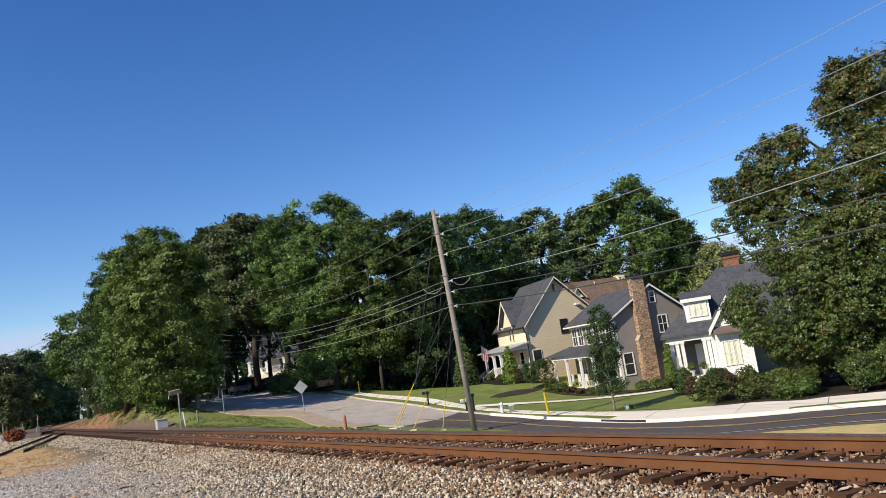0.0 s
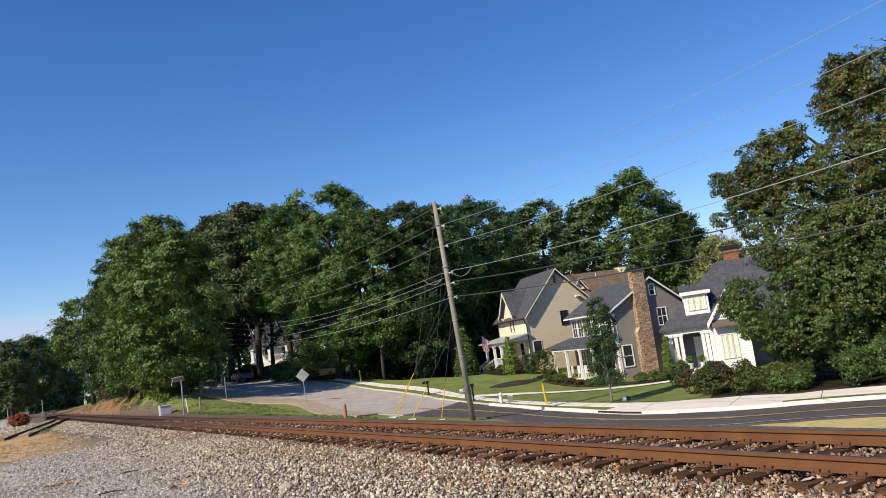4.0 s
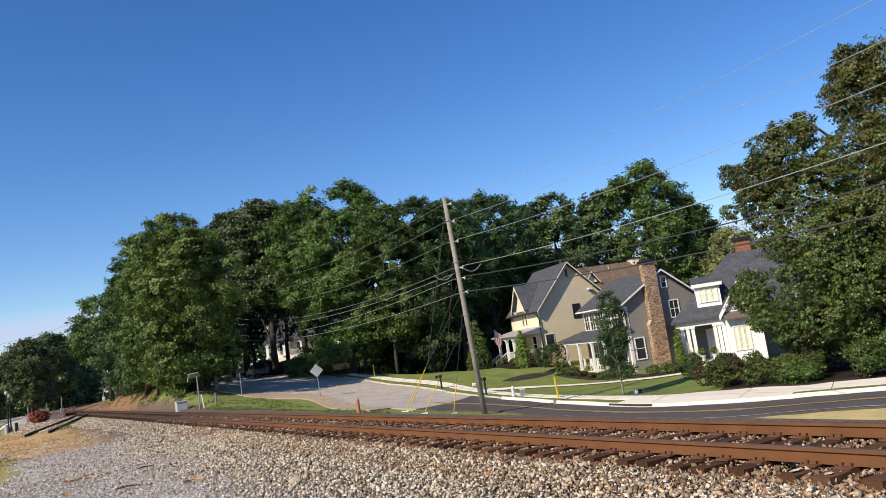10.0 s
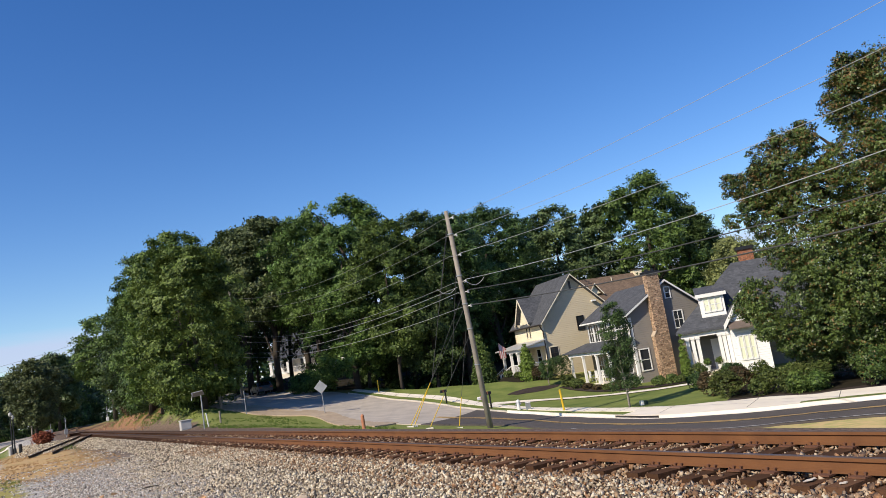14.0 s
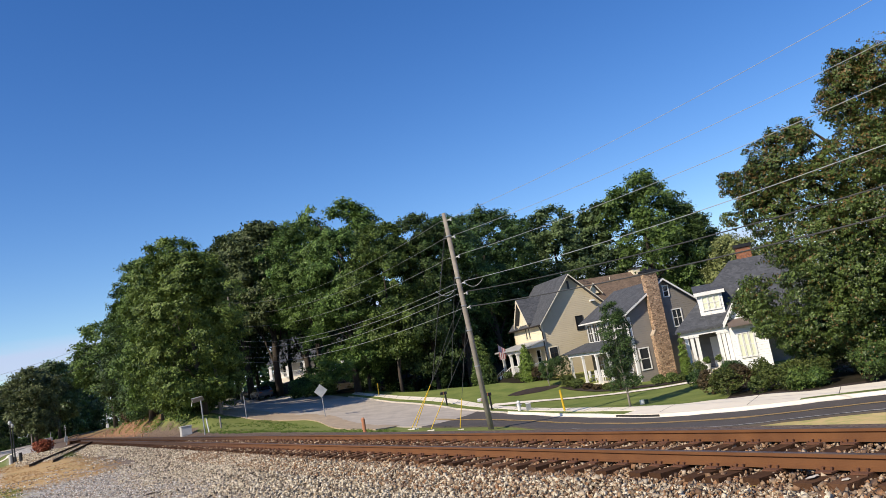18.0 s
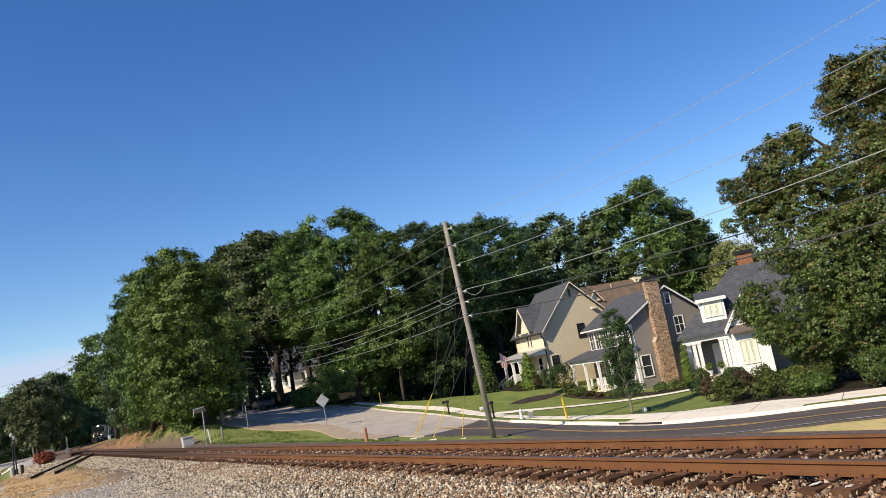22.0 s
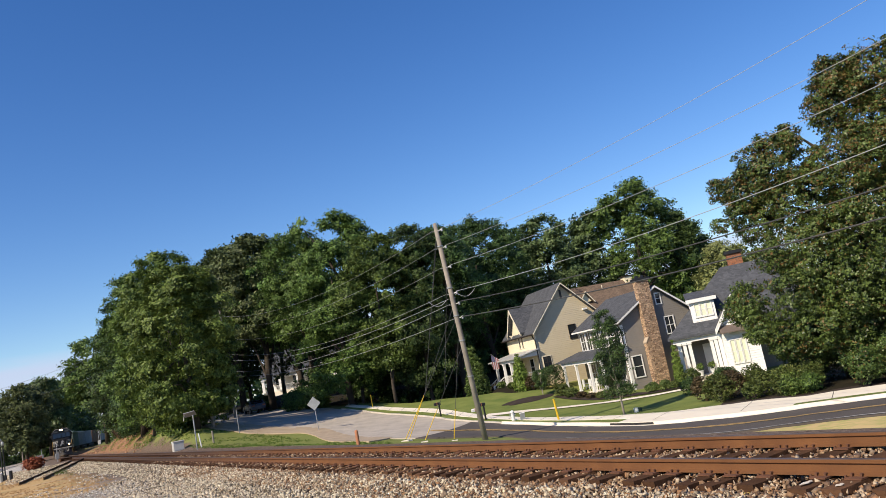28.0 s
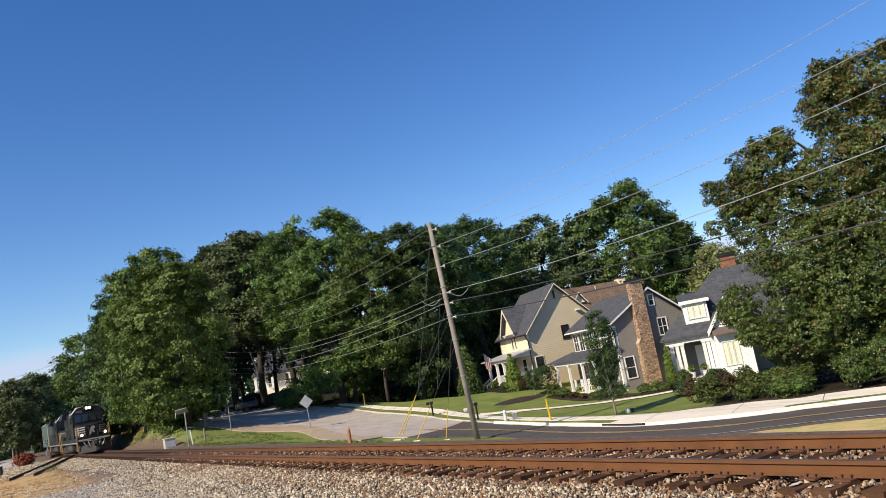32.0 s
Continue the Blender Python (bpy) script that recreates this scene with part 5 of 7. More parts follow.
def tree(x, y, top, R, seed, mat, low=0.16, n=15000, leaf=0.21, name="tree", label="tall leafy broadleaf tree with a dense green crown", clumps=130, trunk=None, group="woodland trees", flat=0.8, tuft=42, bark=None):
    z0 = land(x, y) - 0.1
    H = top - z0
    t = empty(name, x, y, z0, seed * 37 % 360, label=label, category="tree", group=group)
    rnd = random.Random(seed)
    blobs = crown_blobs(H, R, H * low, seed, clumps)
    r0 = trunk or 0.016 * H + 0.04
    pts = [(0, 0, 0)]
    for k in range(1, 6):
        pts.append((pts[-1][0] + rnd.uniform(-0.03, 0.03) * H * 0.4, pts[-1][1] + rnd.uniform(-0.03, 0.03) * H * 0.4, H * 0.16 * k))
    part("trunk", path_tube(B(), pts, [r0 * 1.25, r0, r0 * 0.85, r0 * 0.65, r0 * 0.45, r0 * 0.2], 9), bark or BARK, t, smooth=True)
    for k in range(6):
        q = blobs[(k * 5 + 4) % len(blobs)]
        i = 1 + k % 4
        p = Vector(pts[i])
        e = Vector(q[:3])
        m = p.lerp(e, 0.5) + Vector((0, 0, 0.06 * H))
        part("limb", path_tube(B(), [p, m, e], [r0 * 0.4, r0 * 0.25, r0 * 0.08], 6), bark or BARK, t)
    leaves("crown", blobs, n, leaf, mat, t, seed, flat, tuft=tuft)
    return t


# x, y, top, half-width, leaves, foliage, lowest leaves
WOOD_BY_THE_LINE = [
    (-25.5, 75.0, 18.0, 5.4, 26000, LEAF_OLIVE, 0.06), (-21.6, 68.0, 15.0, 4.9, 30000, LEAF_OLIVE, 0.08), (-28.6, 77.5, 15.4, 4.8, 20000, LEAF_OAK, 0.09),
    (-42.5, 106.9, 17.0, 5.4, 16000, LEAF_DARK, 0.06), (-25.6, 100, 22.6, 4.6, 17000, LEAF_GREYISH, 0.42), (-21.4, 97.4, 23.0, 5.4, 20000, LEAF_GREYISH, 0.40),
    (-17.9, 98.0, 21.0, 6.0, 16000, LEAF_OAK, 0.42), (-10.0, 82.0, 17.2, 5.4, 30000, LEAF_OAK, 0.12), (-14.4, 89.0, 20.6, 5.2, 20000, LEAF_OAK, 0.40),
    (-5.3, 79.0, 16.6, 4.7, 22000, LEAF_OAK, 0.30), (-1.7, 80.0, 17.1, 4.9, 24000, LEAF_DARK, 0.22), (6.0, 92, 18.6, 6.2, 22000, LEAF_DARK, 0.36),
]
WOOD_BEHIND_THE_HOUSES = [
    (1.8, 83.0, 17.1, 4.8, 20000, LEAF_DARK, 0.38), (15.8, 101, 19.1, 4.8, 13000, LEAF_GREYISH, 0.12), (28.3, 101, 21.4, 6.5, 22000, LEAF_OAK, 0.12),
    (22.5, 103, 18.8, 4.8, 14000, LEAF_GREYISH, 0.12), (35.6, 104, 15.2, 3.4, 10000, LEAF_DARK, 0.10), (28.9, 76, 9.0, 3.4, 16000, LEAF_PALE, 0.06),
    (33.0, 112, 17.0, 4.2, 8000, LEAF_DARK, 0.1), (-32.6, 85.0, 18.6, 3.6, 12000, LEAF_DARK, 0.03), (-34.3, 91.4, 16.2, 5.2, 18000, LEAF_DARK, 0.06),
    (-68.6, 172.7, 19.0, 7.4, 14000, LEAF_DARK, 0.08), (-73.2, 170.2, 23.4, 8.6, 16000, LEAF_OAK, 0.36), (-51.2, 129.4, 19.5, 6.4, 18000, LEAF_DARK, 0.02), (-74.2, 139.8, 13.2, 5.0, 18000, LEAF_GREYISH, 0.20),
]
WOOD_IN_THE_DISTANCE = [
    (-128, 258, 18, 13, 14000, LEAF_DARK, 0.01), (-121, 243.8, 17, 8, 12000, LEAF_DARK, 0.01), (12, 103, 18.6, 5.4, 11000, LEAF_DARK, 0.05),
    (20.5, 107, 18.2, 5.6, 10000, LEAF_DARK, 0.06), (33.0, 101, 16.6, 3.4, 10000, LEAF_DARK, 0.08), (-109, 166, 15.0, 6.5, 14000, LEAF_GREYISH, 0.02),
    (-119, 190, 16.5, 8.0, 14000, LEAF_GREYISH, 0.02), (-134, 226, 18.0, 8.5, 12000, LEAF_DARK, 0.02), (-144, 250, 18.5, 9.0, 12000, LEAF_DARK, 0.01),
    (-32, 99, 19.0, 5.8, 14000, LEAF_DARK, 0.1), (-28.0, 103, 20.0, 5.8, 12000, LEAF_DARK, 0.16), (-8, 95, 18.5, 6.0, 12000, LEAF_DARK, 0.2),
]
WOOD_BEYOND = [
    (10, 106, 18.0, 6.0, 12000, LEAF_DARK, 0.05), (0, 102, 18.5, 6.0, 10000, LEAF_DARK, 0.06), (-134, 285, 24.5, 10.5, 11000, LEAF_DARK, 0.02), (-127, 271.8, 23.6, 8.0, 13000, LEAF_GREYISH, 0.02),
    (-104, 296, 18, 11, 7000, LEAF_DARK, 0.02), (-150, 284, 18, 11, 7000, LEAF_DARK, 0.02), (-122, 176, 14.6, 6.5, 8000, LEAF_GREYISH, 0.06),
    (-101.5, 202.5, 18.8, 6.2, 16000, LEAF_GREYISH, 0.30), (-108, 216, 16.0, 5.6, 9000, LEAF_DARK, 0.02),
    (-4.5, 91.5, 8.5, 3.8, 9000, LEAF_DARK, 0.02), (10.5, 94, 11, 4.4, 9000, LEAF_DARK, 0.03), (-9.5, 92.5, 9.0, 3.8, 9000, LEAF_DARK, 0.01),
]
# LEAF_DARK here puts the understory's shade into the leaf colour.
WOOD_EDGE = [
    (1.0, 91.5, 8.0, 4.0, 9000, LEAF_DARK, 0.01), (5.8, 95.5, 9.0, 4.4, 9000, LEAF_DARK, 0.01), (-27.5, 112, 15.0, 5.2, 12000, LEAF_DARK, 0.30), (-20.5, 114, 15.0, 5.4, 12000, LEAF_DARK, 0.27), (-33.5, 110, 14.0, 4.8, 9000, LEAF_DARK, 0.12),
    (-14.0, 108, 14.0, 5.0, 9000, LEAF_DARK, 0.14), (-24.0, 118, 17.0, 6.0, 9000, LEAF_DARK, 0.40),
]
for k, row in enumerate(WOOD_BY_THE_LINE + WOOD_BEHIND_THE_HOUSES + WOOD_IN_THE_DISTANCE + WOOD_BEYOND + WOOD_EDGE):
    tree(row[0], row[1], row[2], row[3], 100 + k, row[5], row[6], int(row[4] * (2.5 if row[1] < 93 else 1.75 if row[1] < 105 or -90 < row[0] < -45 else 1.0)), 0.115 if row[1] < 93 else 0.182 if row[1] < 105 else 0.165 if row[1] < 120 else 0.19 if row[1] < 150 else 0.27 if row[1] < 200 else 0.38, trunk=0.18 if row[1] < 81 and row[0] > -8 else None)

# the ragged crown top that stands clear of the wood
ragged = empty("tree", -9.0, 83.5, land(-9, 83.5), 0, label="sparse upper boughs of a tall tree above the wood", category="tree", group="woodland trees")
for a, b in (((0, 0, 0), (0.6, 0, 19.5)), ((0.3, 0, 12), (-3.2, 0, 19.8)), ((0.4, 0, 14), (2.2, 0.5, 19.0))):
    part("limb", path_tube(B(), [a, Vector(a).lerp(Vector(b), 0.5) + Vector((0.3, 0, 0.3)), b], [0.2, 0.14, 0.05], 6), BARK, ragged)
leaves("crown", [(0.3, 0, 20.2, 1.0), (1.1, 0.4, 19.5, 1.1), (-0.6, -0.3, 19.5, 0.9), (2.1, 0.4, 18.6, 1.1), (-3.4, 0, 20.0, 0.9), (-2.7, 0.3, 18.9, 0.7), (-4.1, 0, 19.3, 0.6), (1.0, 0, 18.0, 1.4), (-1.3, 0, 16.8, 1.0)],
       6500, 0.16, LEAF_OAK, ragged, 77)


def magnolia():
    x, y = 20.6, 38.9
    t = empty("magnolia_tree", x, y, land(x, y) - 0.1, 0, label="large magnolia with glossy dark leaves and rusty undersides", category="tree")
    blobs, rnd = [], random.Random(63)
    skirts = ((-2.1, 2.0, 1.1), (-0.7, 1.7, 1.0), (0.6, 1.9, 1.0), (2.2, 1.5, 1.3), (3.9, 1.5, 1.5), (5.6, 1.6, 1.6), (4.8, 3.0, 1.6))
    for u, w, r in skirts + ((-4.5, 11.1, 0.65), (-2.4, 11.5, 1.6), (-3.6, 10.7, 1.2), (-0.9, 13.0, 0.6), (-1.2, 12.3, 0.6), (2.1, 15.3, 1.1), (1.5, 14.0, 1.5), (0.7, 13.2, 0.8),
                    (3.6, 14.2, 2.0), (-5.0, 9.3, 0.4), (-4.4, 9.6, 0.7), (-3.1, 9.0, 1.4), (-3.4, 6.9, 0.85), (-5.1, 4.7, 0.75), (-4.2, 4.7, 1.2), (-4.6, 3.5, 0.8), (-3.3, 2.7, 1.1),
                    (-1.0, 9.5, 2.0), (1.2, 10.5, 2.1), (3.2, 11.5, 2.2), (-1.2, 6.8, 2.0), (1.2, 7.8, 2.2), (3.4, 8.0, 2.4), (-2.2, 5.0, 1.6), (0.4, 5.0, 2.1), (2.8, 5.2, 2.4),
                    (-1.6, 3.2, 1.6), (0.8, 2.9, 1.6), (3.2, 3.0, 1.8), (5.6, 11.0, 2.4), (5.9, 8.0, 2.6), (5.9, 4.6, 2.6)):
        c = Vector((u * 0.89, -u * 0.45 + math.sin(w * 7) * 0.8, w))
        blobs.append((*c, r * 0.95))
        for _ in range(int(4 + 5 * r)):
            e = c + Vector((rnd.gauss(0, 1), rnd.gauss(0, 1), rnd.gauss(0, 1))).normalized() * r * rnd.uniform(0.75, 1.0)
            blobs.append((*e, min(r, 1.1) * rnd.uniform(0.22, 0.42)))
    part("trunk", path_tube(B(), [(1.2, 0, 0), (1.3, 0.1, 4), (1.6, 0, 8), (2.0, -0.4, 12.5)], [0.42, 0.34, 0.24, 0.08], 9), BARK, t, smooth=True)
    for k in range(8):
        e = Vector(blobs[k * 9 + 50][:3])
        p = Vector((1.3, 0.0, max(e.z - 3.0, 1.5)))
        part("limb", path_tube(B(), [p, p.lerp(e, 0.5) + Vector((0, 0, 0.4)), e], [0.15, 0.1, 0.03], 6), BARK, t)
    leaves("crown", blobs, 400000, 0.064, LEAF_MAGNOLIA, t, 9, 0.95, 0.26, tuft=12, spread=1.3, stray=0.02, lumpy=0.7, away_by=0.25, up_by=0.12)


magnolia()


def shrub(x, y, r, h, seed, mat, n=1500, leaf=0.07, name="shrub", label="rounded clipped evergreen shrub in the front bed", clumps=5, group="garden shrubs", tall=False, round=False):
    z = land(x, y) + 0.05
    t = empty(name, x, y, z, 0, label=label, category="shrub", group=group)
    rnd = random.Random(seed)
    flat = min(h / (2.0 * r) + 0.15, 1.0)
    if tall:
        blobs = [(0, 0, h * (0.12 + 0.8 * k / 6), r * (1 - 0.75 * (k / 6) ** 1.5)) for k in range(7)]
        flat = 1.0
    elif round:
        blobs = [(0, 0, h * 0.5, r * 0.86)]
        for k in range(14):
            a, e = rnd.uniform(0, 2 * math.pi), rnd.uniform(-0.3, 1.2)
            blobs.append((r * 0.7 * math.cos(a) * math.cos(e), r * 0.7 * math.sin(a) * math.cos(e), h * 0.5 + h * 0.36 * math.sin(e), r * rnd.uniform(0.2, 0.34)))
        flat = h / (2.0 * r)
    else:
        blobs = [(rnd.uniform(-0.4, 0.4) * r, rnd.uniform(-0.4, 0.4) * r, h * rnd.uniform(0.35, 0.6), r * rnd.uniform(0.55, 0.8)) for _ in range(clumps)]
    for k in range(3):
        part("stem", path_tube(B(), [(0.05 * k, 0, -0.1), (0.1 * (k - 1), 0.05 * k, h * 0.5)], [0.03, 0.012], 5), BARK, t)
    leaves("foliage", blobs, n, leaf, mat, t, seed, flat, tuft=9, away_by=0.3 if round or tall else 0.55, up_by=0.1 if round or tall else 0.4, spread=0.8 if round else 0.9 if tall else 1.5, stray=0.0 if round or tall else 0.05, lumpy=0.25 if round else 0.4 if tall else 1.0)
    return t


def far_wood():
    """A belt of distant woodland round the place."""
    rnd = random.Random(2)
    blobs = []
    for k in range(420):
        b = -62 + 124 * k / 420 + rnd.uniform(-0.3, 0.3)
        d = rnd.uniform(185, 235) if b > -22 else rnd.uniform(300, 420)
        x, y = d * math.sin(radians(b)), d * math.cos(radians(b))
        s, v = along(x, y)
        if abs(v) < 16:
            continue
        for j in range(3):
            blobs.append((x + rnd.uniform(-4, 4), y + rnd.uniform(-4, 4), land(x, y) + (1.5 + 4.0 * j) * rnd.uniform(0.7, 1.25), rnd.uniform(3.0, 5.5)))
    ob = leaves("far_woodland", blobs, 36000, 0.85, LEAF_DARK, None, 21)
    tagged(ob, "dense green woodland closing the distance", "woodland", kind="stuff")


far_wood()

# ---- utility poles and wires ----
def wire(name, a, b, sag, r, mat, parent=None, n=24, label="thin overhead wire between utility poles"):
    a, b = Vector(a), Vector(b)
    pts = [a.lerp(b, k / n) - Vector((0, 0, 4 * sag * (k / n) * (1 - k / n))) for k in range(n + 1)]
    ob = part(name, path_tube(B(), pts, r, 5), mat, parent)
    if not parent:
        tagged(ob, label, "cable", group="overhead wires")
    return ob


POLE_FOOT, POLE_HEAD = Vector((1.50, 43.5, -2.6)), Vector((0.98, 43.5, 9.95))


def on_pole(z):
    return POLE_FOOT.lerp(POLE_HEAD, (z - POLE_FOOT.z) / (POLE_HEAD.z - POLE_FOOT.z))


def utility_pole():
    t = tagged(part("utility_pole", path_tube(B(), [POLE_FOOT, on_pole(3.5), POLE_HEAD], [0.165, 0.14, 0.11], 14), WOOD_POLE, smooth=True),
               "leaning weathered grey wooden utility pole beside the road", "utility pole")
    for z in (9.5, 8.5, 7.35, 5.85, 5.25, 4.45):
        c = on_pole(z)
        bm = tube(B(), c + Vector((0.1, -0.05, 0)), c + Vector((0.32, -0.12, 0.03)), 0.03, 0.03)
        tube(bm, c + Vector((0.32, -0.12, -0.07)), c + Vector((0.32, -0.12, 0.1)), 0.055, 0.045)
        part("insulator", bm, STEEL, t)
        part("bolt", tube(B(), c + Vector((-0.24, 0, 0)), c + Vector((0.2, 0, 0)), 0.018, n=6), STEEL, t)
    for z in (8.6, 6.2, 4.6, 3.2, 1.2):
        c = on_pole(z)
        part("strap", tube(B(), c + Vector((0, 0, -0.02)), c + Vector((0, 0, 0.04)), 0.172, n=14), STEEL, t)
    path_tube(b2 := B(), [on_pole(z) + Vector((0.13, -0.1, 0)) for z in (-2.3, 0, 3, 6, 9)], 0.016, 5)
    part("ground_wire", b2, CABLE, t)
    return t


utility_pole()
FAR_POLE = (-24.9, 92.6)
for z1, zr, zl, sr, sl, r, m in ((9.55, 11.5, 13.1, 0.9, 1.5, 0.010, PALE_CABLE), (8.55, 10.0, 12.0, 0.9, 1.5, 0.010, PALE_CABLE), (7.4, 8.85, 10.4, 0.9, 1.4, 0.011, PALE_CABLE),
                                 (5.9, 7.05, 8.6, 0.9, 1.3, 0.014, PALE_CABLE), (5.3, 5.45, 6.5, 0.9, 1.1, 0.024, CABLE), (4.45, 4.4, 6.0, 0.8, 1.0, 0.028, CABLE)):
    c = on_pole(z1)
    wire("cable", c + Vector((0.3, -0.12, 0.05)), (23.5, 4.3, zr), sr, r, m)
    wire("cable", c + Vector((-0.2, 0, 0)), (*FAR_POLE, zl), sl, min(r, 0.017) * 0.7, PALE_CABLE)
c = on_pole(5.6)
wire("cable", c + Vector((-0.2, 0, 0)), (*FAR_POLE, 7.9), 1.2, 0.012, PALE_CABLE)

for side, z in ((1, 5.82), (-1, 5.55)):
    c = on_pole(z)
    wire("cable_loop", c + Vector((0.35 * side, -0.1, 0)), c + Vector((1.35 * side, -0.2, 0.1)), 0.3, 0.014, PALE_CABLE, label="slack loop of cable beside the pole")

far = tagged(part("utility_pole", path_tube(B(), [(*FAR_POLE, land(*FAR_POLE) - 0.3), (*FAR_POLE, 13.9)], [0.17, 0.12], 10), WOOD_POLE),
             "grey wooden utility pole among the trees", "utility pole")
near = tagged(part("utility_pole", path_tube(B(), [(23.5, 4.3, land(23.5, 4.3) - 0.3), (23.5, 4.3, 13.2)], [0.18, 0.13], 10), WOOD_POLE),
              "grey wooden utility pole farther down the line", "utility pole")


def guy(foot, zt, guard=2.4, both=False):
    """A stay from the pole to its anchor, with a yellow plastic guard on its foot."""
    t = tagged(new("guy_wire"), "steel stay wire of the pole with a yellow plastic guard", "guy wire", group="pole stays")
    a, b = Vector(foot), on_pole(zt)
    part("cable", tube(B(), a, b, 0.012, n=5), CABLE, t)
    d = (b - a).normalized()
    part("guard", tube(B(), a + d * 0.1, a + d * guard, 0.022, n=8), YELLOW, t)
    part("anchor_plate", bx(B(), a.x - 0.2, a.x + 0.2, a.y - 0.15, a.y + 0.15, a.z - 0.3, a.z + 0.02), CONCRETE, t)
    return t


guy((-2.9, 44.9, -1.62), 4.5, 2.7)
guy((-2.7, 45.2, -1.66), 5.2, 2.7)
guy((-1.8, 43.9, -1.80), 3.0, 1.9)
guy((-0.2, 44.0, -2.05), 4.0, 1.7)
for foot, zt, zp in (((-2.9, 44.9, -1.62), 4.5, 9.45), ((-2.7, 45.2, -1.66), 5.2, 9.3), ((-1.8, 43.9, -1.8), 3.0, 6.9)):
    q = Vector(foot) + (on_pole(zt) - Vector(foot)).normalized() * 3.0
    tagged(part("stay", tube(B(), q, on_pole(zp), 0.012, n=5), CABLE), "thin steel stay running up to the pole top", "guy wire", group="pole stays")

# a line of poles down by the side street, and its wires against the sky
for x, y, ztop in ((-101, 155, 13.5), (-30.5, 118, 18.0), (-102, 190, 8.5), (-112, 215, 9.5)):
    tagged(part("utility_pole", path_tube(B(), [(x, y, land(x, y) - 0.3), (x, y, ztop)], [0.17, 0.12], 10), WOOD_POLE), "distant grey wooden utility pole", "utility pole")
for dz in (0.2, 1.3, 3.4):
    wire("cable", (-101, 155, 13.5 - dz), (-30.5, 118, 18.0 - dz), 1.0, 0.02, CABLE)

# ---- the train ----
LOCO_BLACK = material("locomotive_black", (0.012, 0.012, 0.013), (0.008, 0.008, 0.009), rough=0.42, gloss=0.3, scale=1.2, fine=25, bump=0.05)
# Pale grey puts the sunlight on the cab roof into its colour.
CAB_ROOF = material("weathered_grey_cab_roof", (0.50, 0.49, 0.46), (0.34, 0.33, 0.31), rough=0.6, scale=1.5, fine=20, bump=0.05)
LOCO_GREY = material("sooty_underframe", (0.085, 0.075, 0.066), (0.04, 0.036, 0.032), rough=0.85, scale=1.5, fine=20, bump=0.3)
LOCO_WHITE = material("white_stripe_paint", (0.40, 0.39, 0.37), (0.26, 0.25, 0.24), rough=0.6, scale=1.5, fine=25, bump=0.02)
RAIL_YELLOW = material("safety_yellow_paint", (0.34, 0.20, 0.045), (0.22, 0.13, 0.035), rough=0.6, scale=1.5, fine=25, bump=0.05)
CAR_GREEN = material("faded_green_car_side", (0.20, 0.27, 0.235), (0.14, 0.19, 0.165), rough=0.7, scale=0.6, fine=12, bump=0.1)
CAR_GREY = material("weathered_grey_car_side", (0.33, 0.34, 0.34), (0.22, 0.22, 0.215), rough=0.7, scale=0.6, fine=12, bump=0.1)
CAR_BROWN = material("rust_brown_car_side", (0.24, 0.13, 0.075), (0.15, 0.08, 0.05), rough=0.8, scale=0.6, fine=12, bump=0.15)
LAMP_GLOW = glow_material("headlight_glow", (1.0, 0.86, 0.64), 14.0)
# Warm glow for added rings that imitate the glare round the lamps.
LAMP_HALO = glow_material("headlight_reflector_glow", (1.0, 0.62, 0.30), 1.5)
DITCH_GLOW = glow_material("ditch_light_glow", (1.0, 0.84, 0.62), 10.0)


def truck(thing, x, axles=(-1.9, 0.0, 1.9)):
    bm = B()
    for y in (-1.0, 1.0):
        bx(bm, x - 2.6, x + 2.6, y - 0.12, y + 0.12, 0.45, 0.85)
        for a in axles:
            bx(bm, x + a - 0.25, x + a + 0.25, y - 0.2, y + 0.2, 0.32, 0.72)
            tube(bm, (x + a + 0.5, y, 0.5), (x + a + 0.5, y, 0.95), 0.1, n=8)
    bx(bm, x - 0.4, x + 0.4, -1.0, 1.0, 0.5, 1.0)
    tr = part("truck", bm, LOCO_GREY, thing)
    for a in axles:
        for y in (-0.75, 0.75):
            w = tube(B(), (x + a, y - 0.07, 0.51), (x + a, y + 0.07, 0.51), 0.51, n=20)
            tube(w, (x + a, y * 0.9, 0.51), (x + a, y * 1.12, 0.51), 0.16, n=10)
            part("wheel", w, LOCO_GREY, tr)


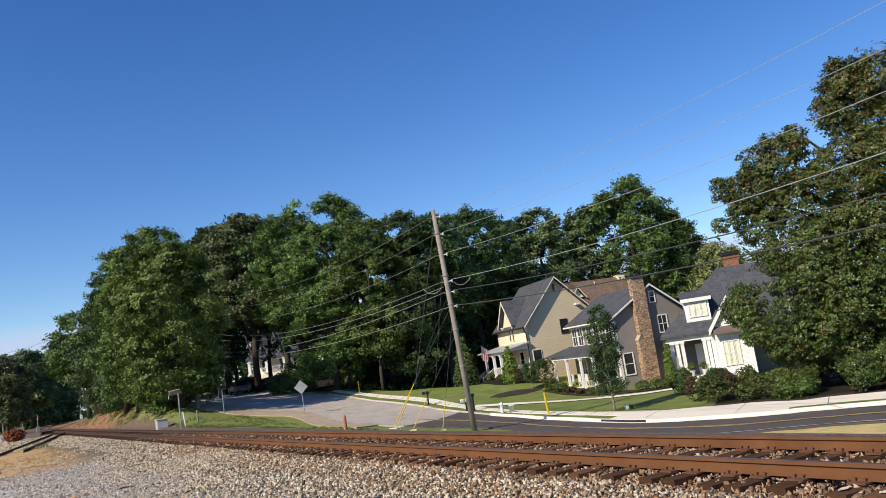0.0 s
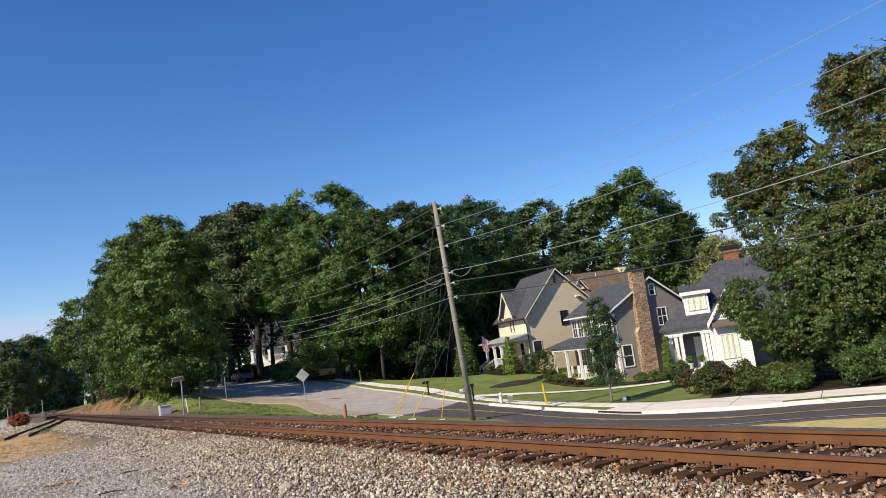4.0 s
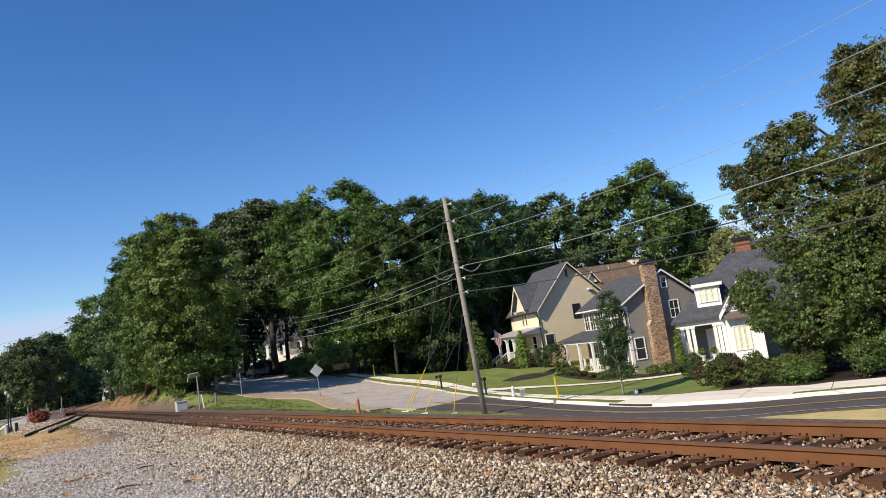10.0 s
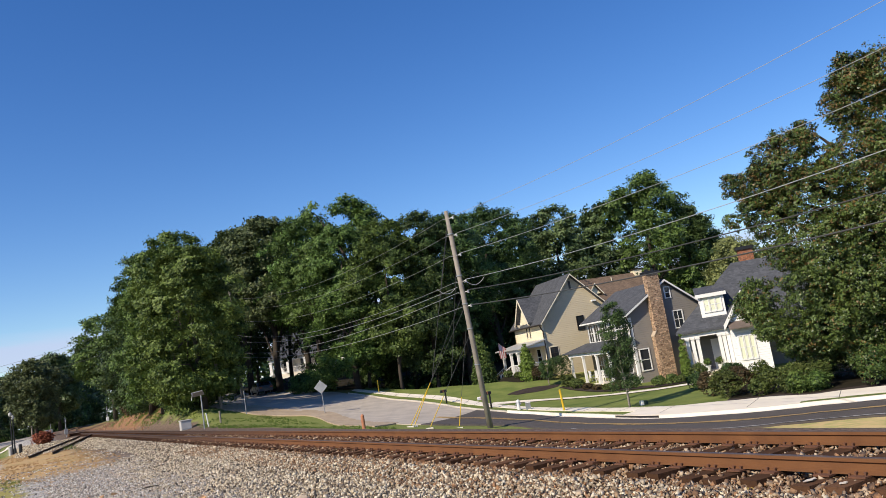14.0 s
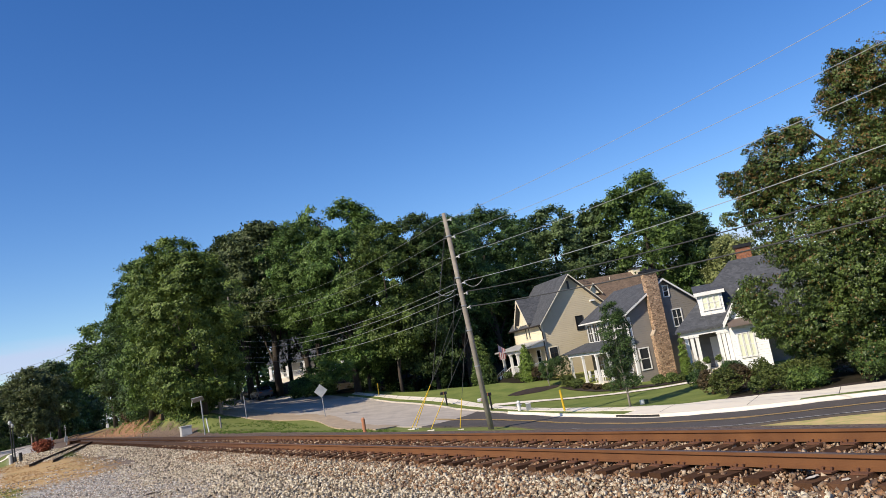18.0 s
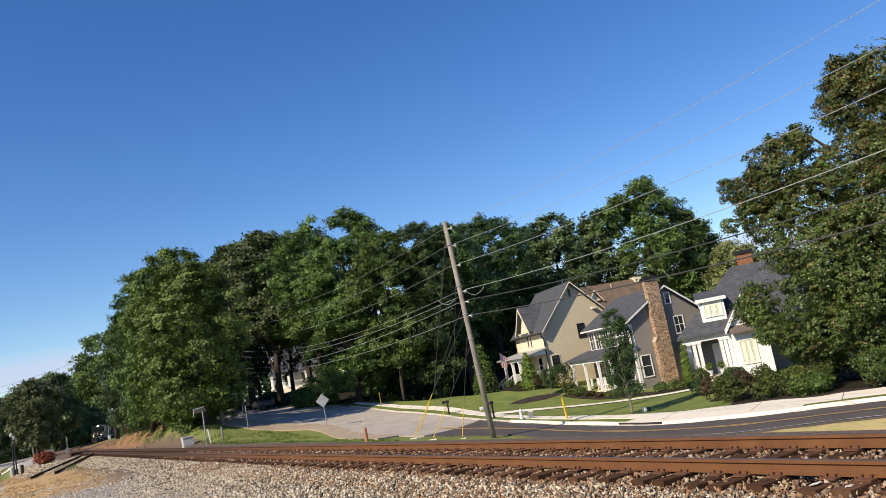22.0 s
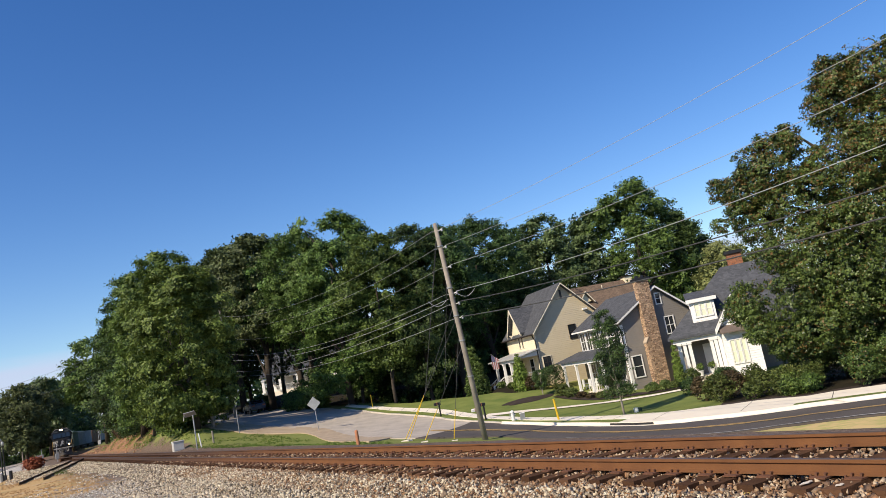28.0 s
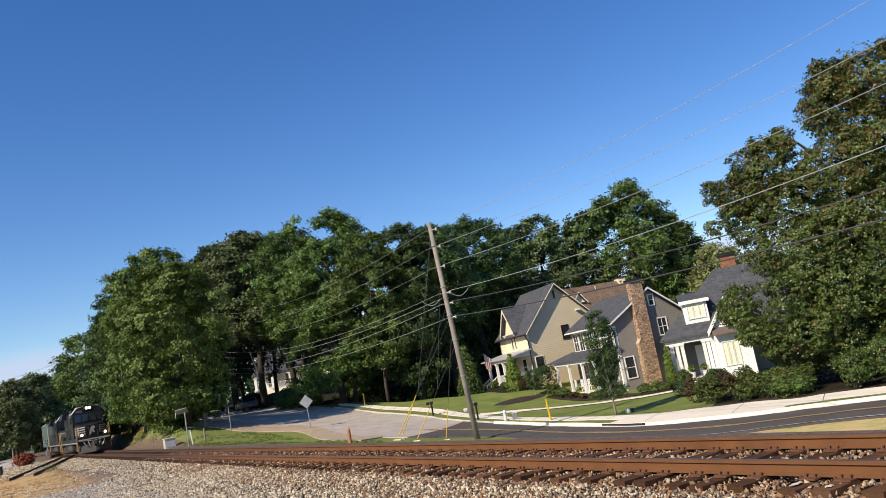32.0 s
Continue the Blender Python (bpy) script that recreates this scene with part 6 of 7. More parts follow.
def locomotive():
    t = tagged(new("locomotive"), "black diesel freight locomotive with white stripes and lit headlights", "locomotive", group="train")
    part("underframe", bevelled(bx(B(), -21.8, -0.6, -1.5, 1.5, 1.05, 1.6), 0.03), LOCO_BLACK, t)
    part("side_sill_stripe", bx(B(), -21.6, -0.8, -1.515, 1.515, 1.12, 1.2), LOCO_WHITE, t)
    # short nose, with a bevelled front and a sloping top
    low = [(-1.45, -0.62), (-1.45, 0.62), (-1.8, 1.12), (-3.4, 1.42), (-3.4, -1.42), (-1.8, -1.12)]
    top = [(-1.52, -0.58, 2.72), (-1.52, 0.58, 2.72), (-1.86, 1.06, 2.72), (-3.4, 1.36, 3.02), (-3.4, -1.36, 3.02), (-1.86, -1.06, 2.72)]
    bm = B()
    a = [bm.verts.new((x, y, 1.6)) for x, y in low]
    b = [bm.verts.new(q) for q in top]
    bm.faces.new(a[::-1])
    bm.faces.new(b)
    for k in range(6):
        bm.faces.new((a[k], a[(k + 1) % 6], b[(k + 1) % 6], b[k]))
    part("nose", bevelled(bm, 0.05, 2), LOCO_BLACK, t)
    for k in range(4):
        z = 1.86 + 0.21 * k
        for y in (-1, 1):
            part("stripe", slab(B(), [(-1.83, y * 1.125, z), (-3.38, y * 1.415, z), (-3.38, y * 1.415, z + 0.1), (-1.83, y * 1.125, z + 0.1)], (0, y * 0.014, 0)), LOCO_WHITE, t)
            part("stripe", slab(B(), [(-1.45, y * 0.64, z), (-1.77, y * 1.09, z), (-1.77, y * 1.09, z + 0.1), (-1.45, y * 0.64, z + 0.1)], (0.03, y * 0.012, 0)), LOCO_WHITE, t)
    # a pale upright shape on the front of the nose
    part("emblem", slab(B(), [(-1.43, -0.34, 1.78), (-1.43, -0.16, 1.78), (-1.43, -0.06, 2.1), (-1.43, 0.1, 1.9), (-1.43, 0.22, 1.98), (-1.43, 0.12, 2.22), (-1.43, 0.3, 2.44), (-1.43, 0.12, 2.62), (-1.43, -0.12, 2.5), (-1.43, -0.2, 2.2)], (0.014, 0, 0)), LOCO_WHITE, t)
    # cab: upright front, roof shoulders sloping in
    ring = [(-1.52, 1.6), (-1.55, 3.0), (-1.5, 3.98), (-1.02, 4.5), (-0.5, 4.62), (0.5, 4.62), (1.02, 4.5), (1.5, 3.98), (1.55, 3.0), (1.52, 1.6)]
    bm = B()
    a = [bm.verts.new((-3.32 - 0.25 * smooth(3.0, 4.5, z), y, z)) for y, z in ring]
    b = [bm.verts.new((-6.0, y, z)) for y, z in ring]
    bm.faces.new(a)
    bm.faces.new(b[::-1])
    for k in range(len(ring)):
        q = (k + 1) % len(ring)
        bm.faces.new((a[k], b[k], b[q], a[q]))
    cab = part("cab", bm, LOCO_BLACK, t)
    for y0, y1 in ((-1.3, -0.72), (-0.64, -0.05), (0.05, 0.64), (0.72, 1.3)):
        part("windscreen", slab(B(), [(-3.31, y0, 3.12), (-3.31, y1, 3.12), (-3.40, y1, 3.86), (-3.40, y0, 3.86)], (0.03, 0, 0.01)), GLASS, cab)
    for y in (-1, 1):
        for x0, x1 in ((-4.7, -3.75), (-5.8, -4.82)):
            part("side_window", slab(B(), [(x0, y * 1.555, 3.1), (x1, y * 1.555, 3.1), (x1, y * 1.52, 3.84), (x0, y * 1.52, 3.84)], (0, y * 0.012, 0)), GLASS, cab)
        part("roof_shoulder", slab(B(), [(-3.62, y * 1.5, 4.0), (-6.0, y * 1.5, 4.0), (-6.0, y * 1.03, 4.51), (-3.62, y * 1.03, 4.51)], (0, y * 0.02, 0.02)), CAB_ROOF, cab, "cab roof with its sunlit tone painted pale")
        part("mirror", bx(B(), -3.75, -3.7, y * 1.66 - 0.08, y * 1.66 + 0.08, 3.3, 3.7), LOCO_GREY, cab)
        part("number_board", bx(B(), -3.62, -3.5, y * 0.85 - 0.3, y * 0.85 + 0.3, 4.02, 4.3), GLASS, cab)
    part("cab_roof", slab(B(), [(-3.62, -1.0, 4.53), (-3.62, 1.0, 4.53), (-6.0, 1.0, 4.53), (-6.0, -1.0, 4.53)], (0, 0, 0.12)), CAB_ROOF, cab, "cab roof with its sunlit tone painted pale")
    part("headlight_housing", bevelled(bx(B(), -3.75, -3.46, -0.42, 0.42, 4.22, 4.66), 0.05), LOCO_BLACK, cab)
    for y in (-0.14, 0.14):
        part("headlight", tube(B(), (-3.46, y, 4.45), (-3.41, y, 4.45), 0.105, n=16), LAMP_GLOW, cab)
        part("headlight_reflector", tube(B(), (-3.47, y, 4.45), (-3.43, y, 4.45), 0.137, n=18), LAMP_HALO, cab)
    part("horn", tube(B(), (-4.6, 0.3, 4.75), (-4.0, 0.3, 4.8), 0.05, 0.11, n=10), LOCO_GREY, cab)
    # hoods
    part("long_hood", bevelled(bx(B(), -17.0, -6.0, -0.95, 0.95, 1.6, 4.35), 0.1, 2), LOCO_BLACK, t)
    part("radiator_hood", bevelled(bx(B(), -21.3, -17.0, -1.0, 1.0, 1.6, 4.4), 0.08), LOCO_BLACK, t)
    part("radiator_wing", slab(B(), [(-21.2, -1.55, 3.9), (-21.2, 1.55, 3.9), (-21.2, 1.3, 4.65), (-21.2, -1.3, 4.65)], (4.0, 0, 0)), LOCO_BLACK, t)
    part("dynamic_brake_box", bx(B(), -9.4, -6.4, -1.3, 1.3, 3.5, 4.55), LOCO_BLACK, t)
    part("exhaust_stack", bx(B(), -13.2, -12.0, -0.3, 0.3, 4.35, 4.6), LOCO_GREY, t)
    for k in range(9):
        for y in (-0.965, 0.965):
            part("hood_door", bx(B(), -16.6 + k * 1.15, -15.6 + k * 1.15, y - 0.012, y + 0.012, 1.75, 3.6), LOCO_BLACK, t)
    for y in (-1.01, 1.01):
        for k in range(3):
            part("stripe", bx(B(), -9.3, -6.5, y * 1.3 - 0.01, y * 1.3 + 0.01, 3.6 + 0.25 * k, 3.72 + 0.25 * k), LOCO_WHITE, t)
    part("fuel_tank", bevelled(bx(B(), -14.0, -8.0, -1.4, 1.4, 0.35, 1.05), 0.12, 2), LOCO_GREY, t)
    truck(t, -4.6)
    truck(t, -17.6)
    # plough, coupler, ditch lights
    part("plough", slab(B(), [(-0.75, -1.5, 0.12), (0.0, 0.0, 0.12), (-0.75, 1.5, 0.12), (-0.95, 1.5, 1.05), (-0.55, 0, 1.05), (-0.95, -1.5, 1.05)], (-0.06, 0, 0.02)), LOCO_GREY, t)
    part("coupler", bevelled(bx(B(), -0.8, 0.15, -0.16, 0.16, 0.75, 1.1), 0.04), LOCO_GREY, t)
    part("buffer_beam", bevelled(bx(B(), -0.95, -0.62, -1.45, 1.45, 0.95, 1.42), 0.03), LOCO_BLACK, t)
    for y in (-0.95, -0.55, 0.5, 0.9):
        part("air_hose", path_tube(B(), [(-0.6, y, 1.12), (-0.42, y * 0.94, 0.98), (-0.36, y * 0.8, 0.72), (-0.42, y * 0.62, 0.6)], 0.035, 6), STEEL, t, "pale looped air hose")
    part("uncoupling_lever", path_tube(B(), [(-0.56, -1.35, 1.3), (-0.5, -0.7, 1.24), (-0.48, 0, 1.16), (-0.5, 0.7, 1.24), (-0.56, 1.35, 1.3)], 0.025, 6), LOCO_WHITE, t)
    for y in (-1.2, 1.2):
        part("front_handrail", path_tube(B(), [(-0.68, y, 1.6), (-0.68, y, 2.45), (-0.68, y * 0.3, 2.45), (-0.68, y * 0.3, 1.6)], 0.03, 6), LOCO_GREY, t)
    part("front_platform", bx(B(), -1.5, -0.6, -1.45, 1.45, 1.35, 1.62), LOCO_BLACK, t)
    part("pilot_stripe", bx(B(), -0.6, -0.585, -1.4, 1.4, 1.3, 1.42), LOCO_WHITE, t)
    for y in (-1.05, 1.05):
        part("ditch_light_housing", bx(B(), -0.9, -0.62, y - 0.2, y + 0.2, 1.62, 2.0), LOCO_GREY, t)
        part("ditch_light", tube(B(), (-0.62, y, 1.82), (-0.57, y, 1.82), 0.085, n=14), DITCH_GLOW, t)
        part("ditch_light_reflector", tube(B(), (-0.63, y, 1.82), (-0.6, y, 1.82), 0.14, n=16), LAMP_HALO, t)
        # steps at the corners and railings along the walkway
        bm = B()
        for k in range(4):
            bx(bm, -1.5, -0.85, y * 1.36 - 0.14, y * 1.36 + 0.14, 0.35 + 0.3 * k, 0.39 + 0.3 * k)
        part("step", bm, RAIL_YELLOW, t)
        bm = B()
        for x in (-0.7, -1.5):
            tube(bm, (x, y * 1.4, 0.4), (x, y * 1.4, 2.6), 0.05, n=6)
        tube(bm, (-0.7, y * 1.4, 2.65), (-1.5, y * 1.4, 2.65), 0.03, n=6)
        part("grab_rail", bm, RAIL_YELLOW, t)
        bm = B()
        for k in range(9):
            x = -6.4 - k * 1.8
            tube(bm, (x, y * 1.42, 1.6), (x, y * 1.42, 2.65), 0.03, n=6)
        tube(bm, (-6.2, y * 1.42, 2.65), (-21.0, y * 1.42, 2.65), 0.025, n=6)
        part("handrail", bm, LOCO_GREY, t)
        bm = B()
        for x in (-21.0, -21.7):
            tube(bm, (x, y * 1.4, 0.4), (x, y * 1.4, 2.6), 0.05, n=6)
        part("grab_rail", bm, RAIL_YELLOW, t)
        bm = B()
        for k in range(4):
            bx(bm, -21.6, -21.0, y * 1.36 - 0.14, y * 1.36 + 0.14, 0.35 + 0.3 * k, 0.39 + 0.3 * k)
        part("step", bm, RAIL_YELLOW, t)
    return t


def freight_car(mat, label, length=16.0, height=4.4):
    t = tagged(new("freight_car"), label, "freight car", group="train")
    part("underframe", bx(B(), -length + 0.3, -0.3, -0.5, 0.5, 0.9, 1.2), LOCO_GREY, t)
    part("body", bevelled(bx(B(), -length + 0.5, -0.5, -1.5, 1.5, 1.1, height), 0.06), mat, t)
    for k in range(int(length / 1.25)):
        for y in (-1.53, 1.53):
            part("side_post", bx(B(), -1.0 - k * 1.25, -0.88 - k * 1.25, y - 0.04, y + 0.04, 1.1, height - 0.05), mat, t)
    for y in (-1.53, 1.53):
        part("top_rail", bx(B(), -length + 0.5, -0.5, y - 0.06, y + 0.06, height - 0.1, height + 0.05), mat, t)
    for x in (-0.47, -length + 0.47):
        bm = B()
        for k in range(7):
            tube(bm, (x, 0.9, 1.2 + 0.4 * k), (x, 1.35, 1.2 + 0.4 * k), 0.02, n=5)
        part("ladder", bm, LOCO_GREY, t)
    for x in (-2.2, -length + 2.2):
        truck(t, x, (-0.9, 0.9))
    part("coupler", bx(B(), -0.4, 0.35, -0.14, 0.14, 0.8, 1.05), LOCO_GREY, t)
    return t


TRAIN = []
lead = locomotive()
TRAIN.append((lead, 0.0, 22.0))
second = copy_thing(lead, Matrix())
for o in second.children_recursive:
    if o.name.startswith(("headlight", "ditch_light")) and "housing" not in o.name:
        o.data = o.data.copy()
        o.data.materials[0] = GLASS
second["label"] = "second black diesel locomotive coupled behind the leader"
TRAIN.append((second, 22.6, 22.0))
at = 45.4
for k, (m, w, ln) in enumerate(((CAR_GREEN, "faded green steel freight car with ribbed sides", 17.5), (CAR_GREY, "weathered grey freight car with ribbed sides", 17.5),
                                (CAR_GREY, "weathered grey freight car with ribbed sides", 16.0), (CAR_BROWN, "rust-brown freight car with ribbed sides", 16.0),
                                (CAR_GREY, "weathered grey freight car with ribbed sides", 16.0))):
    TRAIN.append((freight_car(m, w, ln), at, ln))
    at += ln + 0.8


def train_pose(s_front, length):
    a, _ = on_track(s_front + 0.2 * length)
    b, _ = on_track(s_front + 0.8 * length)
    d = (a - b).normalized()
    p = a + d * 0.2 * length
    return pose(p.x, p.y, 0.0, 0, 0, math.degrees(math.atan2(d.y, d.x)))

# ---- garden planting ----
tree(9.7, 46.0, 3.45, 1.12, 301, LEAF_DARK, 0.22, 20000, 0.043, tuft=9, bark=WOOD_POLE, label="young street tree with a thin trunk on the lawn", clumps=150, trunk=0.06, group="garden trees")
shrub(2.75, 73.9, 1.3, 7.0, 302, LEAF_OAK, 26000, 0.07, name="cypress", label="columnar leafy young tree beside the beige house", tall=True, group="garden trees")
shrub(16.6, 57.2, 0.40, 3.6, 303, LEAF_LIME, 16000, 0.034, name="cypress", label="narrow upright evergreen beside the stone chimney", tall=True)
shrub(6.5, 69.9, 0.75, 3.3, 304, LEAF_LIME, 9000, 0.06, name="climber", label="porch post smothered by a bright green climber", tall=True)
FRONT_BEDS = [
    (9.3, 69.4, 1.25, 2.3, LEAF_DARK, ""),
    (7.3, 69.4, 0.8, 1.5, LEAF_RED, "reddish leafed shrub beside the porch"),
    (8.2, 69.0, 0.8, 1.5, LEAF_SHRUB, ""),
    (9.1, 65.2, 0.75, 1.2, LEAF_SHRUB, ""),
    (9.7, 64.2, 0.7, 1.0, LEAF_SHRUB, ""),
    (10.3, 63.1, 0.5, 0.7, LEAF_RED, "low reddish shrub in the front bed"),
    (10.9, 62.0, 0.5, 0.6, LEAF_RED, "low reddish shrub in the front bed"),
    (11.5, 61.0, 0.5, 0.7, LEAF_SHRUB, "low green shrub in the front bed"),
    (12.2, 60.2, 0.6, 0.9, LEAF_RED, "low reddish shrub in the front bed"),
    (13.0, 59.2, 0.6, 1.1, LEAF_DARK, ""),
    (14.5, 57.4, 0.6, 0.9, LEAF_SHRUB, ""),
    (15.3, 56.7, 0.6, 0.9, LEAF_SHRUB, ""),
    (15.8, 56.2, 0.5, 0.7, LEAF_SHRUB, ""),
    (16.9, 55.6, 0.8, 1.4, LEAF_SHRUB, ""),
    (14.3, 42.7, 1.0, 1.75, LEAF_SHRUB, "rounded green shrub beside the pavement"),
    (15.1, 43.2, 1.0, 1.8, LEAF_RED, "rounded shrub with reddish leaves beside the pavement"),
    (14.2, 44.8, 0.8, 1.7, LEAF_RED, "rounded shrub with reddish leaves behind its neighbour"),
]
STREET_BEDS = [
    (16.4, 43.2, 0.8, 1.9, LEAF_SHRUB, "rounded shrub in dark mulch"),
    (16.2, 41.2, 0.85, 1.6, LEAF_SHRUB, ""),
    (15.4, 41.0, 0.6, 1.1, LEAF_SHRUB, ""),
    (16.7, 40.0, 0.8, 1.6, LEAF_SHRUB, ""),
    (17.2, 49.6, 1.0, 1.5, LEAF_DARK, ""),
    (14.9, 49.6, 0.75, 1.3, LEAF_DARK, ""),
    (4.9, 73.2, 0.5, 0.7, LEAF_SHRUB, ""),
    (5.7, 71.6, 0.45, 0.7, LEAF_SHRUB, ""),
]
WILD_BEDS = [
    (16.9, 39.7, 0.9, 1.6, LEAF_SHRUB, "loose green shrub under the magnolia"),
    (17.5, 39.2, 0.75, 1.7, LEAF_SHRUB, "loose green shrub under the magnolia"),
    (16.8, 38.9, 0.7, 1.3, LEAF_OLIVE, "loose green shrub under the magnolia"),
    (17.4, 38.5, 0.6, 1.2, LEAF_OAK, "loose green shrub under the magnolia"),
    (18.9, 36.2, 0.9, 2.2, LEAF_MAGNOLIA, "broad glossy foliage reaching down to the mulch bed"),
    (20.1, 35.6, 1.2, 3.0, LEAF_MAGNOLIA, "broad glossy foliage reaching down to the mulch bed"),
    # Dark shrubs added to fill the black shade behind and below the magnolia.
    (20.3, 43.4, 1.2, 2.0, LEAF_DARK, "dark shrub added for the shade behind the rail fence"),
    (21.9, 42.2, 1.3, 2.0, LEAF_DARK, "dark shrub added for the shade behind the rail fence"),
    (23.6, 41.0, 1.4, 2.0, LEAF_DARK, "dark shrub added for the shade behind the rail fence"),
    (22.6, 37.0, 1.7, 3.4, LEAF_DARK, "dark shrub added for the shade under the magnolia"),
    (20.6, 41.5, 2.0, 4.2, LEAF_DARK, "dark shrub added for the shade under the magnolia"),
    (22.4, 40.3, 2.0, 4.2, LEAF_DARK, "dark shrub added for the shade under the magnolia"),
    (24.6, 38.6, 2.0, 4.0, LEAF_DARK, "dark shrub added for the shade under the magnolia"),
    (26.6, 36.8, 2.0, 4.0, LEAF_DARK, "dark shrub added for the shade under the magnolia"),
    (21.6, 35.9, 1.5, 3.8, LEAF_MAGNOLIA, "broad glossy foliage reaching down to the mulch bed"),
]
for k, (x, y, r, h, m, w) in enumerate(WILD_BEDS):
    shrub(x, y, r * 0.92, h * 0.9, 340 + k, m, int(5200 * r * r + 2000), 0.045, label=w)
for k, (x, y, r, h, m, w) in enumerate(FRONT_BEDS + STREET_BEDS):
    shrub(x, y, r * 0.95, h * 0.92, 310 + k, m, int(6500 * r * r + 1500), 0.036, round=True, label=w or "rounded evergreen shrub in the front bed")
for k, (x, y, r, h) in enumerate(((-24.4, 70.0, 1.2, 1.5), (-22.4, 71.0, 1.5, 2.2), (-24.0, 104.0, 1.6, 1.4), (-16.2, 86.5, 1.6, 2.2), (-14.6, 87.0, 1.4, 1.8))):
    shrub(x, y, r, h, 360 + k, LEAF_OAK, 5200, 0.12, label="wild green bush at the edge of the wood", group="woodland bushes")
brush = shrub(-45.8, 87.2, 0.75, 1.05, 380, DEAD_LEAF, 4200, 0.13, name="brush_pile", label="heap of dead reddish-brown branches beside the siding", group="brush", clumps=8)

for k, (x, y, r, h) in enumerate(((-42.4, 102.6, 0.9, 1.3), (-40.6, 99.4, 0.8, 1.1), (-38.6, 96.2, 0.7, 0.9))):
    shrub(x, y, r, h, 384 + k, LEAF_RED, 2600, 0.08, label="low dry reddish brush on the clay bank", group="bank brush", clumps=7)

# ---- siding that leaves the main line ----
siding_track = tagged(new("siding_track"), "dark disused rails running out into dry grass", "railway track", kind="structure")
for v in (0.0, 1.4):
    rail("rail", v, 54, 96, siding_track, offset=lambda s: 6.5 - 0.14 * (s - 53), step=6.0, z=-0.07)


# ---- street furniture ----
def post_thing(name, x, y, z0, z1, r, mat, label, category, n=10, lean=(0, 0)):
    t = empty(name, x, y, z0, 0, label=label, category=category)
    h = z1 - z0
    part("post", bevelled(tube(B(), (0, 0, -0.3), (lean[0], lean[1], h), r, n=n), 0.008), mat, t)
    return t


t = post_thing("traffic_sign", -10.6, 63.1, land(-10.6, 63.1), 1.75, 0.035, STEEL, "diamond warning sign seen from its bare metal back", "traffic sign", lean=(-0.1, 0))
d = 0.54
part("sign_plate", slab(B(), [(-0.08 - d, -0.06, 2.12), (-0.08, -0.06, 2.12 - d), (-0.08 + d, -0.06, 2.12), (-0.08, -0.06, 2.12 + d)], (0, 0.02, 0)), STEEL, t)
part("bolt", tube(B(), (-0.07, -0.09, 2.3), (-0.07, -0.05, 2.3), 0.03, n=8), STEEL, t)

t = post_thing("marker_post", -5.35, 43.67, land(-5.35, 43.67), -0.52, 0.10, ORANGE, "faded orange plastic marker post beside the railway", "marker post")
part("cap", tube(B(), (0, 0, -0.52 - land(-5.35, 43.67)), (0, 0, -0.46 - land(-5.35, 43.67)), 0.085, 0.05, n=10), ORANGE, t)
t = post_thing("marker_post", 6.42, 49.6, land(6.42, 49.6), -1.2, 0.07, YELLOW, "bright yellow plastic marker post on the verge", "marker post", lean=(-0.09, 0))

z = land(3.95, 53.86) + 0.15
t = empty("fire_hydrant", 3.95, 53.86, z, 0, label="small white fire hydrant on the verge", category="fire hydrant")
part("barrel", tube(B(), (0, 0, -0.1), (0, 0, 0.55), 0.12, 0.11, n=12), WHITE, t)
part("bonnet", ball(B(), (0, 0, 0.57), 0.13, 0.13, 0.14), WHITE, t)
for x in (-1, 1):
    part("nozzle", tube(B(), (0.1 * x, 0, 0.4), (0.2 * x, 0, 0.4), 0.06, n=10), STEEL, t)
t = empty("water_meter_box", 4.55, 53.4, z, 0, label="low grey metal utility box beside the hydrant", category="utility box")
part("body", bevelled(bx(B(), -0.16, 0.16, -0.14, 0.14, -0.1, 0.42), 0.02), STEEL, t)
part("lid", bevelled(bx(B(), -0.18, 0.18, -0.16, 0.16, 0.42, 0.46), 0.01), WHITE, t)


def mailbox(x, y, top, label, box=BLACK):
    z = land(x, y) + 0.15
    t = empty("mailbox", x, y, z, 20, label=label, category="mailbox", group="mailboxes")
    h = top - z
    part("post", bx(B(), -0.05, 0.05, -0.05, 0.05, -0.3, h - 0.1), BLACK, t)
    bm = bx(B(), -0.4, 0.12, -0.1, 0.1, h - 0.22, h - 0.1)
    tube(bm, (-0.4, 0, h - 0.1), (0.12, 0, h - 0.1), 0.1, n=12)
    part("box", bm, box, t)
    part("flag", bx(B(), -0.2, -0.17, -0.13, -0.1, h - 0.2, h + 0.06), ORANGE, t)
    return t


mailbox(-0.95, 63.0, -0.55, "black mailbox on a dark post by the kerb")
mailbox(2.25, 56.95, -0.95, "black mailbox on a dark post by the driveway")
mailbox(1.75, 57.3, -1.25, "small white-fronted mailbox on a dark post", WHITE)

z = land(10.7, 46.8) + 0.12
t = empty("utility_box", 10.7, 46.8, z, 10, label="small white and green utility box on the lawn", category="utility box")
part("body", bevelled(bx(B(), -0.02, 0.22, -0.15, 0.15, -0.1, 0.24), 0.02), material("green_plastic", (0.02, 0.05, 0.032), rough=0.7), t)
part("cover", bevelled(bx(B(), -0.2, -0.02, -0.15, 0.15, -0.1, 0.26), 0.02), WHITE, t, "white plastic cover")

# Black strip paints the shade inside the drain onto the kerb face.
drain = tagged(strip("storm_drain", BLACK, 2.95, 3.6, [(1.0, -0.012), (1.0, 0.05)], 0.19, 20, deep=0.1), "storm drain in the concrete kerb, its opening a black strip", "storm drain")

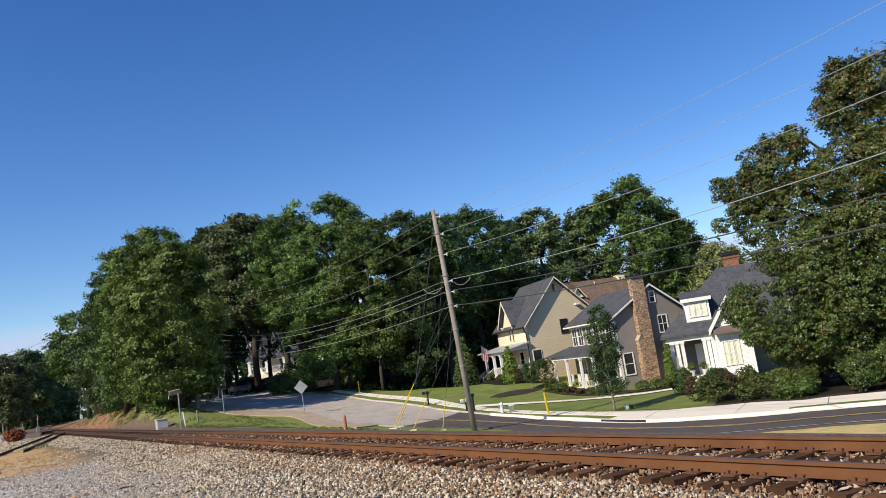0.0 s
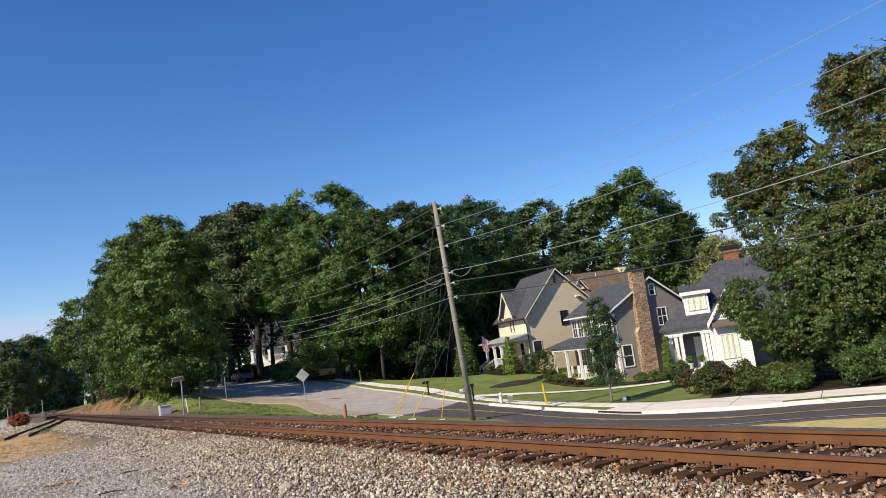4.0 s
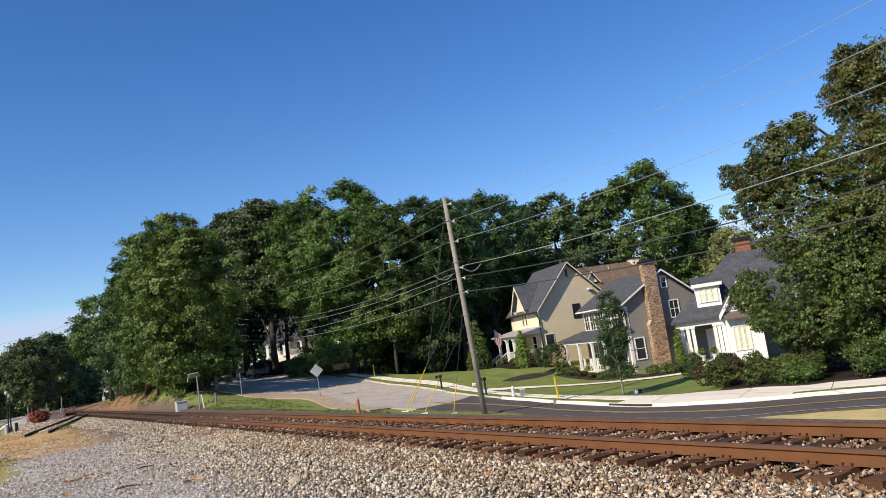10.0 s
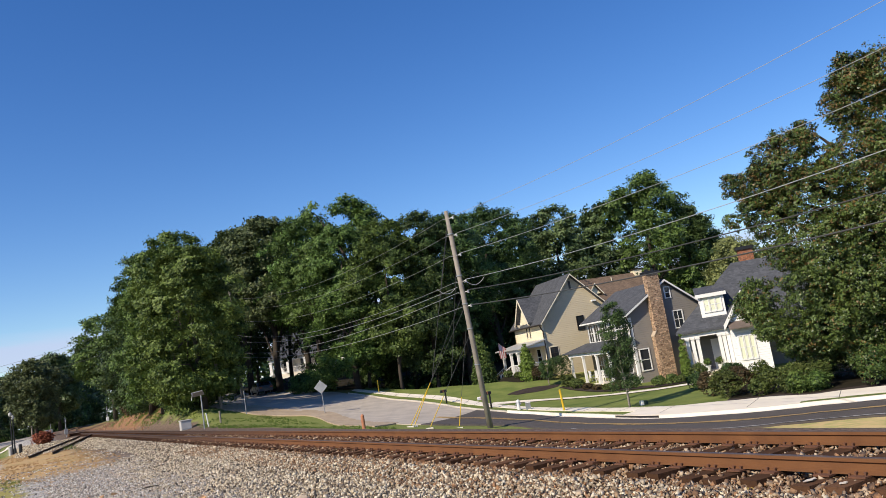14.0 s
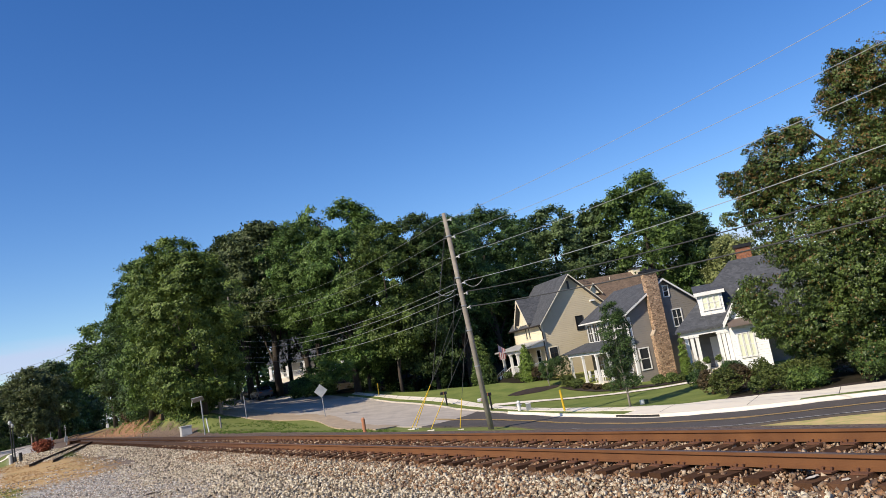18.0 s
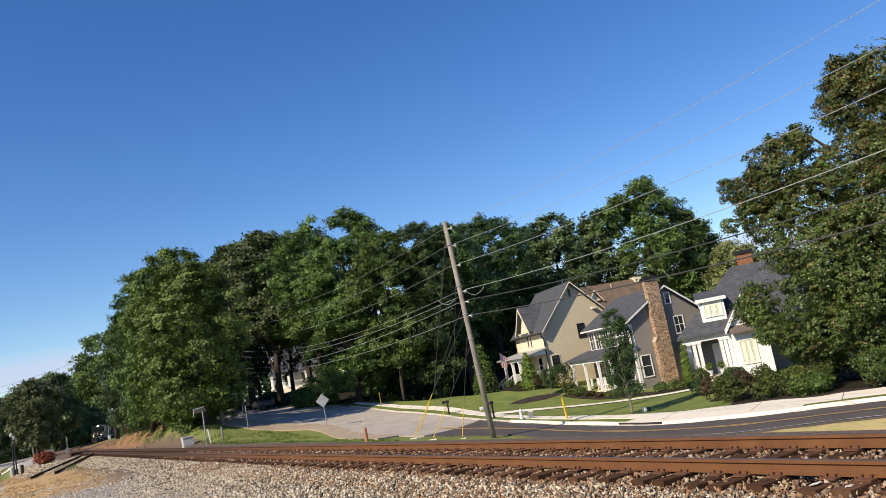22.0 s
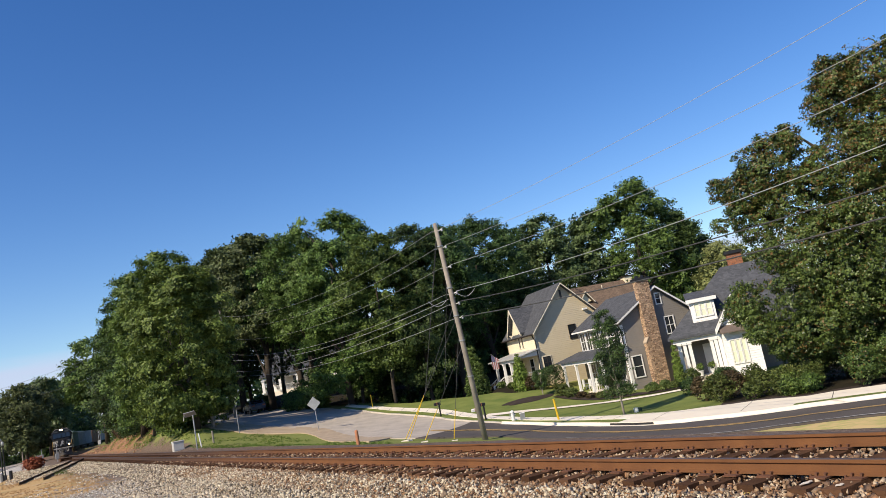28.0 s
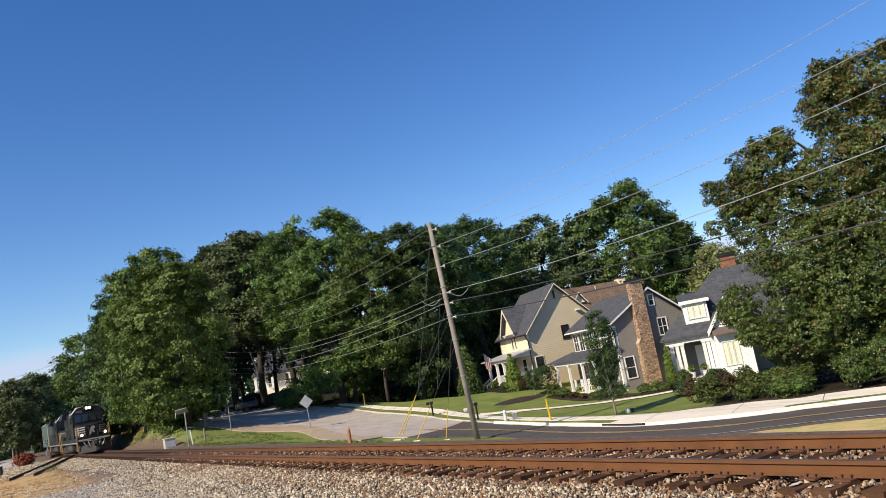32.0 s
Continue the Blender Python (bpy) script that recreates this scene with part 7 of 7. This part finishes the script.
PALE_GREY = material("chalky_grey_paint", (0.54, 0.525, 0.49), (0.40, 0.385, 0.355), rough=0.7, scale=2, fine=20, bump=0.05)
# relay box, panel on a post and small posts beside the line
t = empty("relay_box", -20.5, 59.6, -0.38, 29, label="white metal relay box beside the railway", category="equipment box")
part("body", bevelled(bx(B(), -0.38, 0.38, -0.36, 0.36, -0.3, 0.76), 0.02), PALE_GREY, t)
part("lid", bevelled(bx(B(), -0.42, 0.42, -0.4, 0.4, 0.76, 0.83), 0.015), PALE_GREY, t)
part("vent", bx(B(), -0.3, 0.3, -0.415, -0.4, 0.12, 0.2), STEEL, t)
t = post_thing("panel_post", -17.7, 55.2, land(-17.7, 55.2), 2.08, 0.045, STEEL, "galvanised post carrying a small tilted panel", "post")
h = 2.08 - land(-17.7, 55.2)
part("panel", slab(B(), [(-0.6, -0.2, h + 0.18), (0.2, -0.2, h + 0.26), (0.2, 0.2, h - 0.02), (-0.6, 0.2, h - 0.10)], (0, 0, 0.04)), STEEL, t)
part("strut", tube(B(), (-0.55, -0.1, h + 0.1), (-0.72, 0.1, h - 0.3), 0.025, n=6), WHITE, t)
post_thing("short_post", -18.0, 57.2, land(-18.0, 57.2), 0.75, 0.045, WHITE, "short leaning white post beside the relay box", "post", lean=(-0.12, 0))
post_thing("short_post", -17.8, 59.4, land(-17.8, 59.4), 0.7, 0.07, WOOD_POLE, "short weathered wooden post in the grass", "post")
post_thing("thin_post", -17.5, 65.7, land(-17.5, 65.7), 1.9, 0.035, STEEL, "thin metal post beside the road", "post")
post_thing("thin_post", -7.4, 76.0, land(-7.4, 76.0), 0.9, 0.05, YELLOW, "short yellow post at the edge of the road", "post")
post_thing("utility_pole", -20.6, 69.3, land(-20.6, 69.3), 7.5, 0.14, WOOD_POLE, "grey wooden pole at the edge of the wood", "utility pole")

# signals and cabinets along the line
for x, y, hgt, side in ((-52.6, 106.5, 2.6, 1), (-63.0, 143.0, 3.0, -1)):
    t = empty("dwarf_signal", x, y, land(x, y), 29, label="small railway signal with white fittings on a thin mast", category="railway signal", group="signals")
    part("mast", tube(B(), (0, 0, -0.2), (0, 0, hgt), 0.05, n=8), STEEL, t)
    part("head", bevelled(bx(B(), -0.16, 0.16, -0.14, 0.14, hgt - 0.7, hgt - 0.2), 0.03), BLACK, t)
    part("cabinet", bevelled(bx(B(), -0.22, 0.22, -0.2, 0.2, 0.4, 1.1), 0.03), WHITE if side < 0 else STEEL, t)
    for k in range(2):
        part("lens", tube(B(), (0, -0.14, hgt - 0.56 + 0.22 * k), (0, -0.18, hgt - 0.56 + 0.22 * k), 0.07, n=10), WHITE, t)
z = land(-51.0, 99.0)
t = empty("equipment_cabinet", -51.0, 99.0, z, 29, label="grey steel equipment cabinet beside the line", category="equipment box")
part("body", bevelled(bx(B(), -0.4, 0.4, -0.3, 0.3, -0.2, 1.4), 0.03), STEEL, t)
part("door", bx(B(), -0.34, 0.34, -0.315, -0.3, 0.1, 1.3), STEEL, t)
part("mast", tube(B(), (0.2, 0, 1.4), (0.2, 0, 2.1), 0.03, n=6), STEEL, t)


FROSTED = material("frosted_lamp_glass", (0.46, 0.47, 0.46), (0.40, 0.41, 0.40), rough=0.35, scale=2, fine=20, bump=0)


def lamp_post(x, y, h, label="black lamp post with a white globe"):
    z = land(x, y)
    t = empty("street_lamp", x, y, z, 0, label=label, category="street lamp", group="globe lamps")
    bm = tube(B(), (0, 0, -0.2), (0, 0, 0.5), 0.13, 0.1, n=12)
    tube(bm, (0, 0, 0.5), (0, 0, h - 0.45), 0.06, 0.045, n=10)
    tube(bm, (0, 0, h - 0.5), (0, 0, h - 0.4), 0.1, 0.12, n=10)
    part("post", bm, BLACK, t)
    part("globe", ball(B(), (0, 0, h - 0.2), 0.15, 0.15, 0.2), FROSTED, t, smooth=True)
    part("finial", tube(B(), (0, 0, h + 0.02), (0, 0, h + 0.16), 0.05, 0.01, n=8), BLACK, t)
    return t


lamp_post(-38.3, 68.1, 3.6)
lamp_post(-39.5, 70.6, 3.4)
lamp_post(-56.0, 93.5, 4.0)
lamp_post(-60.5, 90.0, 4.0)
for x, y in ((-36.8, 66.6), (-38.0, 67.2)):
    t = empty("bollard", x, y, land(x, y), 0, label="short stubby post beside the lamp", category="bollard", group="bollards")
    part("post", bevelled(tube(B(), (0, 0, -0.2), (0, 0, 0.75), 0.14, n=10), 0.03), BLACK if x > -37 else PALE_GREY, t)


# ---- cars ----
def car(x, y, rz, paint, label, z=None):
    z = land(x, y) + 0.07 if z is None else z
    t = empty("car", x, y, z, rz, label=label, category="car", group="parked cars")
    prof = [(-2.2, 0.35), (2.2, 0.35), (2.25, 0.6), (2.1, 0.85), (1.1, 0.98), (0.45, 1.42), (-1.1, 1.45), (-1.75, 1.02), (-2.2, 0.92), (-2.28, 0.6)]
    body = part("body", bevelled(slab(B(), [(a, -0.86, b) for a, b in prof], (0, 1.72, 0)), 0.06, 2), paint, t)
    for y0 in (-0.885, 0.865):
        part("side_window", slab(B(), [(-1.5, y0, 1.02), (0.85, y0, 1.02), (0.38, y0, 1.36), (-1.02, y0, 1.38)], (0, 0.02, 0)), GLASS, t)
    part("windscreen", slab(B(), [(1.1, -0.7, 1.0), (1.1, 0.7, 1.0), (0.5, 0.65, 1.41), (0.5, -0.65, 1.41)], (0.02, 0, 0.02)), GLASS, t)
    part("rear_window", slab(B(), [(-1.76, -0.7, 1.05), (-1.76, 0.7, 1.05), (-1.14, 0.65, 1.44), (-1.14, -0.65, 1.44)], (-0.02, 0, 0.02)), GLASS, t)
    for a in (-1.35, 1.4):
        for b in (-0.8, 0.8):
            w = part("wheel", tube(B(), (a, b - 0.1, 0.33), (a, b + 0.1, 0.33), 0.33, n=18), BLACK, t)
            part("rim", tube(B(), (a, b - 0.11, 0.33), (a, b + 0.11, 0.33), 0.19, n=14), STEEL, w)
    for b in (-0.62, 0.62):
        part("headlight", bx(B(), 2.14, 2.22, b - 0.16, b + 0.16, 0.66, 0.8), WHITE, t)
        part("tail_light", bx(B(), -2.3, -2.22, b - 0.16, b + 0.16, 0.72, 0.88), ORANGE, t)
    return t


CAR_BLUE = material("metallic_blue_grey", (0.11, 0.15, 0.20), (0.09, 0.12, 0.16), rough=0.3, metal=0.4, scale=1, fine=30, bump=0)
CAR_DARK = material("dark_blue_car_paint", (0.025, 0.035, 0.05), (0.02, 0.028, 0.04), rough=0.25, scale=1, fine=30, bump=0)
car(-23.6, 96.8, 118, CAR_BLUE, "blue-grey saloon parked under the street trees")
car(-54.4, 89.2, 18, CAR_DARK, "dark saloon parked below the railway")

# ---- the street down by the depot ----
def ribbon(name, mat, rows, width, lift, label, category, side=0.0):
    n = 40
    verts, faces = [], []
    for k in range(n + 1):
        t = k / n * (len(rows) - 1) * 0.9999
        p, q = glide(rows, t), glide(rows, t + 0.01)
        dn = (q - p).normalized()
        nn = Vector((-dn.y, dn.x))
        for j in range(5):
            c = p + nn * (side + width * (j / 4 - 0.5))
            verts.append((c.x, c.y, land(c.x, c.y) + lift))
    for k in range(n):
        for j in range(4):
            a = k * 5 + j
            faces.append((a, a + 1, a + 6, a + 5))
    return tagged(mesh_of(name, verts, faces, mat), label, category, kind="structure")


ribbon("road_side", OLD_ROAD, [(-48, 56), (-55, 82), (-68, 114), (-86, 148), (-113, 205), (-152, 292)], 8.0, 0.06, "grey asphalt side street below the railway", "road", side=3.0)
ribbon("pavement_side", CONCRETE, [(-48, 56), (-55, 82), (-68, 114), (-86, 148), (-113, 205), (-152, 292)], 0.9, 0.09, "pale pavement along the side street", "pavement", side=-2.4)
ribbon("garden_path", CONCRETE, [(2.5, 60.5), (8.0, 59.0), (12.6, 55.6), (17.0, 53.0)], 1.1, 0.17, "pale concrete garden path across the lawn", "path")
ribbon("planting_bed", MULCH, [(9.0, 65.6), (9.9, 63.9), (11.2, 61.4), (13.0, 58.9), (15.4, 56.4), (17.6, 55.2)], 1.6, 0.18, "dark mulch bed in front of the houses", "planting bed")



def dark_oval(x, y, a, b, turn):
    """A dark lens-shaped patch, heaped a little towards its middle."""
    verts, faces, n = [(0, 0, 0.16)], [], 36
    c, d = math.cos(radians(turn)), math.sin(radians(turn))
    for ring, h in ((0.55, 0.14), (1.0, 0.03)):
        for k in range(n):
            w = 2 * math.pi * k / n
            r = ring * (1 + 0.07 * math.sin(3 * w + 1) + 0.05 * math.sin(7 * w))
            u, v = a * r * math.cos(w), b * r * math.sin(w)
            verts.append((u * c - v * d, u * d + v * c, h))
    verts = [(x + u, y + v, land(x + u, y + v) + 0.11 + h) for u, v, h in verts]
    for k in range(n):
        j = (k + 1) % n
        faces += [(0, 1 + k, 1 + j), (1 + k, 1 + n + k, 1 + n + j, 1 + j)]
    return tagged(mesh_of("planting_bed_lawn", verts, faces, MULCH), "dark lens-shaped patch in the front lawn", "planting bed", kind="structure")


dark_oval(6.3, 65.3, 2.5, 0.85, 27)
tree(7.7, 66.3, 0.35, 0.62, 306, LEAF_DARK, 0.42, 4200, 0.045, tuft=9, bark=WOOD_POLE, label="very young round-headed tree in a dark patch of lawn", clumps=30, trunk=0.035, group="garden trees")

# ---- flag on the porch ----
t = empty("flag", 5.0, 75.0, 1.9, 15, label="striped red and white flag on a porch post", category="flag")
part("pole", tube(B(), (0.6, 0, -0.5), (-0.5, -0.2, 0.6), 0.025, n=6), WOOD_POLE, t)
FLAG_RED = material("faded_flag_red", (0.50, 0.17, 0.16), rough=0.8)
FLAG_BLUE = material("faded_flag_blue", (0.13, 0.13, 0.22), rough=0.8)
for k in range(7):
    x = -0.5 + k * 0.09
    part("stripe", slab(B(), [(x, -0.2 - 0.02 * (k % 2), 0.5 - 0.06 * k), (x + 0.09, -0.2 + 0.02 * (k % 2), 0.44 - 0.06 * k), (x + 0.09, -0.1, -0.9), (x, -0.12, -0.85)], (0, 0.012, 0)), FLAG_RED if k % 2 == 0 else WHITE, t)
part("canton", slab(B(), [(-0.51, -0.23, 0.5), (-0.2, -0.23, 0.3), (-0.2, -0.17, -0.25), (-0.51, -0.17, -0.1)], (0, -0.012, 0)), FLAG_BLUE, t)

# ---- litter on the gravel ----
def lump(name, x, y, r, mat, label, seed, flat=0.55, category="stone"):
    ob = part(name, ball(B(), (0, 0, 0), r, r * 0.75, r * flat, 1, 0.18, seed), mat)
    ob.matrix_basis = pose(x, y, land(x, y) + r * flat * 0.6, 0, 0, seed * 40)
    return tagged(ob, label, category)


lump("rock", -2.97, 14.06, 0.16, TAN_STONE, "large pale angular rock lying on the gravel", 3)
YELLOW_STONE = material("yellow_sprayed_stone", (0.55, 0.36, 0.06), (0.38, 0.26, 0.09), rough=0.9, scale=4, fine=40, bump=0.3)
for k, (x, y) in enumerate(((3.04, 9.22), (3.12, 9.28), (2.98, 9.12), (2.85, 9.0), (2.92, 9.05), (1.99, 8.45), (3.2, 9.35))):
    lump("stone", x, y, 0.05, YELLOW_STONE, "ballast stone sprayed with yellow paint", 20 + k)
for x, y, ln, a in ((-10.4, 27.6, 0.28, 10), (-6.86, 16.4, 0.24, 20), (-7.9, 20.0, 0.22, 35), (-5.6, 17.4, 0.13, 60)):
    ob = part("stick", path_tube(B(), [(-ln, 0, 0.02), (0, 0.05, 0.035), (ln, 0, 0.02)], [0.012, 0.018, 0.01], 6), BARK)
    ob.matrix_basis = pose(x, y, land(x, y) + 0.02, 0, 0, a)
    tagged(ob, "dark stick lying on the gravel", "stick", group="litter")


DRY_LEAF = material("dry_orange_leaf", (0.52, 0.31, 0.15), (0.36, 0.19, 0.085), rough=0.8, scale=3, fine=30, bump=0.2, random_by="object")
for k, (x, y) in enumerate(((-9.4, 19.4), (-9.2, 19.5), (-8.7, 19.7), (-5.46, 15.9), (-5.3, 16.1), (-8.2, 16.6), (-9.35, 19.55), (-9.05, 19.35), (-9.55, 19.3), (-8.9, 19.55), (-5.4, 16.2), (-5.55, 16.05), (-5.25, 15.85), (-9.25, 19.25))):
    ob = part("fallen_leaf", slab(B(), [(-0.09, -0.025, 0), (-0.02, -0.07, 0.06), (0.06, -0.04, 0.02), (0.09, 0.02, 0.01), (0.015, 0.06, 0.06)], (0, 0, 0.006)), DRY_LEAF)
    ob.matrix_basis = pose(x, y, land(x, y) + 0.02, 8 + 6 * (k % 3), -14 + 9 * (k % 4), k * 70)
    tagged(ob, "curled orange-brown fallen leaf on the gravel", "leaf", group="litter")


def grass_tufts(name, spots, blade, mat, label, seed, per=16):
    """Tufts of grass blades joined in one mesh: spots are rows of x, y and height."""
    rnd = np.random.default_rng(seed)
    verts = []
    for x, y, h in spots:
        z = land(x, y)
        a = rnd.uniform(0, 2 * np.pi, per)
        r = rnd.random(per) * h * 0.7
        c = np.stack([x + r * np.cos(a), y + r * np.sin(a), np.full(per, z - 0.02)], 1)
        b = rnd.uniform(0, 2 * np.pi, per)
        w = np.stack([np.cos(b), np.sin(b), np.zeros(per)], 1) * blade
        tip = c + np.stack([rnd.normal(0, h * 0.4, per), rnd.normal(0, h * 0.4, per), rnd.uniform(0.5, 1.0, per) * h], 1)
        verts.append(np.stack([c - w, c + w, tip], 1))
    v = np.concatenate(verts).reshape(-1, 3)
    n = len(v) // 3
    return tagged(bulk(name, v, np.full(n, 3), np.arange(3 * n), mat), label, "grass", kind="stuff")


DRY_GRASS = leaf_material("dry_straw_grass", (0.34, 0.22, 0.09), (0.62, 0.43, 0.20), gloss=0.2, lucent=0.2, rough=0.7)
GREEN_GRASS = leaf_material("green_grass_blades", (0.06, 0.11, 0.02), (0.17, 0.23, 0.05), gloss=0.2, lucent=0.25, rough=0.7)
rg = random.Random(8)


def scatter(n, s0, s1, v0, v1, h):
    rows = []
    for _ in range(n):
        s, v = rg.uniform(s0, s1), rg.uniform(v0, v1)
        p, _h = on_track(s, v)
        if noise.noise((p.x * 0.25, p.y * 0.25, 4)) + 0.25 * noise.noise((p.x, p.y, 1)) > -0.12:
            rows.append((p.x, p.y, h * rg.uniform(0.6, 1.3)))
    return rows


grass_tufts("dry_grass", scatter(4200, 27, 80, 4.0, 13.0, 0.075) + scatter(700, 12, 30, 5.0, 11.5, 0.05), 0.016, DRY_GRASS, "dry straw-coloured grass between gravel and siding", 1)
PAINT = material("chipped_white_paint", (0.72, 0.66, 0.56), (0.5, 0.42, 0.33), rough=0.8, scale=6, fine=40, bump=0.2)
for s, v0, v1 in ((0.69, 0.98, 1.24), (0.27, 1.08, 1.22)):
    ring = [(v0 + (v1 - v0) * (0.5 + 0.5 * math.cos(a) * (0.8 + 0.2 * math.sin(3 * a + s))), s + 0.042 * math.sin(a) * (0.75 + 0.25 * math.cos(5 * a)), -0.186) for a in np.linspace(0, 2 * math.pi, 14)[:-1]]
    ob = part("paint_mark", slab(B(), ring, (0, 0, 0.006)), PAINT, railway)
    q, h = on_track(0, 0)
    ob.matrix_basis = pose(q.x, q.y, 0.004, 0, 0, h) @ Matrix(((-1, 0, 0, 0), (0, 1, 0, 0), (0, 0, 1, 0), (0, 0, 0, 1)))
grass_tufts("weeds", scatter(1100, 20, 33, 8.4, 12.5, 0.07) + scatter(30, 52, 60, 4.6, 5.6, 0.4), 0.012, GREEN_GRASS, "green weeds growing in the gravel", 2)
grass_tufts("bank_grass", scatter(3000, 34, 80, -10, -3.4, 0.12) + scatter(1500, 76, 120, -7, -3.2, 0.2), 0.014, GREEN_GRASS, "rough green grass on the bank beside the line", 3)


def porch_chair(x, y, z, rz):
    t = empty("porch_chair", x, y, z, rz, label="white painted wooden chair on the porch", category="chair", group="porch chairs")
    part("seat", bevelled(bx(B(), -0.27, 0.27, -0.25, 0.25, 0.40, 0.44), 0.01), WHITE, t)
    for k in range(4):
        part("back_slat", bx(B(), -0.25 + 0.135 * k, -0.155 + 0.135 * k, 0.22, 0.25, 0.44, 1.02), WHITE, t)
    for a in (-0.25, 0.25):
        for b in (-0.23, 0.23):
            part("leg", bx(B(), a - 0.025, a + 0.025, b - 0.025, b + 0.025, 0.0, 0.42), WHITE, t)
        part("armrest", bx(B(), a - 0.04, a + 0.04, -0.27, 0.25, 0.62, 0.65), WHITE, t)
    return t


for lx, ly in ((-1.3, 4.4), (-1.3, 5.6), (-1.2, 3.3)):
    q = pose(14.35, 62.4, -2.35, 0, 0, 15) @ Vector((lx, ly, 0.2))
    porch_chair(q.x, q.y, q.z, 105)

# dark rail fence in the shade behind the magnolia
fence = empty("fence", 19.0, 42.6, land(19.0, 42.6), 0, label="dark wooden rail fence in the shade under the magnolia", category="fence")
FENCE_WOOD = material("dark_fence_wood", (0.13, 0.115, 0.10), (0.07, 0.06, 0.052), rough=0.9, scale=2, fine=30, bump=0.3)
for k in range(5):
    q = Vector((1.55 * k, -1.25 * k, 0))
    z = land(19.0 + q.x, 42.6 + q.y) - land(19.0, 42.6)
    part("post", bevelled(bx(B(), q.x - 0.06, q.x + 0.06, q.y - 0.06, q.y + 0.06, z - 0.2, z + 1.35), 0.01), FENCE_WOOD, fence)
    if k < 4:
        for h in (0.45, 0.85, 1.22):
            part("rail", tube(B(), (q.x, q.y - 0.07, z + h), (q.x + 1.55, q.y - 1.32, z + h), 0.05, n=4), FENCE_WOOD, fence)

def potted_plant(lx, ly):
    q = pose(16.9, 57.9, -2.1, 0, 0, -17) @ Vector((lx, ly, 0.0))
    t = empty("potted_plant", q.x, q.y, q.z, 0, label="leafy green plant in a white pot on the porch", category="plant", group="porch plants")
    bm = tube(B(), (0, 0, 0), (0, 0, 0.36), 0.13, 0.19, n=14)
    tube(bm, (0, 0, 0.36), (0, 0, 0.41), 0.21, 0.21, n=14)
    part("pot", bm, WHITE, t)
    leaves("foliage", [(0, 0, 0.62, 0.24), (0.1, 0.05, 0.78, 0.14), (-0.1, -0.04, 0.72, 0.15)], 900, 0.04, LEAF_BRIGHT, t, 12, tuft=6, spread=1.2)


potted_plant(1.45, -0.05)
potted_plant(2.3, -0.05)
# old timbers dumped beside the siding
pile = empty("timber_pile", -50.4, 104.8, land(-50.4, 104.8), 40, label="heap of dark discarded timber ties beside the siding", category="timber pile")
for k, (a, b, z, r) in enumerate(((0, 0, 0.1, 5), (0.35, 0.3, 0.1, -12), (0.1, 0.15, 0.3, 20), (-0.5, 0.4, 0.1, 60))):
    ob = part("timber", bevelled(bx(B(), -1.25, 1.25, -0.11, 0.11, -0.1, 0.1), 0.02), TIE, pile)
    ob.matrix_basis = pose(a, b, z, 0, 4 * k - 6, r)


def motions():
    """The train rolls towards the camera at a steady pace."""
    for thing, behind, length in TRAIN:
        walk(thing, [(0.5 * k, train_pose(79.0 + 16.6 * (32 - 0.5 * k) + behind, length)) for k in range(65)])


motions()
